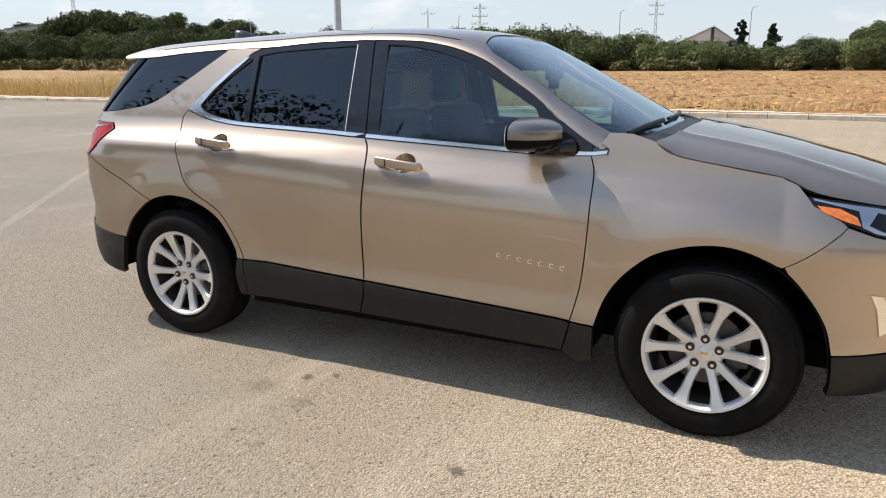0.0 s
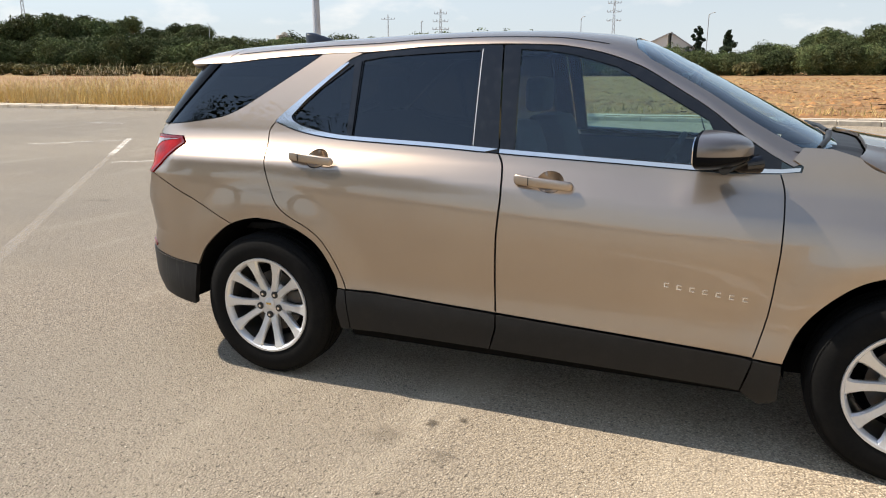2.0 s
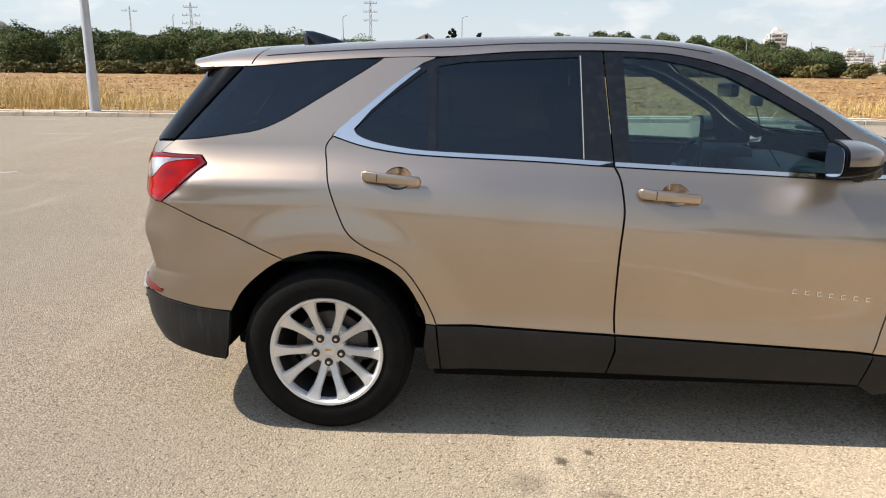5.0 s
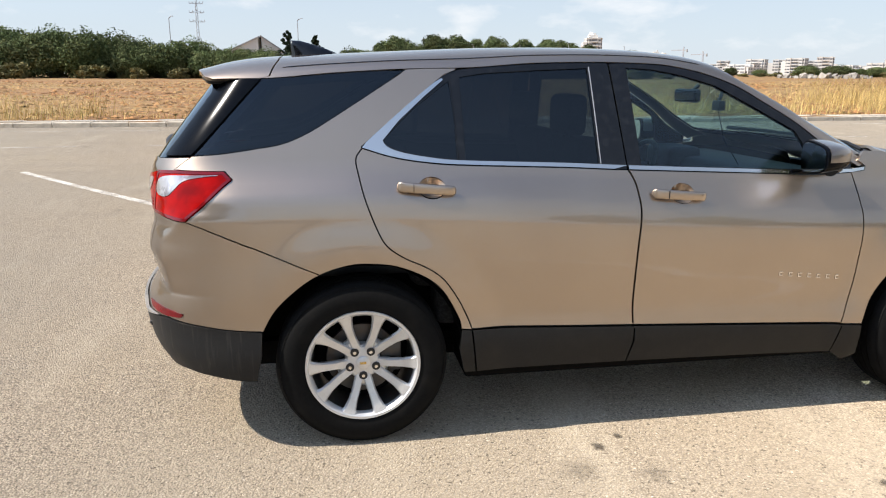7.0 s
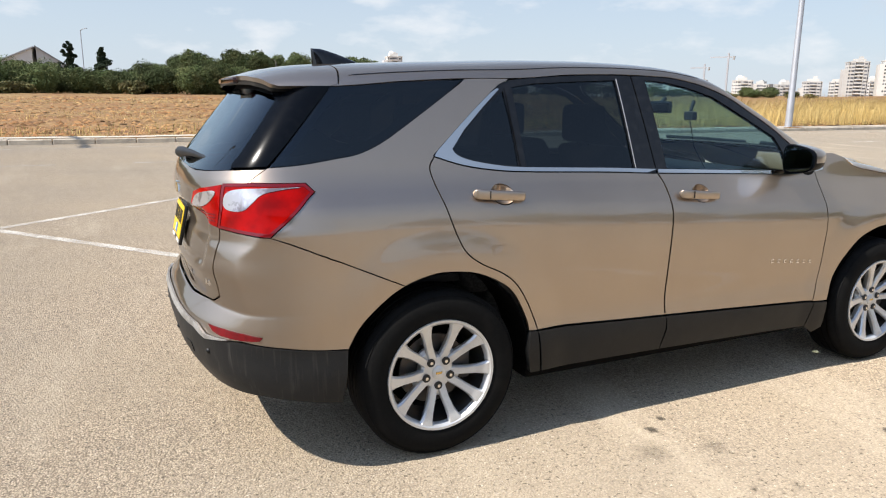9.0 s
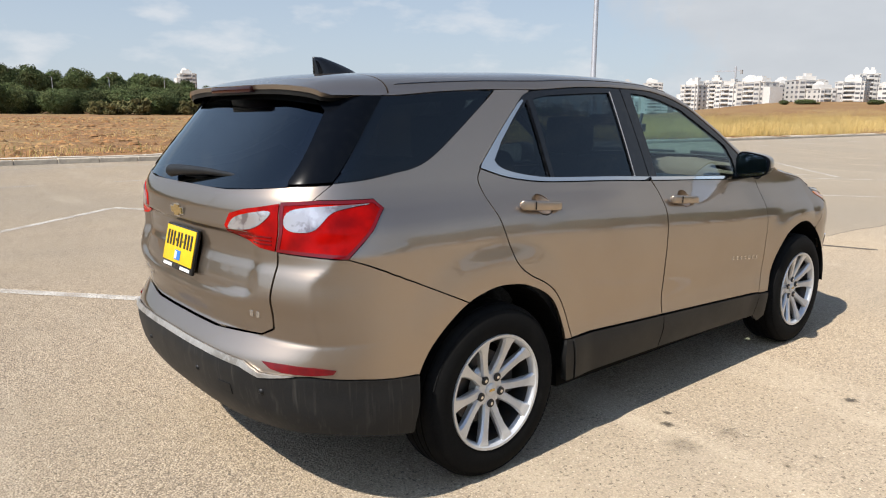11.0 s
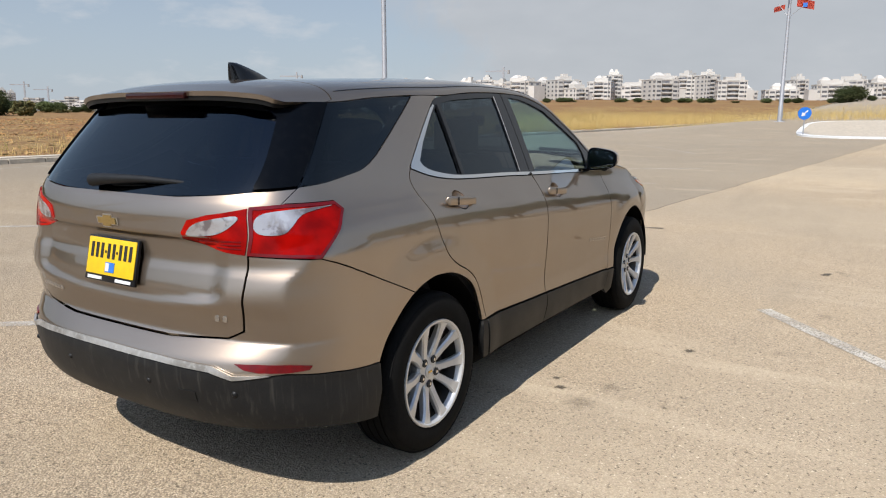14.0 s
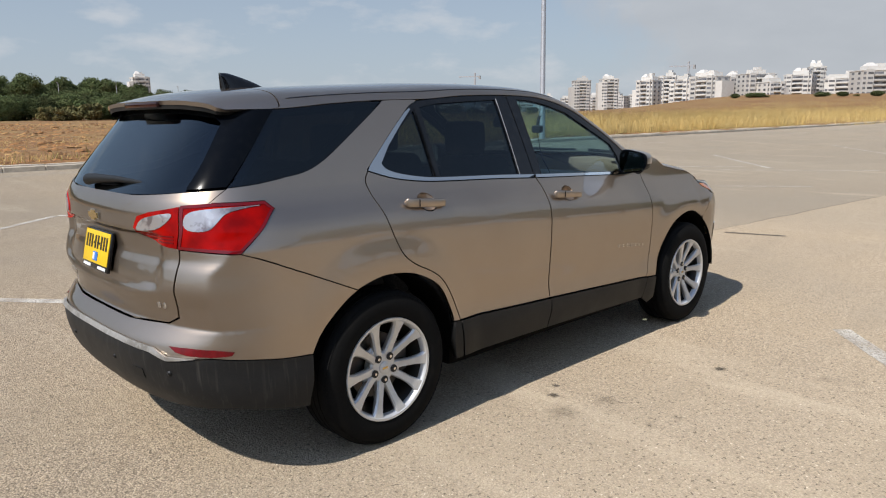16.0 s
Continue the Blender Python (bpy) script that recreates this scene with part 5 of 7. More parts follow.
# ---- wheels ----
def wheel(cx, s, turn):
    """s: -1 on the right-hand side. Built round the y axis with its face towards minus y, then turned."""
    root = new("wheel")
    root.parent = car
    tagged(root, "five twin-spoke silver alloy wheel")
    root.matrix_basis = pose(cx, s * 0.79, AXLE, 0, 0, 0 if s < 0 else 180)
    bm = bmesh.new()
    prof = [(0.226, -0.098), (0.238, -0.106), (0.252, -0.112), (0.285, -0.116), (0.318, -0.111), (0.340, -0.098), (0.350, -0.084)]
    for y in (-0.060, -0.020, 0.020, 0.060):
        prof += [(0.3545, y - 0.012), (0.3545, y - 0.004), (0.3465, y - 0.003), (0.3465, y + 0.003), (0.3545, y + 0.004)]
    prof += [(0.350, 0.084), (0.340, 0.098), (0.318, 0.111), (0.285, 0.116), (0.25, 0.112), (0.226, 0.098)]
    add_lathe(bm, prof, 72)
    bm.verts.index_update()
    tyre = smooth(part("tyre", bm, RUBBER, root, "dusty black tyre"), 35)
    bm = bmesh.new()
    for k in range(90):
        a = 2 * math.pi * k / 90
        m = pose(0, 0, 0, 0, math.degrees(-a), 0)
        for y0, y1, sk in ((-0.104, -0.066, 0.006), (0.066, 0.104, -0.006)):
            vs = add_box(bm, (0.335, y0, -0.0092), (0.3530, y1, 0.0092))
            for v in vs:
                if abs(v.co.y) > 0.09 and v.co.x > 0.35:
                    v.co.x -= 0.0165
                v.co.z += sk * (v.co.y - y0) / 0.04
                v.co = m @ v.co
    tagged(part("tread", bm, RUBBER, root), kind="stuff")
    bm = bmesh.new()
    add_lathe(bm, [(0.238, -0.107), (0.236, -0.113), (0.226, -0.112), (0.217, -0.102), (0.213, -0.080), (0.224, -0.080)], 72)
    smooth(part("rim", bm, ALLOY, root, "silver alloy rim"), 35)
    # alloy barrel split off and darkened: the shade behind the spokes is its colour
    bm = bmesh.new()
    add_lathe(bm, [(0.2165, -0.082), (0.212, -0.05), (0.203, 0.02), (0.203, 0.09), (0.208, 0.09), (0.210, 0.02), (0.219, -0.05)], 64)
    smooth(part("barrel", bm, DARK_IRON, root, "inner barrel, coloured dark like the shade behind the spokes"), 35)
    hub = bmesh.new()
    add_lathe(hub, [(0.0, -0.070), (0.045, -0.070), (0.066, -0.066), (0.074, -0.056), (0.076, -0.02), (0.0, -0.02)], 40, False)
    smooth(part("hub", hub, ALLOY, root), 35)
    for k in range(5):
        base = turn + 72 * k
        for sg in (-1, 1):
            bm = bmesh.new()
            secs = []
            for r, off, wd, y, th in ((0.045, 14, 0.0200, -0.066, 0.034), (0.080, 14.5, 0.0190, -0.073, 0.036), (0.120, 15.0, 0.0180, -0.083, 0.036), (0.165, 16.2, 0.0195, -0.094, 0.034), (0.200, 17.2, 0.0260, -0.103, 0.030), (0.224, 17.6, 0.0380, -0.108, 0.022)):
                a = radians(base + sg * off)
                c = Vector((r * math.cos(a), 0, r * math.sin(a)))
                t = Vector((-math.sin(a), 0, math.cos(a)))
                secs.append([bm.verts.new(c + t * (wd * e) + Vector((0, y + h, 0))) for e, h in ((-1, 0.010), (-0.72, 0.0), (0.72, 0.0), (1, 0.010), (0.75, th), (-0.75, th))])
            for a0, a1 in zip(secs, secs[1:]):
                for j in range(6):
                    bm.faces.new((a0[j], a0[(j + 1) % 6], a1[(j + 1) % 6], a1[j]))
            bm.faces.new(secs[0])
            bm.faces.new(secs[-1])
            bmesh.ops.recalc_face_normals(bm, faces=bm.faces[:])
            smooth(part("spoke", bm, ALLOY, root), 32)
        # the foot that joins the two spokes round the nut
        a = radians(base)
        bm = bmesh.new()
        rad, tan = Vector((math.cos(a), 0, math.sin(a))), Vector((-math.sin(a), 0, math.cos(a)))
        rows = []
        for r, wd, y in ((0.040, 0.020, -0.060), (0.072, 0.026, -0.064), (0.098, 0.024, -0.062), (0.112, 0.020, -0.046)):
            rows.append([bm.verts.new(rad * r + tan * wd * e + Vector((0, y, 0))) for e in (-1, -0.4, 0.4, 1)] + [bm.verts.new(rad * r + tan * wd * e + Vector((0, -0.032, 0))) for e in (1, -1)])
        for r0, r1 in zip(rows, rows[1:]):
            for j in range(6):
                bm.faces.new((r0[j], r0[(j + 1) % 6], r1[(j + 1) % 6], r1[j]))
        bm.faces.new(rows[0])
        bm.faces.new(rows[-1])
        bmesh.ops.recalc_face_normals(bm, faces=bm.faces[:])
        smooth(part("spoke_foot", bm, ALLOY, root), 32)
        # flat black disc round the nut stands in for its shaded pocket
        bm = bmesh.new()
        add_tube(bm, [(0.057 * math.cos(a), -0.060, 0.057 * math.sin(a)), (0.057 * math.cos(a), -0.0745, 0.057 * math.sin(a))], [0.0175, 0.0175], 18)
        part("lug_shade", bm, INK, root)
        bm = bmesh.new()
        add_tube(bm, [(0.057 * math.cos(a), -0.062, 0.057 * math.sin(a)), (0.057 * math.cos(a), -0.079, 0.057 * math.sin(a))], [0.0088, 0.0075], 6)
        bmesh.ops.recalc_face_normals(bm, faces=bm.faces[:])
        part("lug_nut", bm, CHROME, root)
    bm = bmesh.new()
    add_lathe(bm, [(0.0, -0.078), (0.022, -0.077), (0.029, -0.073), (0.030, -0.060)], 28, False)
    smooth(part("centre_cap", bm, ALLOY, root, "silver cap with a gold mark"), 35)
    box_part("cap_mark", (-0.014, -0.0795, -0.005), (0.014, -0.0765, 0.005), GOLD, root, 0.001)
    bm = bmesh.new()
    add_lathe(bm, [(0.06, -0.012), (0.150, -0.012), (0.150, 0.010), (0.06, 0.010)], 48)
    part("brake_disc", bm, DARK_IRON, root, "grey brake disc")
    box_part("brake_caliper", (0.075, -0.035, -0.06), (0.165, 0.04, 0.07), DARK_IRON, root, 0.012)
    # plain disc behind the spokes, in the same shade-dark colour
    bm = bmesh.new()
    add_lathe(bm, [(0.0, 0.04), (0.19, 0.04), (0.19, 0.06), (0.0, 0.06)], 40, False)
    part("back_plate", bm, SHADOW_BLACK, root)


for cx, ang in ((0.0, -90), (WHEELBASE, 90)):
    wheel(cx, -1, ang)
    wheel(cx, 1, ang)


# ---- wheel wells, underbody and cabin ----
def wheel_well(cx, s):
    bm = bmesh.new()
    n = 28
    rows = []
    for k in range(n + 1):
        a = radians(-2 + 184 * k / n)
        rows.append([bm.verts.new((cx + r * math.cos(a), s * y, 0.365 + r * math.sin(a))) for r, y in ((0.425, 0.880), (0.430, 0.86), (0.43, 0.50), (0.02, 0.50))])
    for r0, r1 in zip(rows, rows[1:]):
        for j in range(3):
            bm.faces.new((r0[j], r0[j + 1], r1[j + 1], r1[j]))
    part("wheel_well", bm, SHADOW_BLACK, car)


for cx in (0.0, WHEELBASE):
    for s in (-1, 1):
        wheel_well(cx, s)
# underside blocks, their shade already in the colour
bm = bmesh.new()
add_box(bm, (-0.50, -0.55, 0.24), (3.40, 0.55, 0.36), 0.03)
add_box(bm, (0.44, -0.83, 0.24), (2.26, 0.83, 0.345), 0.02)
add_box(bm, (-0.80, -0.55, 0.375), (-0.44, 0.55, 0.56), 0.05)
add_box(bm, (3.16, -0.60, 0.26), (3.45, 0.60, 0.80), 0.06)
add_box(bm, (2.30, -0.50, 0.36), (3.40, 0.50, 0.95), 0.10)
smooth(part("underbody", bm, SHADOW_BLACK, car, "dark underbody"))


def inner_side(mirror):
    arch = [(0.44 * math.cos(radians(a)), 0.365 + 0.44 * math.sin(radians(a))) for a in range(160, 15, -12)]
    arch2 = [(WHEELBASE + x, z) for x, z in arch]
    poly = [(-0.45, 0.55)] + arch + [(0.46, 0.33), (2.26, 0.33)] + arch2 + [(3.15, 0.45), (3.15, 0.90), (2.93, 1.02), (2.5, 1.09), (2.28, 1.09), (1.2, 1.115), (0.45, 1.14), (0.06, 1.22), (-0.08, 1.30), (-0.32, 1.215), (-0.50, 1.19), (-0.47, 0.9)]
    skin("inner_panel", poly, shell, CABIN, car, -0.045, 0.07, 0.0, (), mirror)


both(inner_side)
bm = bmesh.new()
g = [[bm.verts.new(Vector(top(x, q)) - Vector((0, 0, 0.035))) for q in (-0.86, -0.7, -0.4, 0, 0.4, 0.7, 0.86)] for x in np.arange(-0.45, 1.62, 0.15)]
for r0, r1 in zip(g, g[1:]):
    for j in range(6):
        bm.faces.new((r0[j], r1[j], r1[j + 1], r0[j + 1]))
part("headliner", bm, HEADLINER, car, "grey cloth headliner")
box_part("load_floor", (-0.70, -0.60, 0.66), (0.28, 0.60, 0.70), CABIN, car, 0.01)
box_part("inner_gate", (-0.78, -0.52, 0.70), (-0.74, 0.52, 1.13), CABIN, car, 0.02)


def seat(x, y, w, bench=False):
    root = new("rear_seat" if bench else "front_seat")
    root.parent = car
    tagged(root, "dark cloth seat with a headrest")
    vs_mat = SEAT_CLOTH
    box_part("cushion", (x, y - w / 2, 0.42), (x + 0.52, y + w / 2, 0.66), vs_mat, root, 0.05, "", 3)
    bm = bmesh.new()
    add_box(bm, (x - 0.10, y - w / 2, 0.60), (x + 0.08, y + w / 2, 1.24), 0.06, 3)
    for v in bm.verts:
        v.co.x -= (v.co.z - 0.6) * 0.30
        v.co.y = y + (v.co.y - y) * (1 - 0.18 * smoothstep((v.co.z - 0.9) / 0.4))
    smooth(part("backrest", bm, vs_mat, root), 50)
    for yy in ([y] if not bench else [y - 0.42, y + 0.42]):
        bm = bmesh.new()
        add_box(bm, (x - 0.32, yy - 0.13, 1.25), (x - 0.21, yy + 0.13, 1.44), 0.045, 3)
        smooth(part("headrest", bm, vs_mat, root), 50)
        for d in (-0.05, 0.05):
            tube_part("headrest_post", [(x - 0.255, yy + d, 1.18), (x - 0.262, yy + d, 1.30)], 0.007, CHROME, root, 6)


seat(1.28, -0.38, 0.52)
seat(1.28, 0.38, 0.52)
seat(0.34, 0.0, 1.30, True)
dash = new("dashboard")
dash.parent = car
tagged(dash, "black moulded dashboard")
bm = bmesh.new()
add_box(bm, (1.86, -0.70, 0.62), (2.38, 0.70, 1.07), 0.07, 3)
for v in bm.verts:
    if v.co.x < 2.1 and v.co.z > 0.95:
        v.co.x += 0.06
smooth(part("dash_top", bm, CABIN, dash), 50)
box_part("instrument_hood", (1.86, 0.22, 1.00), (2.06, 0.55, 1.12), CABIN, dash, 0.04, "", 3)
box_part("centre_screen", (1.84, -0.14, 0.88), (1.87, 0.14, 1.03), GLOSS_BLACK, dash, 0.01)
box_part("centre_console", (1.0, -0.13, 0.40), (1.95, 0.13, 0.72), CABIN, dash, 0.04)
for y0, y1 in ((-0.62, -0.46), (0.58, 0.66)):
    box_part("air_vent", (1.885, y0, 0.93), (1.905, y1, 1.00), CHROME, dash, 0.008)
steer = new("steering_wheel")
steer.parent = car
steer.matrix_basis = pose(1.72, 0.38, 0.98, 0, -62, 0)
tagged(steer, "black steering wheel with bright spokes")
bm = bmesh.new()
add_tube(bm, [(0.185 * math.cos(a), 0.185 * math.sin(a), 0) for a in [2 * math.pi * k / 36 for k in range(37)]], 0.016, 10, False)
smooth(part("wheel_ring", bm, CABIN, steer))
box_part("wheel_boss", (-0.06, -0.075, -0.04), (0.06, 0.075, 0.012), CABIN, steer, 0.025, "", 3)
for sgn in (-1, 1):
    box_part("wheel_spoke", (-0.02, 0.06 * sgn if sgn > 0 else -0.18, -0.012), (0.02, 0.18 if sgn > 0 else -0.06, 0.006), ALLOY, steer, 0.006)
mir_in = new("cabin_mirror")
mir_in.parent = car
tagged(mir_in, "black cabin mirror with a dash camera beside it")
box_part("mirror_shell", (1.80, -0.12, 1.385), (1.835, 0.12, 1.455), GLOSS_BLACK, mir_in, 0.018, "", 3)
tube_part("mirror_stalk", [(1.83, 0, 1.43), (1.88, 0, 1.475)], 0.012, CABIN, mir_in, 8)
box_part("dash_camera", (1.86, -0.25, 1.35), (1.90, -0.18, 1.40), CABIN, mir_in, 0.01)
tube_part("camera_stalk", [(1.88, -0.215, 1.40), (1.90, -0.215, 1.46)], 0.010, CABIN, mir_in, 8)
tube_part("camera_cable", [(1.88, -0.215, 1.35), (1.93, -0.21, 1.2), (2.02, -0.22, 1.07)], 0.003, CABIN, mir_in, 5)


# ---- ground ----
KERB_Y = 17.6


def height(x, y):
    """The lie of the land: a level lot, fields that rise gently, two low hills, a slope up to the town."""
    r = math.hypot(x, y)
    az = math.degrees(math.atan2(y, x))
    h = 0.16 * smoothstep((y - 6) / 11)
    if y > KERB_Y:
        h += 0.12 + 0.0098 * min(y - KERB_Y, 300)
    h += 1.0 * smoothstep((x - 46) / 16) * smoothstep((18 - y) / 12) * smoothstep((y + 60) / 40)
    h += 9.0 * smoothstep((r - 60) / 420) * smoothstep((36 - az) / 14) * smoothstep((az + 30) / 20)
    h += 11.0 * math.exp(-(((x + 195) / 65) ** 2 + ((y - 178) / 45) ** 2))
    h += 6.0 * math.exp(-(((x - 52) / 32) ** 2 + ((y - 300) / 40) ** 2)) + 3.6 * math.exp(-(((x - 92) / 22) ** 2 + ((y - 290) / 40) ** 2))
    return h


def graded(lo, hi, fine_lo, fine_hi, fine, growth=1.18):
    out = list(np.arange(fine_lo, fine_hi + fine / 2, fine))
    s, v = fine, fine_hi
    while v < hi:
        s *= growth
        v += s
        out.append(v)
    s, v = fine, fine_lo
    while v > lo:
        s *= growth
        v -= s
        out.insert(0, v)
    return out


def sheet_mesh(name, xs, ys, z_of, mat):
    verts = [(x, y, z_of(x, y)) for y in ys for x in xs]
    n = len(xs)
    faces = [(j * n + i, j * n + i + 1, (j + 1) * n + i + 1, (j + 1) * n + i) for j in range(len(ys) - 1) for i in range(n - 1)]
    me = bpy.data.meshes.new(name)
    me.from_pydata(verts, [], faces)
    me.materials.append(mat)
    me.shade_smooth()
    return new(name, me)


def soil(x, y):
    h = height(x, y)
    if y < KERB_Y + 0.12 and -400 < x < 400:
        return h - 0.25
    if y < 130:
        h += 0.10 * noise.noise((x * 0.35, y * 0.9, 0.0)) + 0.05 * noise.noise((x * 1.1, y * 1.7, 4.0))
    return h


ys = sorted(graded(-3000, 3000, KERB_Y + 0.12, 60, 0.8, 1.12) + [KERB_Y + 0.09])
tagged(sheet_mesh("ground", graded(-3000, 3000, -50, 75, 1.0, 1.12), ys, soil, FIELD), "orange-brown ploughed field reaching the horizon", "ground", kind="structure")
tagged(sheet_mesh("pavement", graded(-390, 390, -14, 66, 2.0, 1.2), list(np.arange(-60, -6, 6.0)) + list(np.arange(-6, KERB_Y - 0.3, 1.0)) + [KERB_Y], height, ASPHALT), "sun-bleached speckled asphalt car park and road", "pavement", kind="structure")

# kerb stones
kerb = tagged(new("kerb"), "pale concrete kerb along the road", "kerb", kind="structure")
bm = bmesh.new()
add_box(bm, (-0.494, 0.0, -0.12), (0.494, 0.30, 0.13), 0.018, 1)
for v in bm.verts:
    if v.co.z > 0.05 and v.co.y < 0.05:
        v.co.y += 0.02
kerb_me = bpy.data.meshes.new("kerb_stone")
bm.to_mesh(kerb_me)
bm.free()
kerb_me.materials.append(KERB)
for k in range(160):
    x = -62 + k
    ob = new("kerb_stone", kerb_me)
    ob.parent = kerb
    ob.matrix_basis = pose(x, KERB_Y + random.uniform(-0.006, 0.006), height(x, KERB_Y) + random.uniform(-0.004, 0.004), 0, 0, random.uniform(-0.2, 0.2))
bm = bmesh.new()
for x0, x1 in ((-390, -62.5), (97.5, 390)):
    n = 24
    for k in range(n):
        a, b = x0 + (x1 - x0) * k / n, x0 + (x1 - x0) * (k + 1) / n
        z = height((a + b) / 2, KERB_Y)
        add_box(bm, (a, KERB_Y, z - 0.3), (b, KERB_Y + 0.3, z + 0.13))
part("kerb_run", bm, KERB, kerb)
# worn strip of earth and path slabs behind the kerb
bm = bmesh.new()
for k in range(120):
    x = -60 + k * 1.2
    z = height(x + 0.6, KERB_Y + 0.5)
    add_box(bm, (x, KERB_Y + 0.31, z - 0.1), (x + 1.185, KERB_Y + 0.95, z + 0.022 + random.uniform(0, 0.012)))
tagged(part("verge_path", bm, DUSTY_PATH, None), "narrow pale dusty strip behind the kerb", "verge", kind="structure")

# painted lines
D1, D2 = Vector((0.645, -0.765, 0)), Vector((0.765, 0.645, 0))


def painted(name, a, b, width, lab, cat="road marking", mat=ROAD_LINE):
    a, b = Vector((*a, 0)), Vector((*b, 0))
    d = (b - a).normalized()
    s = Vector((-d.y, d.x, 0)) * width / 2
    bm = bmesh.new()
    n = max(2, int((b - a).length / 0.25))
    rows = []
    for k in range(n + 1):
        p = a.lerp(b, k / n)
        e = 1 + 0.09 * noise.noise(p * 3.0)
        z = height(p.x, p.y) + 0.004
        rows.append((bm.verts.new((p + s * e) + Vector((0, 0, z))), bm.verts.new((p - s * e) + Vector((0, 0, z)))))
    for r0, r1 in zip(rows, rows[1:]):
        bm.faces.new((r0[0], r1[0], r1[1], r0[1]))
    bmesh.ops.recalc_face_normals(bm, faces=bm.faces[:])
    ob = part(name, bm, mat, None)
    return tagged(ob, lab, cat, "painted lines on the asphalt")


def bay(o1a, o2a, o1b, o2b):
    painted("parking_line", (D1 * o1a + D2 * o2a).xy, (D1 * o1b + D2 * o2b).xy, 0.12, "worn white parking bay line on asphalt")


painted("parking_line", (D1 * -10.5 + D2 * -2.61).xy, (D1 * -1.3 + D2 * -2.49).xy, 0.11, "rubbed-out faint parking bay line on asphalt", mat=FAINT_LINE)
for q in ((-14.0, -2.62, -10.5, -2.61), (-9.8, 1.83, -1.8, 1.72), (-5.8, 6.55, -3.2, 6.45), (-13.5, -4.6, -13.7, -2.5), (-9.3, -2.45, -9.25, -0.6), (-5.84, 1.88, -5.8, 6.5), (3.45, 1.35, 3.47, -1.6), (7.9, 21.8, 7.8, 15.7), (6.0, 15.4, 10.1, 15.0)):
    bay(*q)
for a, b in (((16.3, 6.5), (17.3, 5.0)), ((11.9, 3.3), (13.0, 1.8)), ((31.6, 7.5), (25.8, 3.9))):
    painted("parking_line", a, b, 0.10, "worn white parking bay line on asphalt")
for k in range(-14, 8):
    painted("lane_dash", (k * 3.1 - 0.75, 12.3), (k * 3.1 + 0.95, 12.3), 0.11, "worn white lane dash on the road")
for x0, x1 in ((27.0, 28.4), (31.6, 33.5), (37.4, 40.2), (43, 46.4), (49.5, 53)):
    painted("lane_dash", (x0, 13.6), (x1, 13.5), 0.13, "worn white lane dash on the road")
painted("edge_line", (-90, 16.1), (70, 16.1), 0.10, "faded white road edge line")
painted("asphalt_crack", (6.61, 0.60), (6.82, -0.05), 0.07, "dark open crack in the asphalt", "crack", STAIN)


def stain(x, y, rx, ry, seed, mat):
    bm = bmesh.new()
    c = bm.verts.new((0, 0, 0))
    ring = [bm.verts.new((math.cos(2 * math.pi * k / 28), math.sin(2 * math.pi * k / 28), 0)) for k in range(28)]
    for k in range(28):
        bm.faces.new((c, ring[k], ring[(k + 1) % 28]))
    ob = tagged(part("oil_stain", bm, mat, None), "small dark oil stain on the asphalt", "stain", "stains on the asphalt")
    ob.matrix_basis = pose(x, y, 0.003 + 0.0004 * seed, 0, 0, 47 * seed) @ Matrix.Diagonal((rx, ry, 1, 1))


for k, q in enumerate(((0.83, -1.24, 0.14, 0.11, SMUDGE), (1.11, -1.31, 0.105, 0.08, SMUDGE), (0.965, -1.08, 0.05, 0.035, DARK_SMUDGE), (1.955, -1.53, 0.055, 0.04, DARK_SMUDGE), (0.99, -1.635, 0.045, 0.03, SMUDGE), (1.16, -1.695, 0.05, 0.04, SMUDGE), (1.08, -1.01, 0.035, 0.025, DARK_SMUDGE), (4.85, -2.08, 0.12, 0.05, DARK_SMUDGE))):
    stain(*q[:4], k, q[4])


# ---- vegetation ----
def leaf_cloud(bm, centre, radii, count, size, rnd, flat=0.0):
    """Many small leaf sprays in a lumpy volume."""
    lumps = []
    for _ in range(max(5, int(count / 90))):
        v = Vector((rnd.gauss(0, 1), rnd.gauss(0, 1), rnd.gauss(0, 1))).normalized() * rnd.random() ** 0.45 * 0.72
        lumps.append((v, rnd.uniform(0.22, 0.42)))
    for _ in range(count):
        v, r = rnd.choice(lumps)
        n = Vector((rnd.gauss(0, 1), rnd.gauss(0, 1), rnd.gauss(0, 1) + 0.3)).normalized()
        q = v + n * r * rnd.uniform(0.75, 1.08)
        p = Vector((centre[0] + q.x * radii[0], centre[1] + q.y * radii[1], centre[2] + q.z * radii[2]))
        if p.z < 0.05:
            p.z = rnd.uniform(0.05, 0.5)
        n = (n + Vector((rnd.gauss(0, 0.5), rnd.gauss(0, 0.5), rnd.gauss(0, 0.5)))).normalized()
        a = n.orthogonal().normalized()
        b = n.cross(a)
        ang = rnd.uniform(0, 6.28)
        a, b = a * math.cos(ang) + b * math.sin(ang), b * math.cos(ang) - a * math.sin(ang)
        s = size * rnd.uniform(0.6, 1.3)
        bm.faces.new([bm.verts.new(p + a * s * ca + b * s * cb + n * (0.2 * s * cc)) for ca, cb, cc in ((-1, 0, -1), (0, -0.55, 0), (1, 0, -1), (0, 0.55, 0))])


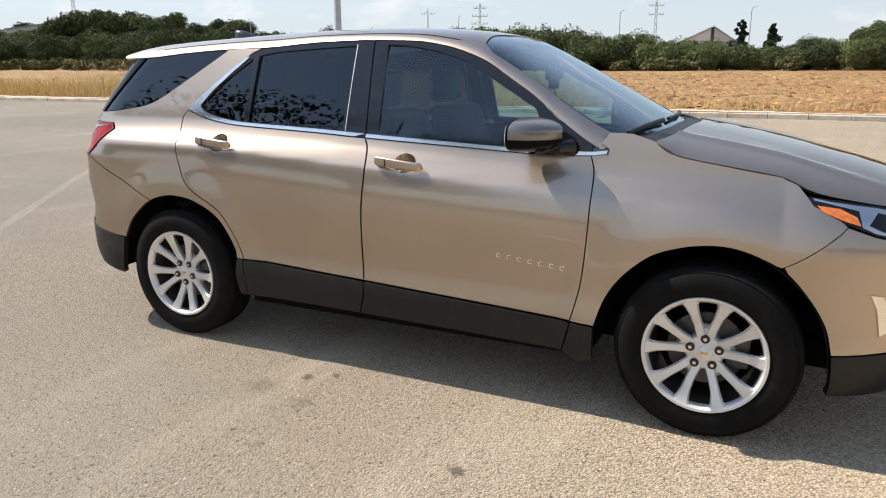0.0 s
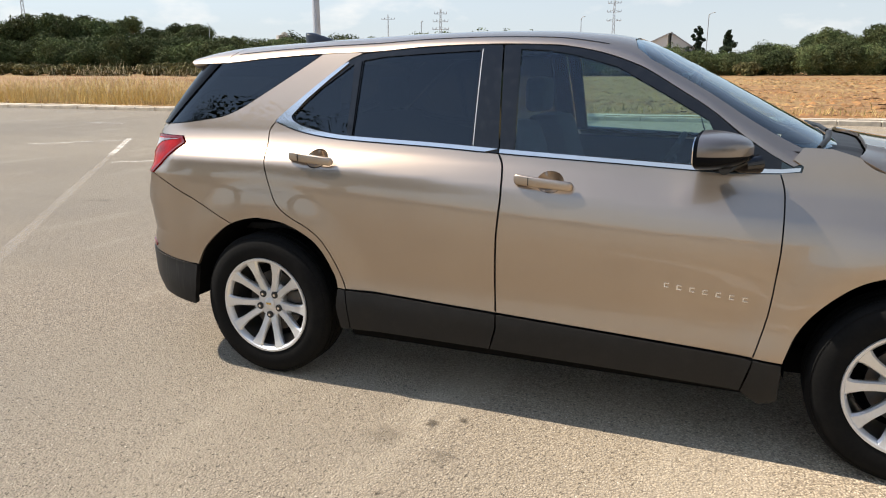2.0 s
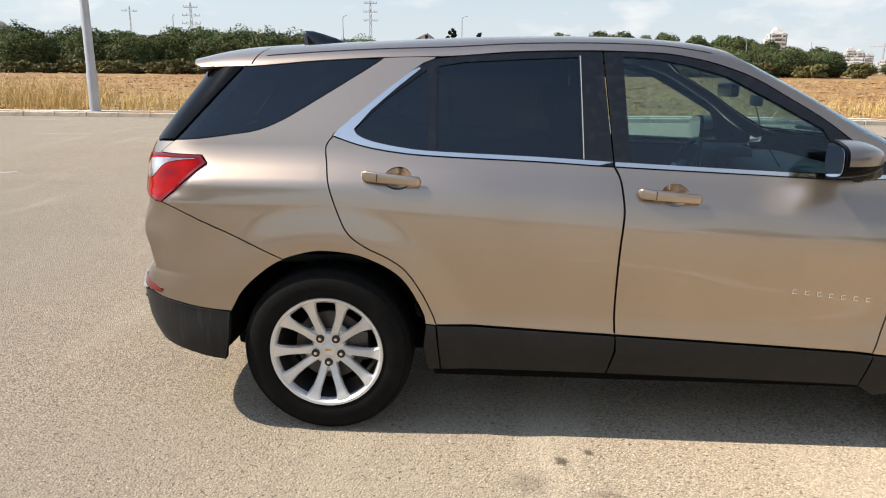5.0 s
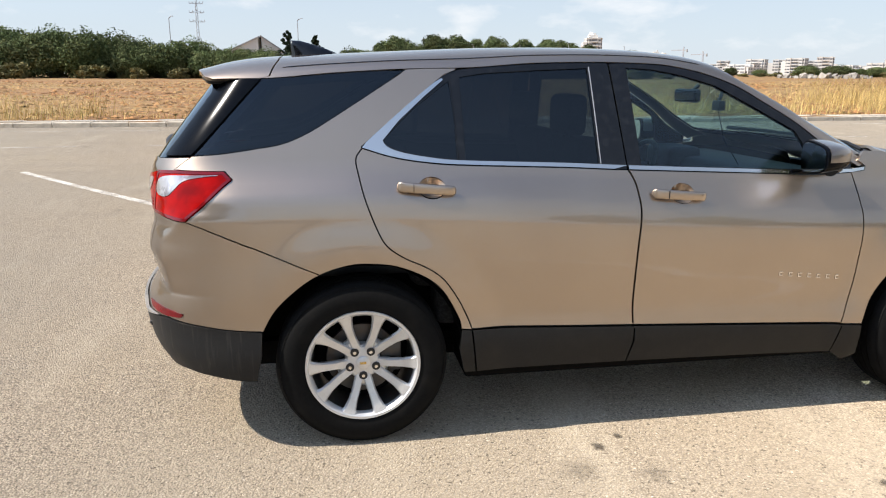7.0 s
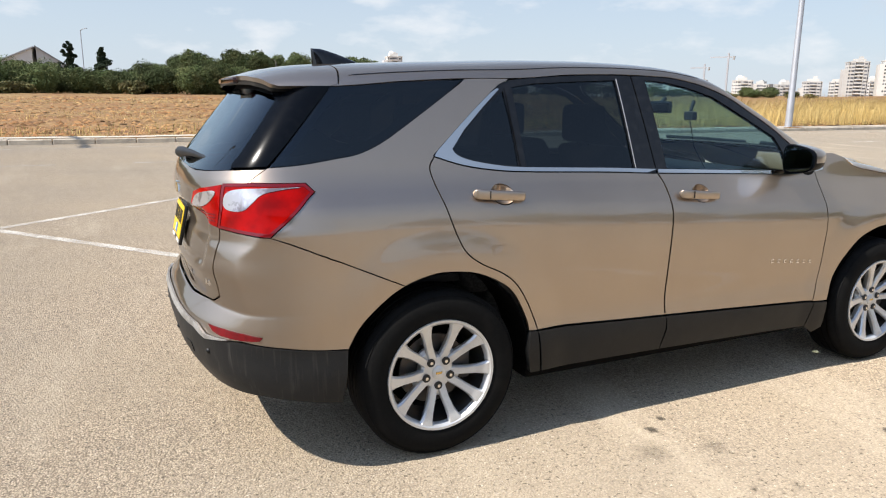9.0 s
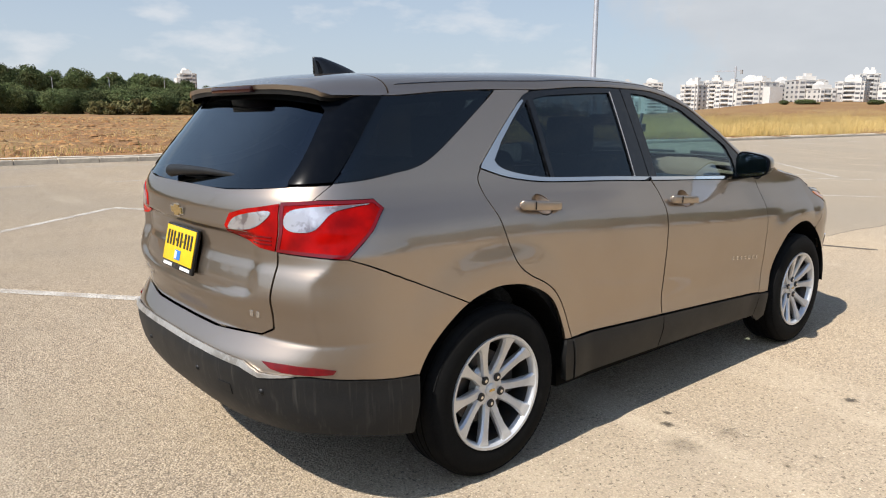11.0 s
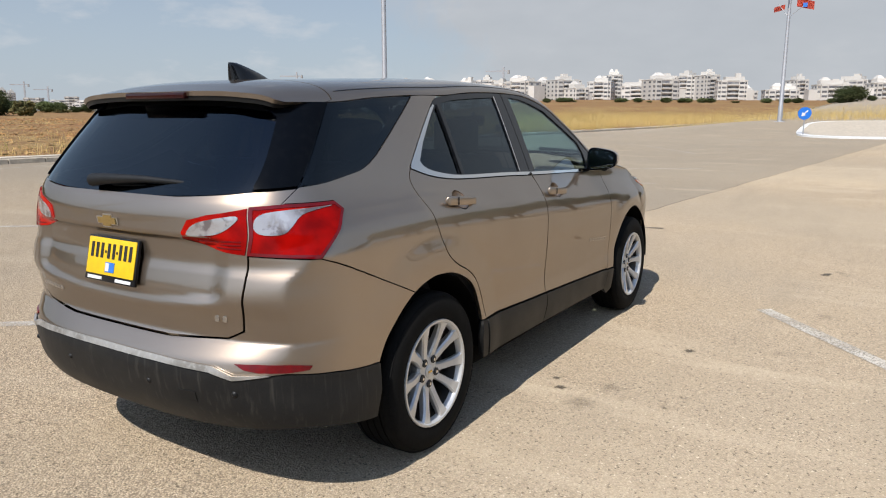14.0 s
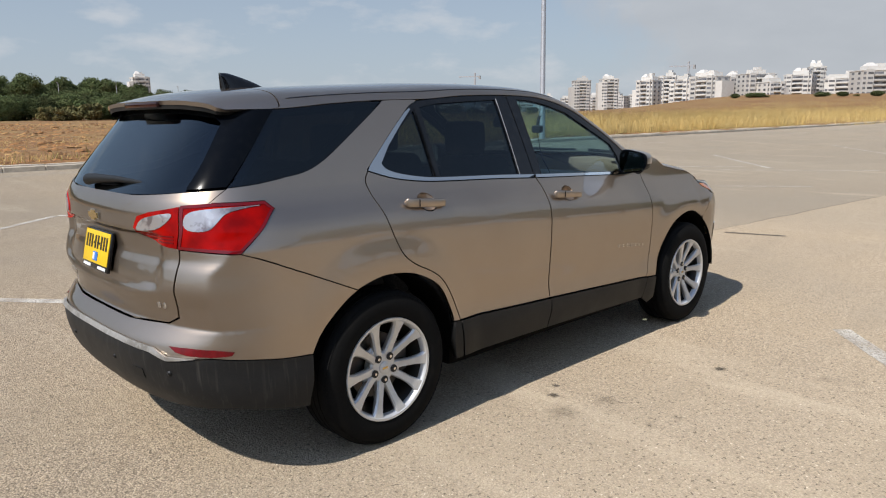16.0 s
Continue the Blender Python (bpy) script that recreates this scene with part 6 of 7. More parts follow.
def plant(name, label, cat, seed, radii, z, count, size, leaf, trunk_r=0.16):
    rnd = random.Random(seed)
    root = tagged(new(name), label, cat)
    bm = bmesh.new()
    add_tube(bm, [(0, 0, -0.6), (0.1, 0.05, z * 0.45), (0.05, 0.1, z * 0.9)], [trunk_r, trunk_r * 0.75, trunk_r * 0.4], 8)
    for k in range(6):
        a = k * 1.05 + rnd.random()
        add_tube(bm, [(0.07, 0.06, z * rnd.uniform(0.3, 0.6)), (math.cos(a) * radii[0] * 0.35, math.sin(a) * radii[1] * 0.35, z * rnd.uniform(0.8, 1.0)), (math.cos(a) * radii[0] * 0.6, math.sin(a) * radii[1] * 0.6, z * rnd.uniform(1.0, 1.3))], [trunk_r * 0.5, trunk_r * 0.3, trunk_r * 0.12], 5)
    bmesh.ops.recalc_face_normals(bm, faces=bm.faces[:])
    part("trunk", bm, BARK, root)
    bm = bmesh.new()
    leaf_cloud(bm, (0, 0, z), radii, count, size, rnd)
    part("crown", bm, leaf, root)
    return root


def put(proto, x, y, s, sz=None, rot=None, sink=0.0):
    m = pose(x, y, height(x, y) - sink, 0, 0, random.uniform(0, 360) if rot is None else rot)
    ob = copy_thing(proto, m @ Matrix.Diagonal((s, s, sz or s, 1)))
    return ob


shrubs = [plant("shrub", "dense dark green wild shrub at the field's edge", "shrub", 10 + k, (4.2, 3.2, 3.0), 2.6, 14000, 0.16, LEAF) for k in range(4)]
olive = [plant("dry_shrub", "olive-brown half-dry shrub below the hedge", "shrub", 30 + k, (2.6, 2.2, 1.5), 1.2, 900, 0.28, LEAF_DRY, 0.08) for k in range(2)]
trees = [plant("tree", "broad dark green tree on the hill", "tree", 50 + k, (3.6, 3.4, 2.6), 5.0, 6000, 0.20, LEAF, 0.22) for k in range(2)]
protos = shrubs + olive + trees
for k, p in enumerate(protos):
    p.matrix_basis = pose(-150 - 9 * k, 150, height(-150 - 9 * k, 150))
for p in protos:
    tagged(p, group="shrubs and trees beyond the field")

# the hedge beyond the field, taller towards the west
x = -235.0
while x < 62:
    s = 0.78 + 0.56 * smoothstep((-2 - x) / 55) + random.uniform(-0.1, 0.14)
    y = 128 + random.uniform(-2, 5) - 20 * smoothstep((-90 - x) / 120)
    put(random.choice(shrubs), x, y, s, s * random.uniform(0.85, 1.1) )
    if random.random() < 0.45:
        put(random.choice(olive), x + 2, y - 5, random.uniform(0.7, 1.2), random.uniform(0.8, 1.1))
    if random.random() < 0.75:
        put(random.choice(shrubs), x + 2, y + 9, s * 1.15, s * random.uniform(0.95, 1.15))
    x += 2.8 * s
scrub = random.Random(41)
for k in range(64):
    put(olive[k % 2], -215 + k * 2.7 + scrub.uniform(-1, 1), 116 - 17 * smoothstep((125 - k * 2.7) / 120) + scrub.uniform(-2, 2), scrub.uniform(0.9, 1.3), scrub.uniform(0.7, 1.0))
for k in range(90):
    a, r = random.uniform(0, 6.28), random.random() ** 0.5
    x, y = -195 + 80 * r * math.cos(a), 176 + 42 * r * math.sin(a)
    put(random.choice(shrubs + trees), x, y, random.uniform(0.9, 1.4), sink=1.6)
for k in range(34):
    a, r = random.uniform(0, 6.28), random.random() ** 0.5
    x, y = 52 + 34 * r * math.cos(a), 290 + 30 * r * math.sin(a)
    put(random.choice(trees + shrubs), x, y, random.uniform(1.0, 1.6))
for k in range(60):
    a, r = random.uniform(0, 6.28), random.random() ** 0.5
    put(random.choice(trees + shrubs), 88 + 24 * r * math.cos(a), 284 + 26 * r * math.sin(a), random.uniform(0.9, 1.4))
for az, dist, sc in ((137.0, 205, 1.5), (138.2, 212, 1.45), (139.4, 208, 1.35), (138.9, 203, 1.65), (139.9, 202, 1.75), (140.8, 204, 1.7), (141.7, 203, 1.65), (142.6, 205, 1.5), (66.2, 210, 0.95), (67.7, 215, 1.0)):
    put(random.choice(trees), dist * math.cos(radians(az)), dist * math.sin(radians(az)) - 3, sc)
for k in range(64):
    x = 60 + k * 2.4
    put(random.choice(shrubs + olive), x + random.uniform(-2, 2), 215 - k * 0.9 + random.uniform(-12, 22), random.uniform(0.6, 1.05), random.uniform(0.35, 0.7))
for k in range(26):
    az = radians(random.uniform(0.5, 24))
    put(random.choice(shrubs + olive), 300 * math.cos(az), 300 * math.sin(az), random.uniform(0.5, 0.8), 0.35)
put(shrubs[1], 300 * math.cos(radians(2.4)), 300 * math.sin(radians(2.4)), 1.7, 1.1)
# trees on the near side of the lot
near_trees = [plant("tree", "leafy green tree at the edge of the car park", "tree", 70 + k, (3.6, 3.4, 2.6), 4.6, 30000, 0.072, LEAF, 0.2) for k in range(2)]
for k, p in enumerate(near_trees):
    tagged(p, group="trees beside the car park")
    p.matrix_basis = pose(36 + 4 * k, -20 - 5 * k, 0)
for x, y, s in ((-15, -18, 2.0), (-19, -15, 1.6), (-10, -19, 1.8), (30, -9.0, 0.7), (29, -12, 0.8), (28, -14.5, 0.7), (25.5, -19, 0.8), (21.5, -22, 0.8), (17, -25, 0.9), (12, -27, 0.8), (34, -17, 0.8), (30, -23, 0.8), (24, -28, 0.9)):
    put(random.choice(near_trees), x, y, s)


def cypress(x, y, tall, wide):
    root = tagged(new("cypress"), "narrow dark cypress tree beyond the hedge", "tree", "shrubs and trees beyond the field")
    root.matrix_basis = pose(x, y, height(x, y))
    rnd = random.Random(int(x * 7) + 5)
    bm = bmesh.new()
    add_tube(bm, [(0, 0, -0.5), (0, 0, tall * 0.9)], [0.25, 0.05], 8)
    part("trunk", bm, BARK, root)
    bm = bmesh.new()
    for k in range(9):
        t = k / 8
        leaf_cloud(bm, (rnd.uniform(-0.15, 0.15), rnd.uniform(-0.15, 0.15), tall * (0.2 + 0.72 * t)), (wide * (1.45 - 1.05 * t), wide * (1.45 - 1.05 * t), tall * 0.13), 330, 0.3, rnd)
    part("crown", bm, LEAF_DARK, root)


cypress(-7.7, 172, 10.0, 2.9)
cypress(-1.3, 172, 9.6, 2.6)


def blades(name, label, spots, mat):
    """spots: (count, x0, x1, y0, y1, low, high)."""
    rnd = random.Random(len(label))
    verts, faces = [], []
    for count, x0, x1, y0, y1, low, high in spots:
        for _ in range(int(count * 1.7)):
            x, y = rnd.uniform(x0, x1), y0 - 1.9 + (y1 - y0) * rnd.random() ** 1.3
            d = 0.5 + 0.5 * noise.noise((x * 0.3, y * 0.5, 3.0)) + 0.25 * noise.noise((x * 1.3, y * 1.3, 9.0))
            if rnd.random() > d + 0.25:
                continue
            z = height(x, y) - 0.02
            h = rnd.uniform(low, high) * (0.55 + 0.6 * d)
            a = rnd.uniform(0, 3.14)
            w = rnd.uniform(0.003, 0.009)
            dx, dy = math.cos(a) * w, math.sin(a) * w
            lx, ly = rnd.gauss(0.08, 0.30) * h, rnd.gauss(0, 0.26) * h
            k = len(verts)
            verts += [(x - dx, y - dy, z), (x + dx, y + dy, z), (x + lx * 0.4 + dx * 0.8, y + ly * 0.4 + dy * 0.8, z + h * 0.6), (x + lx * 0.4 - dx * 0.8, y + ly * 0.4 - dy * 0.8, z + h * 0.6), (x + lx, y + ly, z + h)]
            faces += [(k, k + 1, k + 2, k + 3), (k + 3, k + 2, k + 4)]
            if h > 0.6:
                k = len(verts)
                verts += [(x + lx - dx * 1.6, y + ly, z + h * 0.9), (x + lx + dx * 1.6, y + ly, z + h * 0.9), (x + lx * 1.25, y + ly * 1.25, z + h * 1.08)]
                faces += [(k, k + 1, k + 2)]
    me = bpy.data.meshes.new(name)
    me.from_pydata(verts, [], faces)
    me.materials.append(mat)
    tagged(new(name, me), label, "grass", kind="stuff")


blades("dry_grass", "tall golden dry grass on the verge", ((15000, -75, -12.5, 20.3, 25.0, 0.45, 1.15), (700, -12.5, -7, 20.3, 24.0, 0.25, 0.9), (1300, -9, 12, 20.3, 23.0, 0.06, 0.35), (9000, -60, 60, 31, 42, 0.06, 0.22), (5000, -60, 60, 62, 84, 0.08, 0.25), (1500, 12, 24, 20.4, 26.0, 0.15, 0.7), (15000, 22, 60, 20.6, 31.0, 0.6, 1.4), (14000, 60, 120, 20.6, 50.0, 0.7, 1.6), (9000, 62, 110, -20, 20, 0.6, 1.3), (9000, 80, 210, 0, 75, 0.5, 1.2)), STRAW)
blades("feather_grass", "pale tall feathery seed heads above the dry grass", ((330, -28, -16.5, 21.3, 24.5, 1.1, 1.9), (260, -60, -28, 21.3, 24.5, 0.9, 1.5)), PLUME)
blades("green_weeds", "sparse olive green weeds in the verge", ((2500, -60, 60, 20.3, 24, 0.1, 0.5), (2500, -40, 60, 60, 75, 0.1, 0.3)), GREEN_GRASS)

# clods and stubble on the ploughed land
rnd = random.Random(4)
verts, faces = [], []
for _ in range(16000):
    y = KERB_Y + 1.0 + 72 * rnd.random() ** 1.8
    x = rnd.uniform(-35 - y * 0.8, 40 + y * 0.5)
    s = rnd.uniform(0.03, 0.13) * (1 + y / 60)
    z = soil(x, y)
    k = len(verts)
    verts += [(x + s * rnd.uniform(0.7, 1.4) * math.cos(a), y + s * rnd.uniform(0.7, 1.4) * math.sin(a), z + s * rnd.uniform(-0.2, 0.15)) for a in (0.3, 1.6, 2.9, 4.1, 5.3)]
    verts.append((x, y, z + s * rnd.uniform(0.25, 0.6)))
    faces += [(k + i, k + (i + 1) % 5, k + 5) for i in range(5)]
me = bpy.data.meshes.new("soil_clods")
me.from_pydata(verts, [], faces)
CLOD = material("dry_soil_clods", (0.245, 0.118, 0.042), 0.95, island=0.45, vary=((0.12, (0.31, 0.195, 0.08), 0.45, 0.62),))
me.materials.append(CLOD)
tagged(new("soil_clods", me), "dry clods and stubble on ploughed soil", "soil", kind="stuff")


# ---- poles, signs and pylons ----
def street_lamp(x, y, tall, r0, r1, arm=1.6, heading=-90, flags=False, lab="grey tapered steel street lamp pole"):
    root = tagged(new("street_lamp"), lab, "street lamp", "street lamps along the roads")
    root.matrix_basis = pose(x, y, height(x, y), 0, 0, 0)
    bm = bmesh.new()
    add_tube(bm, [(0, 0, -0.3), (0, 0, 1.2), (0, 0, 1.25), (0, 0, tall)], [r0, r0 * 0.95, r0 * 0.85, r1], 14)
    bmesh.ops.recalc_face_normals(bm, faces=bm.faces[:])
    smooth(part("pole", bm, GALVANISED, root), 50)
    box_part("base_plate", (-r0 * 1.8, -r0 * 1.8, -0.3), (r0 * 1.8, r0 * 1.8, 0.03), GALVANISED, root, 0.01)
    a = radians(heading)
    tip = (arm * math.cos(a), arm * math.sin(a), tall + 0.25)
    tube_part("arm", [(0, 0, tall - 0.05), (tip[0] * 0.4, tip[1] * 0.4, tall + 0.18), tip], [r1, r1 * 0.8, r1 * 0.7], GALVANISED, root, 8)
    bm = bmesh.new()
    add_box(bm, (-0.05, -0.12, -0.05), (0.6, 0.12, 0.05), 0.04)
    bm.transform(pose(*tip, 0, 0, heading))
    smooth(part("lamp_head", bm, GALVANISED, root))
    return root


street_lamp(-11.4, 17.98, 11, 0.16, 0.09, 1.8)
street_lamp(25.3, 18.3, 11, 0.15, 0.09, 1.8)
flag_pole = street_lamp(59.6, 5.3, 11, 0.19, 0.10, 1.8, 180, lab="grey steel lamp pole carrying two faded red flags")
for dy, sc in ((-1, 1.0), (1, 0.62)):
    tube_part("flag_staff", [(0, 0, 7.9), (0, dy * 1.3 * sc, 8.9)], 0.025, GALVANISED, flag_pole, 6)
    bm = bmesh.new()
    rows = []
    for i in range(9):
        t = i / 8
        rows.append([bm.verts.new((0.10 * math.sin(t * 5 + q), dy * (0.5 + 1.35 * t * 0.9) * sc, 8.25 + (0.5 - 0.1) * sc - t * 0.35 * sc + (0.62 * sc) * q)) for q in (0.0, 0.5, 1.0)])
    for r0, r1 in zip(rows, rows[1:]):
        for j in range(2):
            bm.faces.new((r0[j], r0[j + 1], r1[j + 1], r1[j]))
    bmesh.ops.solidify(bm, geom=bm.faces[:], thickness=0.01)
    smooth(part("flag", bm, FLAG_RED, flag_pole, "faded red flag"))
box_part("flag_mark", (-0.16, -1.25, 8.55), (-0.12, -0.95, 8.85), BLUE_PAINT, flag_pole)
for x, y in ((-115, 137), (-60.3, 137), (-27, 137), (-4.2, 138)):
    street_lamp(x, y, 10.5, 0.12, 0.07, 1.5, -60)
for x, y in ((70, 250), (52, 245), (88, 250), (105, 240)):
    street_lamp(x, y, 9, 0.14, 0.08, 1.5, -120)

island = tagged(new("traffic_island"), "white-edged raised traffic island", "traffic island", kind="structure")
bm = bmesh.new()
ring = []
for k in range(40):
    a = 2 * math.pi * k / 40
    ring.append((53.5 + 6.0 * math.copysign(abs(math.cos(a)) ** 0.5, math.cos(a)), -3.6 + 6.8 * math.copysign(abs(math.sin(a)) ** 0.5, math.sin(a))))
def island_ring(bm, k, dz):
    return [bm.verts.new((53.5 + (x - 53.5) * k, -3.6 + (y + 3.6) * k, height(53.5 + (x - 53.5) * k, -3.6 + (y + 3.6) * k) + dz)) for x, y in ring]


def bridge(bm, rings):
    for r0, r1 in zip(rings, rings[1:]):
        for k in range(40):
            bm.faces.new((r0[k], r0[(k + 1) % 40], r1[(k + 1) % 40], r1[k]))
    bmesh.ops.recalc_face_normals(bm, faces=bm.faces[:])


bridge(bm, [island_ring(bm, 1.0, -0.1), island_ring(bm, 1.0, 0.12), island_ring(bm, 0.95, 0.14), island_ring(bm, 0.945, 0.0)])
part("island_kerb", bm, WHITE_PAINT, island)
bm = bmesh.new()
bridge(bm, [island_ring(bm, k, 0.12) for k in (0.95, 0.75, 0.5, 0.25, 0.02)])
part("island_top", bm, KERB, island, "pale dusty paving")

sign = tagged(new("traffic_sign"), "round blue traffic sign with a white arrow", "traffic sign")
sign.matrix_basis = pose(49.2, 2.55, height(49.2, 2.55) + 0.13, 0, 0, -3)
tube_part("post", [(0, 0, -0.1), (0, 0, 1.45)], 0.035, GALVANISED, sign, 10)
bm = bmesh.new()
add_tube(bm, [(-0.03, 0, 1.33), (-0.055, 0, 1.33)], [0.40, 0.40], 36)
bmesh.ops.recalc_face_normals(bm, faces=bm.faces[:])
part("sign_disc", bm, SIGN_BLUE, sign)
bm = bmesh.new()
pts = [(-0.035, 0.26), (0.035, 0.26), (0.035, -0.03), (0.14, -0.03), (0.0, -0.27), (-0.14, -0.03), (-0.035, -0.03)]
lo = [bm.verts.new((-0.062, p[0], p[1])) for p in pts]
hi = [bm.verts.new((-0.050, p[0], p[1])) for p in pts]
bm.faces.new(lo)
bm.faces.new(list(reversed(hi)))
for k in range(7):
    bm.faces.new((lo[k], lo[(k + 1) % 7], hi[(k + 1) % 7], hi[k]))
bm.transform(pose(0, 0, 1.33, 45, 0, 0))
bmesh.ops.recalc_face_normals(bm, faces=bm.faces[:])
part("arrow", bm, WHITE_PAINT, sign, "white arrow")


def pylon(x, y, tall, arms, width=1.6, lab="grey steel lattice power pylon"):
    root = tagged(new("power_pylon"), lab, "pylon", "power line")
    root.matrix_basis = pose(x, y, height(x, y) - 0.2, 0, 0, math.degrees(math.atan2(y, x)) - 90)
    bm = bmesh.new()
    n = 12
    at = lambda t: width * (1 - 0.72 * t) / 2
    for k in range(n):
        t0, t1 = k / n, (k + 1) / n
        for sx, sy in ((1, 1), (1, -1), (-1, 1), (-1, -1)):
            add_tube(bm, [(sx * at(t0), sy * at(t0), tall * t0), (sx * at(t1), sy * at(t1), tall * t1)], 0.09, 4, False)
        for sy in (1, -1):
            add_tube(bm, [(-at(t0), sy * at(t0), tall * t0), (at(t1), sy * at(t1), tall * t1)], 0.05, 4, False)
            add_tube(bm, [(at(t0), sy * at(t0), tall * t0), (-at(t1), sy * at(t1), tall * t1)], 0.05, 4, False)
    part("tower", bm, GALVANISED, root)
    for z, w in arms:
        bm = bmesh.new()
        add_tube(bm, [(-w, 0, z), (w, 0, z)], 0.11, 4)
        add_tube(bm, [(-w, 0, z), (0, 0, z + w * 0.3)], 0.06, 4)
        add_tube(bm, [(w, 0, z), (0, 0, z + w * 0.3)], 0.06, 4)
        for e in (-w, -w * 0.55, w * 0.55, w):
            add_tube(bm, [(e, 0, z), (e, 0, z + 0.9)], [0.14, 0.10], 5)
        part("cross_arm", bm, GALVANISED, root)


pylon(-112.4, 273.8, 25, ((17, 3.2), (20, 3.0), (23, 2.4)))
pylon(-174, 350, 30, ((27.5, 3.4),), 1.0)
pylon(-48.9, 308.8, 31, ((20.5, 2.8), (24, 2.8), (27.5, 2.6)))
pylon(-205, 160, 17, (), 1.5, "slim grey lattice radio mast")


# ---- buildings ----
def apartment(az, dist, w, d, floors, turn, base_z=None, floor_h=3.1, penthouse=True, lab="white rendered apartment block with balconies"):
    a = radians(az)
    x, y = dist * math.cos(a), dist * math.sin(a)
    z = height(x, y) if base_z is None else base_z
    root = tagged(new("apartment_building"), lab, "building", "apartment blocks of the town")
    root.matrix_basis = pose(x, y, z, 0, 0, az + turn)
    rnd = random.Random(int(az * 31 + dist))
    tall = floors * floor_h
    bm = bmesh.new()
    add_box(bm, (-d / 2, -w / 2, -6), (d / 2, w / 2, tall))
    for s in (-1, 1):
        add_box(bm, (-d / 2 - 1.2, s * w * 0.30 - w * 0.10, -6), (-d / 2 + 1, s * w * 0.30 + w * 0.10, tall + 0.9))
    part("wall", bm, FACADE, root)
    bm = bmesh.new()
    add_box(bm, (-d / 2 - 0.3, -w / 2 - 0.3, tall), (d / 2 + 0.3, w / 2 + 0.3, tall + 0.5))
    if penthouse:
        p, q = rnd.uniform(-0.42, -0.15), rnd.uniform(0.15, 0.42)
        add_box(bm, (-d * 0.3, w * p, tall + 0.5), (d * 0.3, w * q, tall + 3.2))
        add_box(bm, (-d * 0.15, w * (p + 0.1), tall + 3.2), (d * 0.15, w * (p + 0.28), tall + rnd.uniform(4.2, 6.0)))
        if rnd.random() < 0.5:
            # a hipped top over the stair core
            vs = add_box(bm, (-d * 0.28, w * (q - 0.3), tall + 3.2), (d * 0.28, w * (q - 0.02), tall + 5.4))
            for v in vs:
                if v.co.z > tall + 5:
                    v.co.x *= 0.35
                    v.co.y = w * (q - 0.16) + (v.co.y - w * (q - 0.16)) * 0.4
    side = rnd.choice((-1, 1))
    add_box(bm, (-d * 0.5, side * w / 2 if side > 0 else -w * 0.72, -6), (d * 0.35, w * 0.72 if side > 0 else -w / 2, tall - rnd.choice((1, 2)) * floor_h))
    part("roof", bm, FACADE, root)
    bw, bb = bmesh.new(), bmesh.new()
    for f in range(floors):
        z0 = f * floor_h
        for c, wd in ((-0.42, 0.05), (-0.16, 0.07), (-0.03, 0.08), (0.12, 0.07), (0.43, 0.05)):
            if rnd.random() < 0.9:
                add_box(bw, (-d / 2 - 0.06, (c - wd) * w, z0 + 0.8), (-d / 2 + 0.3, (c + wd) * w, z0 + 2.4))
        for c in (-0.30, 0.30):
            add_box(bw, (-d / 2 - 1.26, (c - 0.075) * w, z0 + 0.9), (-d / 2 - 1.0, (c + 0.075) * w, z0 + 2.3))
        for s in (-1, 1):
            for c in (-0.25, 0.2):
                add_box(bw, ((c - 0.09) * d, s * w / 2 - 0.2, z0 + 0.9), ((c + 0.09) * d, s * w / 2 + 0.06, z0 + 2.3))
        if f:
            add_box(bb, (-d / 2 - 1.5, -0.20 * w, z0 - 0.1), (-d / 2, 0.18 * w, z0 + 0.95))
    tagged(part("glazing", bw, FACADE_WINDOW, root), kind="stuff")
    tagged(part("balcony_front", bb, FACADE, root), kind="stuff")


rnd = random.Random(21)
az = 0.8
while az < 30.5:
    fl = rnd.choice((3, 4, 4, 5, 5, 6, 7))
    w = rnd.uniform(11, 24)
    apartment(az, rnd.uniform(520, 640), w, rnd.uniform(11, 16), fl, rnd.uniform(-40, 40))
    az += math.degrees(w / 560) * rnd.uniform(0.62, 0.98)
az = 30.8
while az < 43:
    w = rnd.uniform(16, 24)
    apartment(az, rnd.uniform(780, 860), w, 14, rnd.choice((3, 4, 5, 5)), rnd.uniform(-25, 25))
    az += math.degrees(w / 820) * rnd.uniform(1.0, 1.5)
for az_t in (33.2, 35.3):
    apartment(az_t, 760, 17, 15, 10, 12, penthouse=True, lab="tall white apartment tower")
for az_t, dist, w, fl in ((68.9, 640, 13, 10), (64.3, 1150, 11, 11), (63.7, 1150, 10, 10), (63.15, 1150, 10, 9), (124.4, 820, 15, 13), (122.3, 840, 15, 11)):
    apartment(az_t, dist, w, 14, fl, 10, lab="tall pale apartment tower in the distance")
for k in range(40):
    apartment(rnd.uniform(45, 66), rnd.uniform(820, 1000), rnd.uniform(12, 30), 14, rnd.choice((3, 4, 5, 6)), rnd.uniform(-30, 30), penthouse=False, lab="small pale distant town building")


def crane(az, dist, tall, jib):
    a = radians(az)
    root = tagged(new("tower_crane"), "thin tower crane over the town", "crane", "cranes over the town")
    x, y = dist * math.cos(a), dist * math.sin(a)
    root.matrix_basis = pose(x, y, height(x, y), 0, 0, az + 75)
    box_part("mast", (-0.7, -0.7, -5), (0.7, 0.7, tall + 4), GALVANISED, root)
    box_part("jib", (-jib * 0.35, -0.5, tall), (jib, 0.5, tall + 1.0), GALVANISED, root)
    box_part("counterweight", (-jib * 0.35, -0.9, tall - 2), (-jib * 0.25, 0.9, tall + 1.2), ROOF_GREY, root)


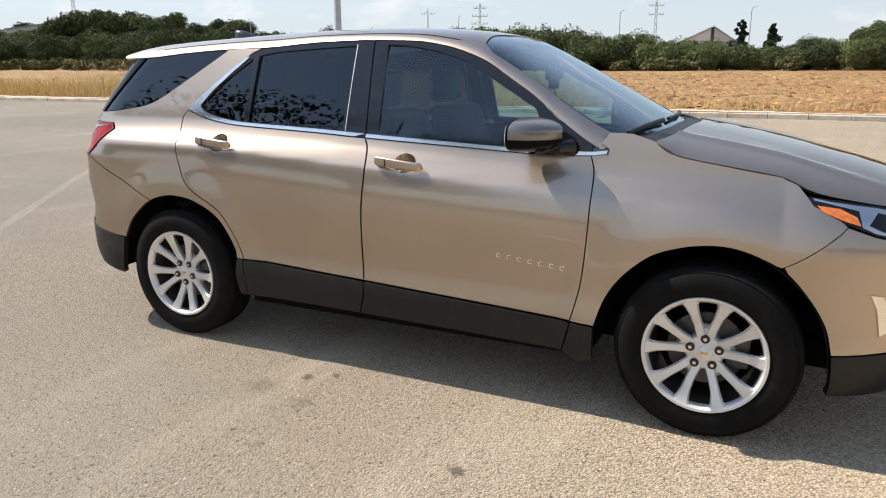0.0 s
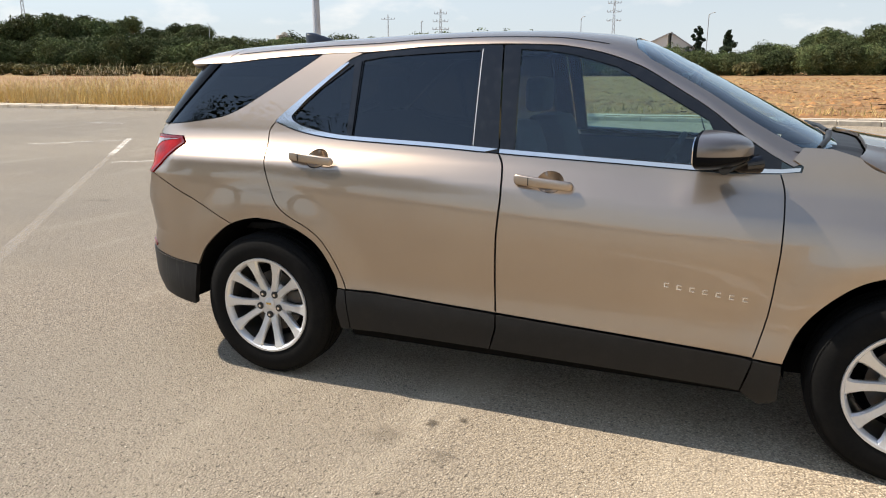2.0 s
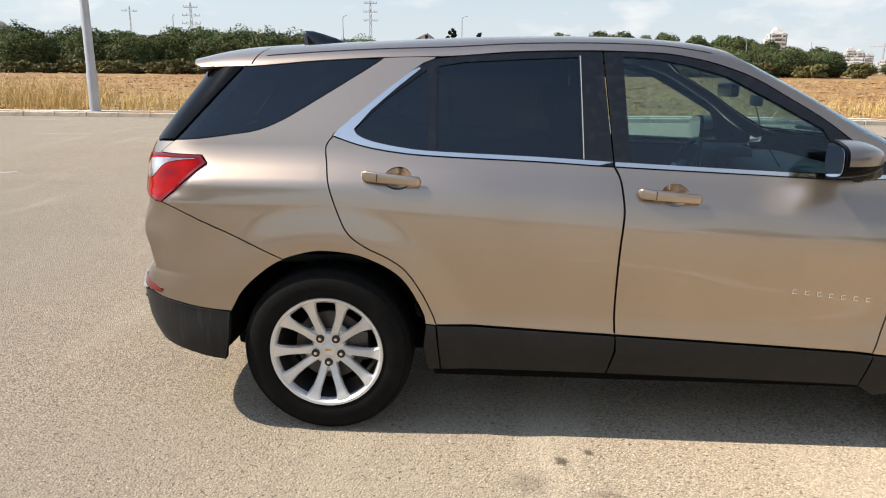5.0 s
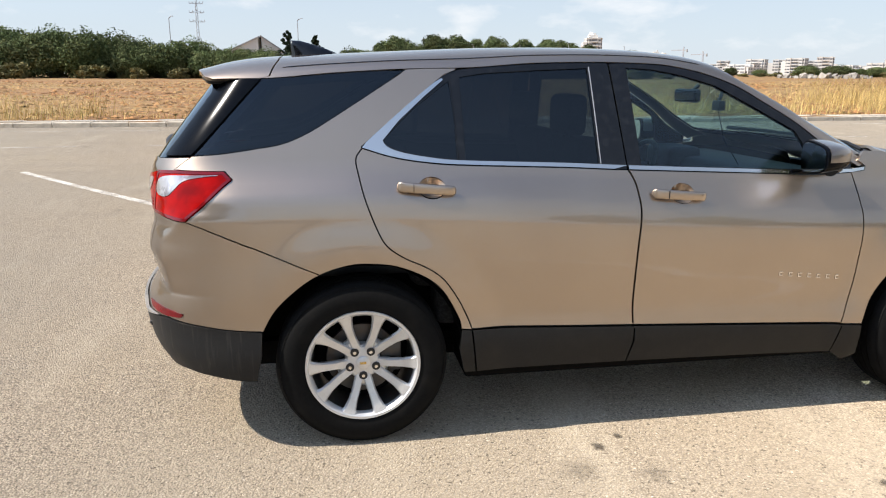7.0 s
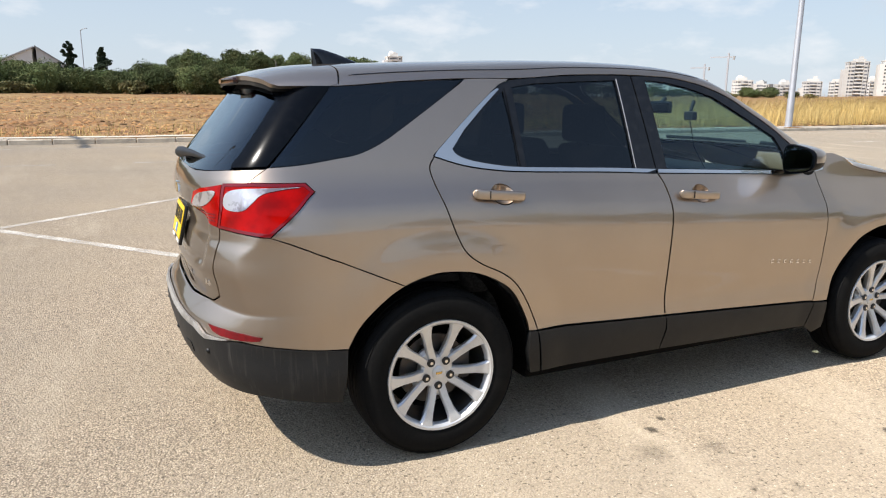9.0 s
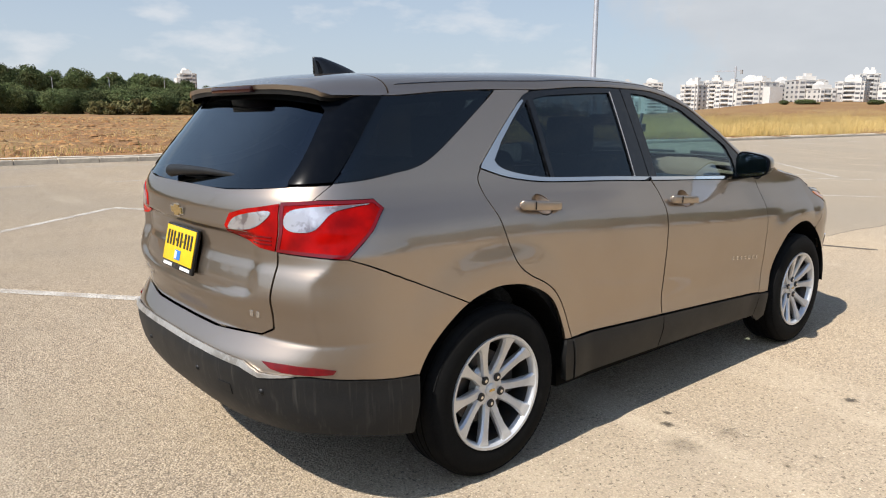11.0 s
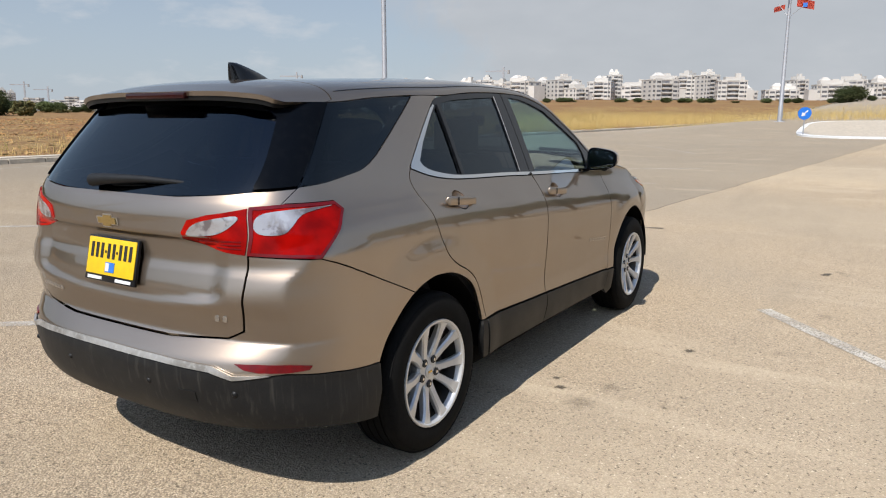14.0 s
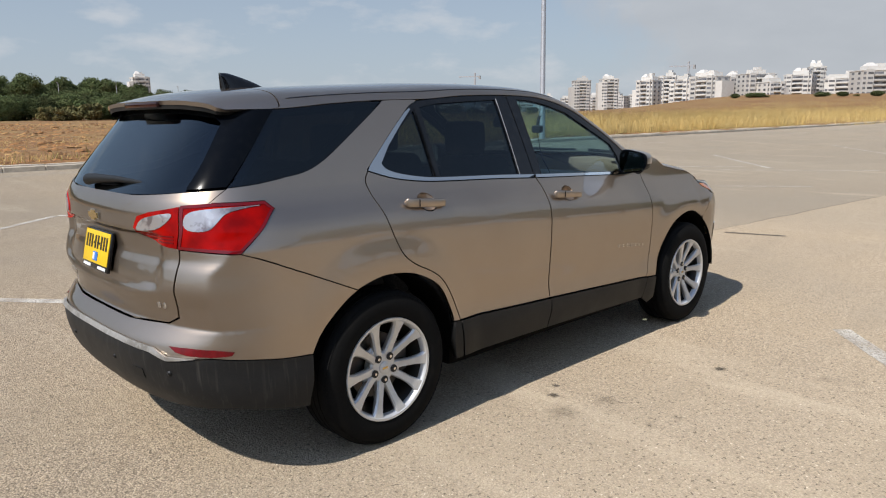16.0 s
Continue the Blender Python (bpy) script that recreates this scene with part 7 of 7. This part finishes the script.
crane(43.6, 700, 34, 16)
crane(45.2, 760, 27, 14)
crane(27.4, 640, 30, 16)
crane(62.3, 900, 30, 14)
crane(60.9, 900, 25, 14)


def villa(x, y, w, d, tall, lean, turn, lab):
    root = tagged(new("house"), lab, "house", "houses beyond the hedge")
    root.matrix_basis = pose(x, y, height(x, y), 0, 0, turn)
    bm = bmesh.new()
    vs = add_box(bm, (-w / 2, -d / 2, -3), (w / 2, d / 2, tall))
    for v in vs:
        if v.co.z > 0:
            v.co.z += lean * v.co.x / w
    part("wall", bm, FACADE, root)
    bm = bmesh.new()
    vs = add_box(bm, (-w / 2 - 0.3, -d / 2 - 0.3, tall), (w / 2 + 0.3, d / 2 + 0.3, tall + 0.35))
    for v in vs:
        v.co.z += lean * v.co.x / w
    part("roof", bm, ROOF_GREY, root)
    for c in (-0.25, 0.2):
        box_part("window", (c * w - 0.8, -d / 2 - 0.06, tall * 0.55), (c * w + 0.8, -d / 2 + 0.2, tall * 0.75), FACADE_WINDOW, root)


villa(-20, 196, 9, 8, 7.4, 4.0, -6, "white villa with a slanted roof")
villa(-12.2, 194, 6, 7, 7.6, -4.0, 4, "white villa wing with a slanted roof")
villa(-13, 186, 5, 4, 3.4, 0.3, 0, "small white shed by the villa")
villa(-190, 135, 12, 8, 7.5, 1.6, 30, "white house among trees on the hill")
villa(-105, 190, 9, 8, 6.2, 0.4, 20, "low white house behind the hedge")
bm = bmesh.new()
rnd = random.Random(8)
for _ in range(150):
    x, y = 118 + rnd.gauss(0, 4.5), 152 + rnd.gauss(0, 3)
    s = rnd.uniform(0.2, 0.8)
    vs = add_box(bm, (-s, -s * 0.6, 0), (s, s * 0.6, s * rnd.uniform(0.8, 1.8)))
    m = pose(x, y, height(x, y) - 0.2, rnd.uniform(-35, 35), rnd.uniform(-35, 35), rnd.uniform(0, 180))
    for v in vs:
        v.co = m @ v.co
tagged(part("rubble_heap", bm, RUBBLE, None), "grey heap of rubble at the field's far edge", "rubble", kind="stuff")
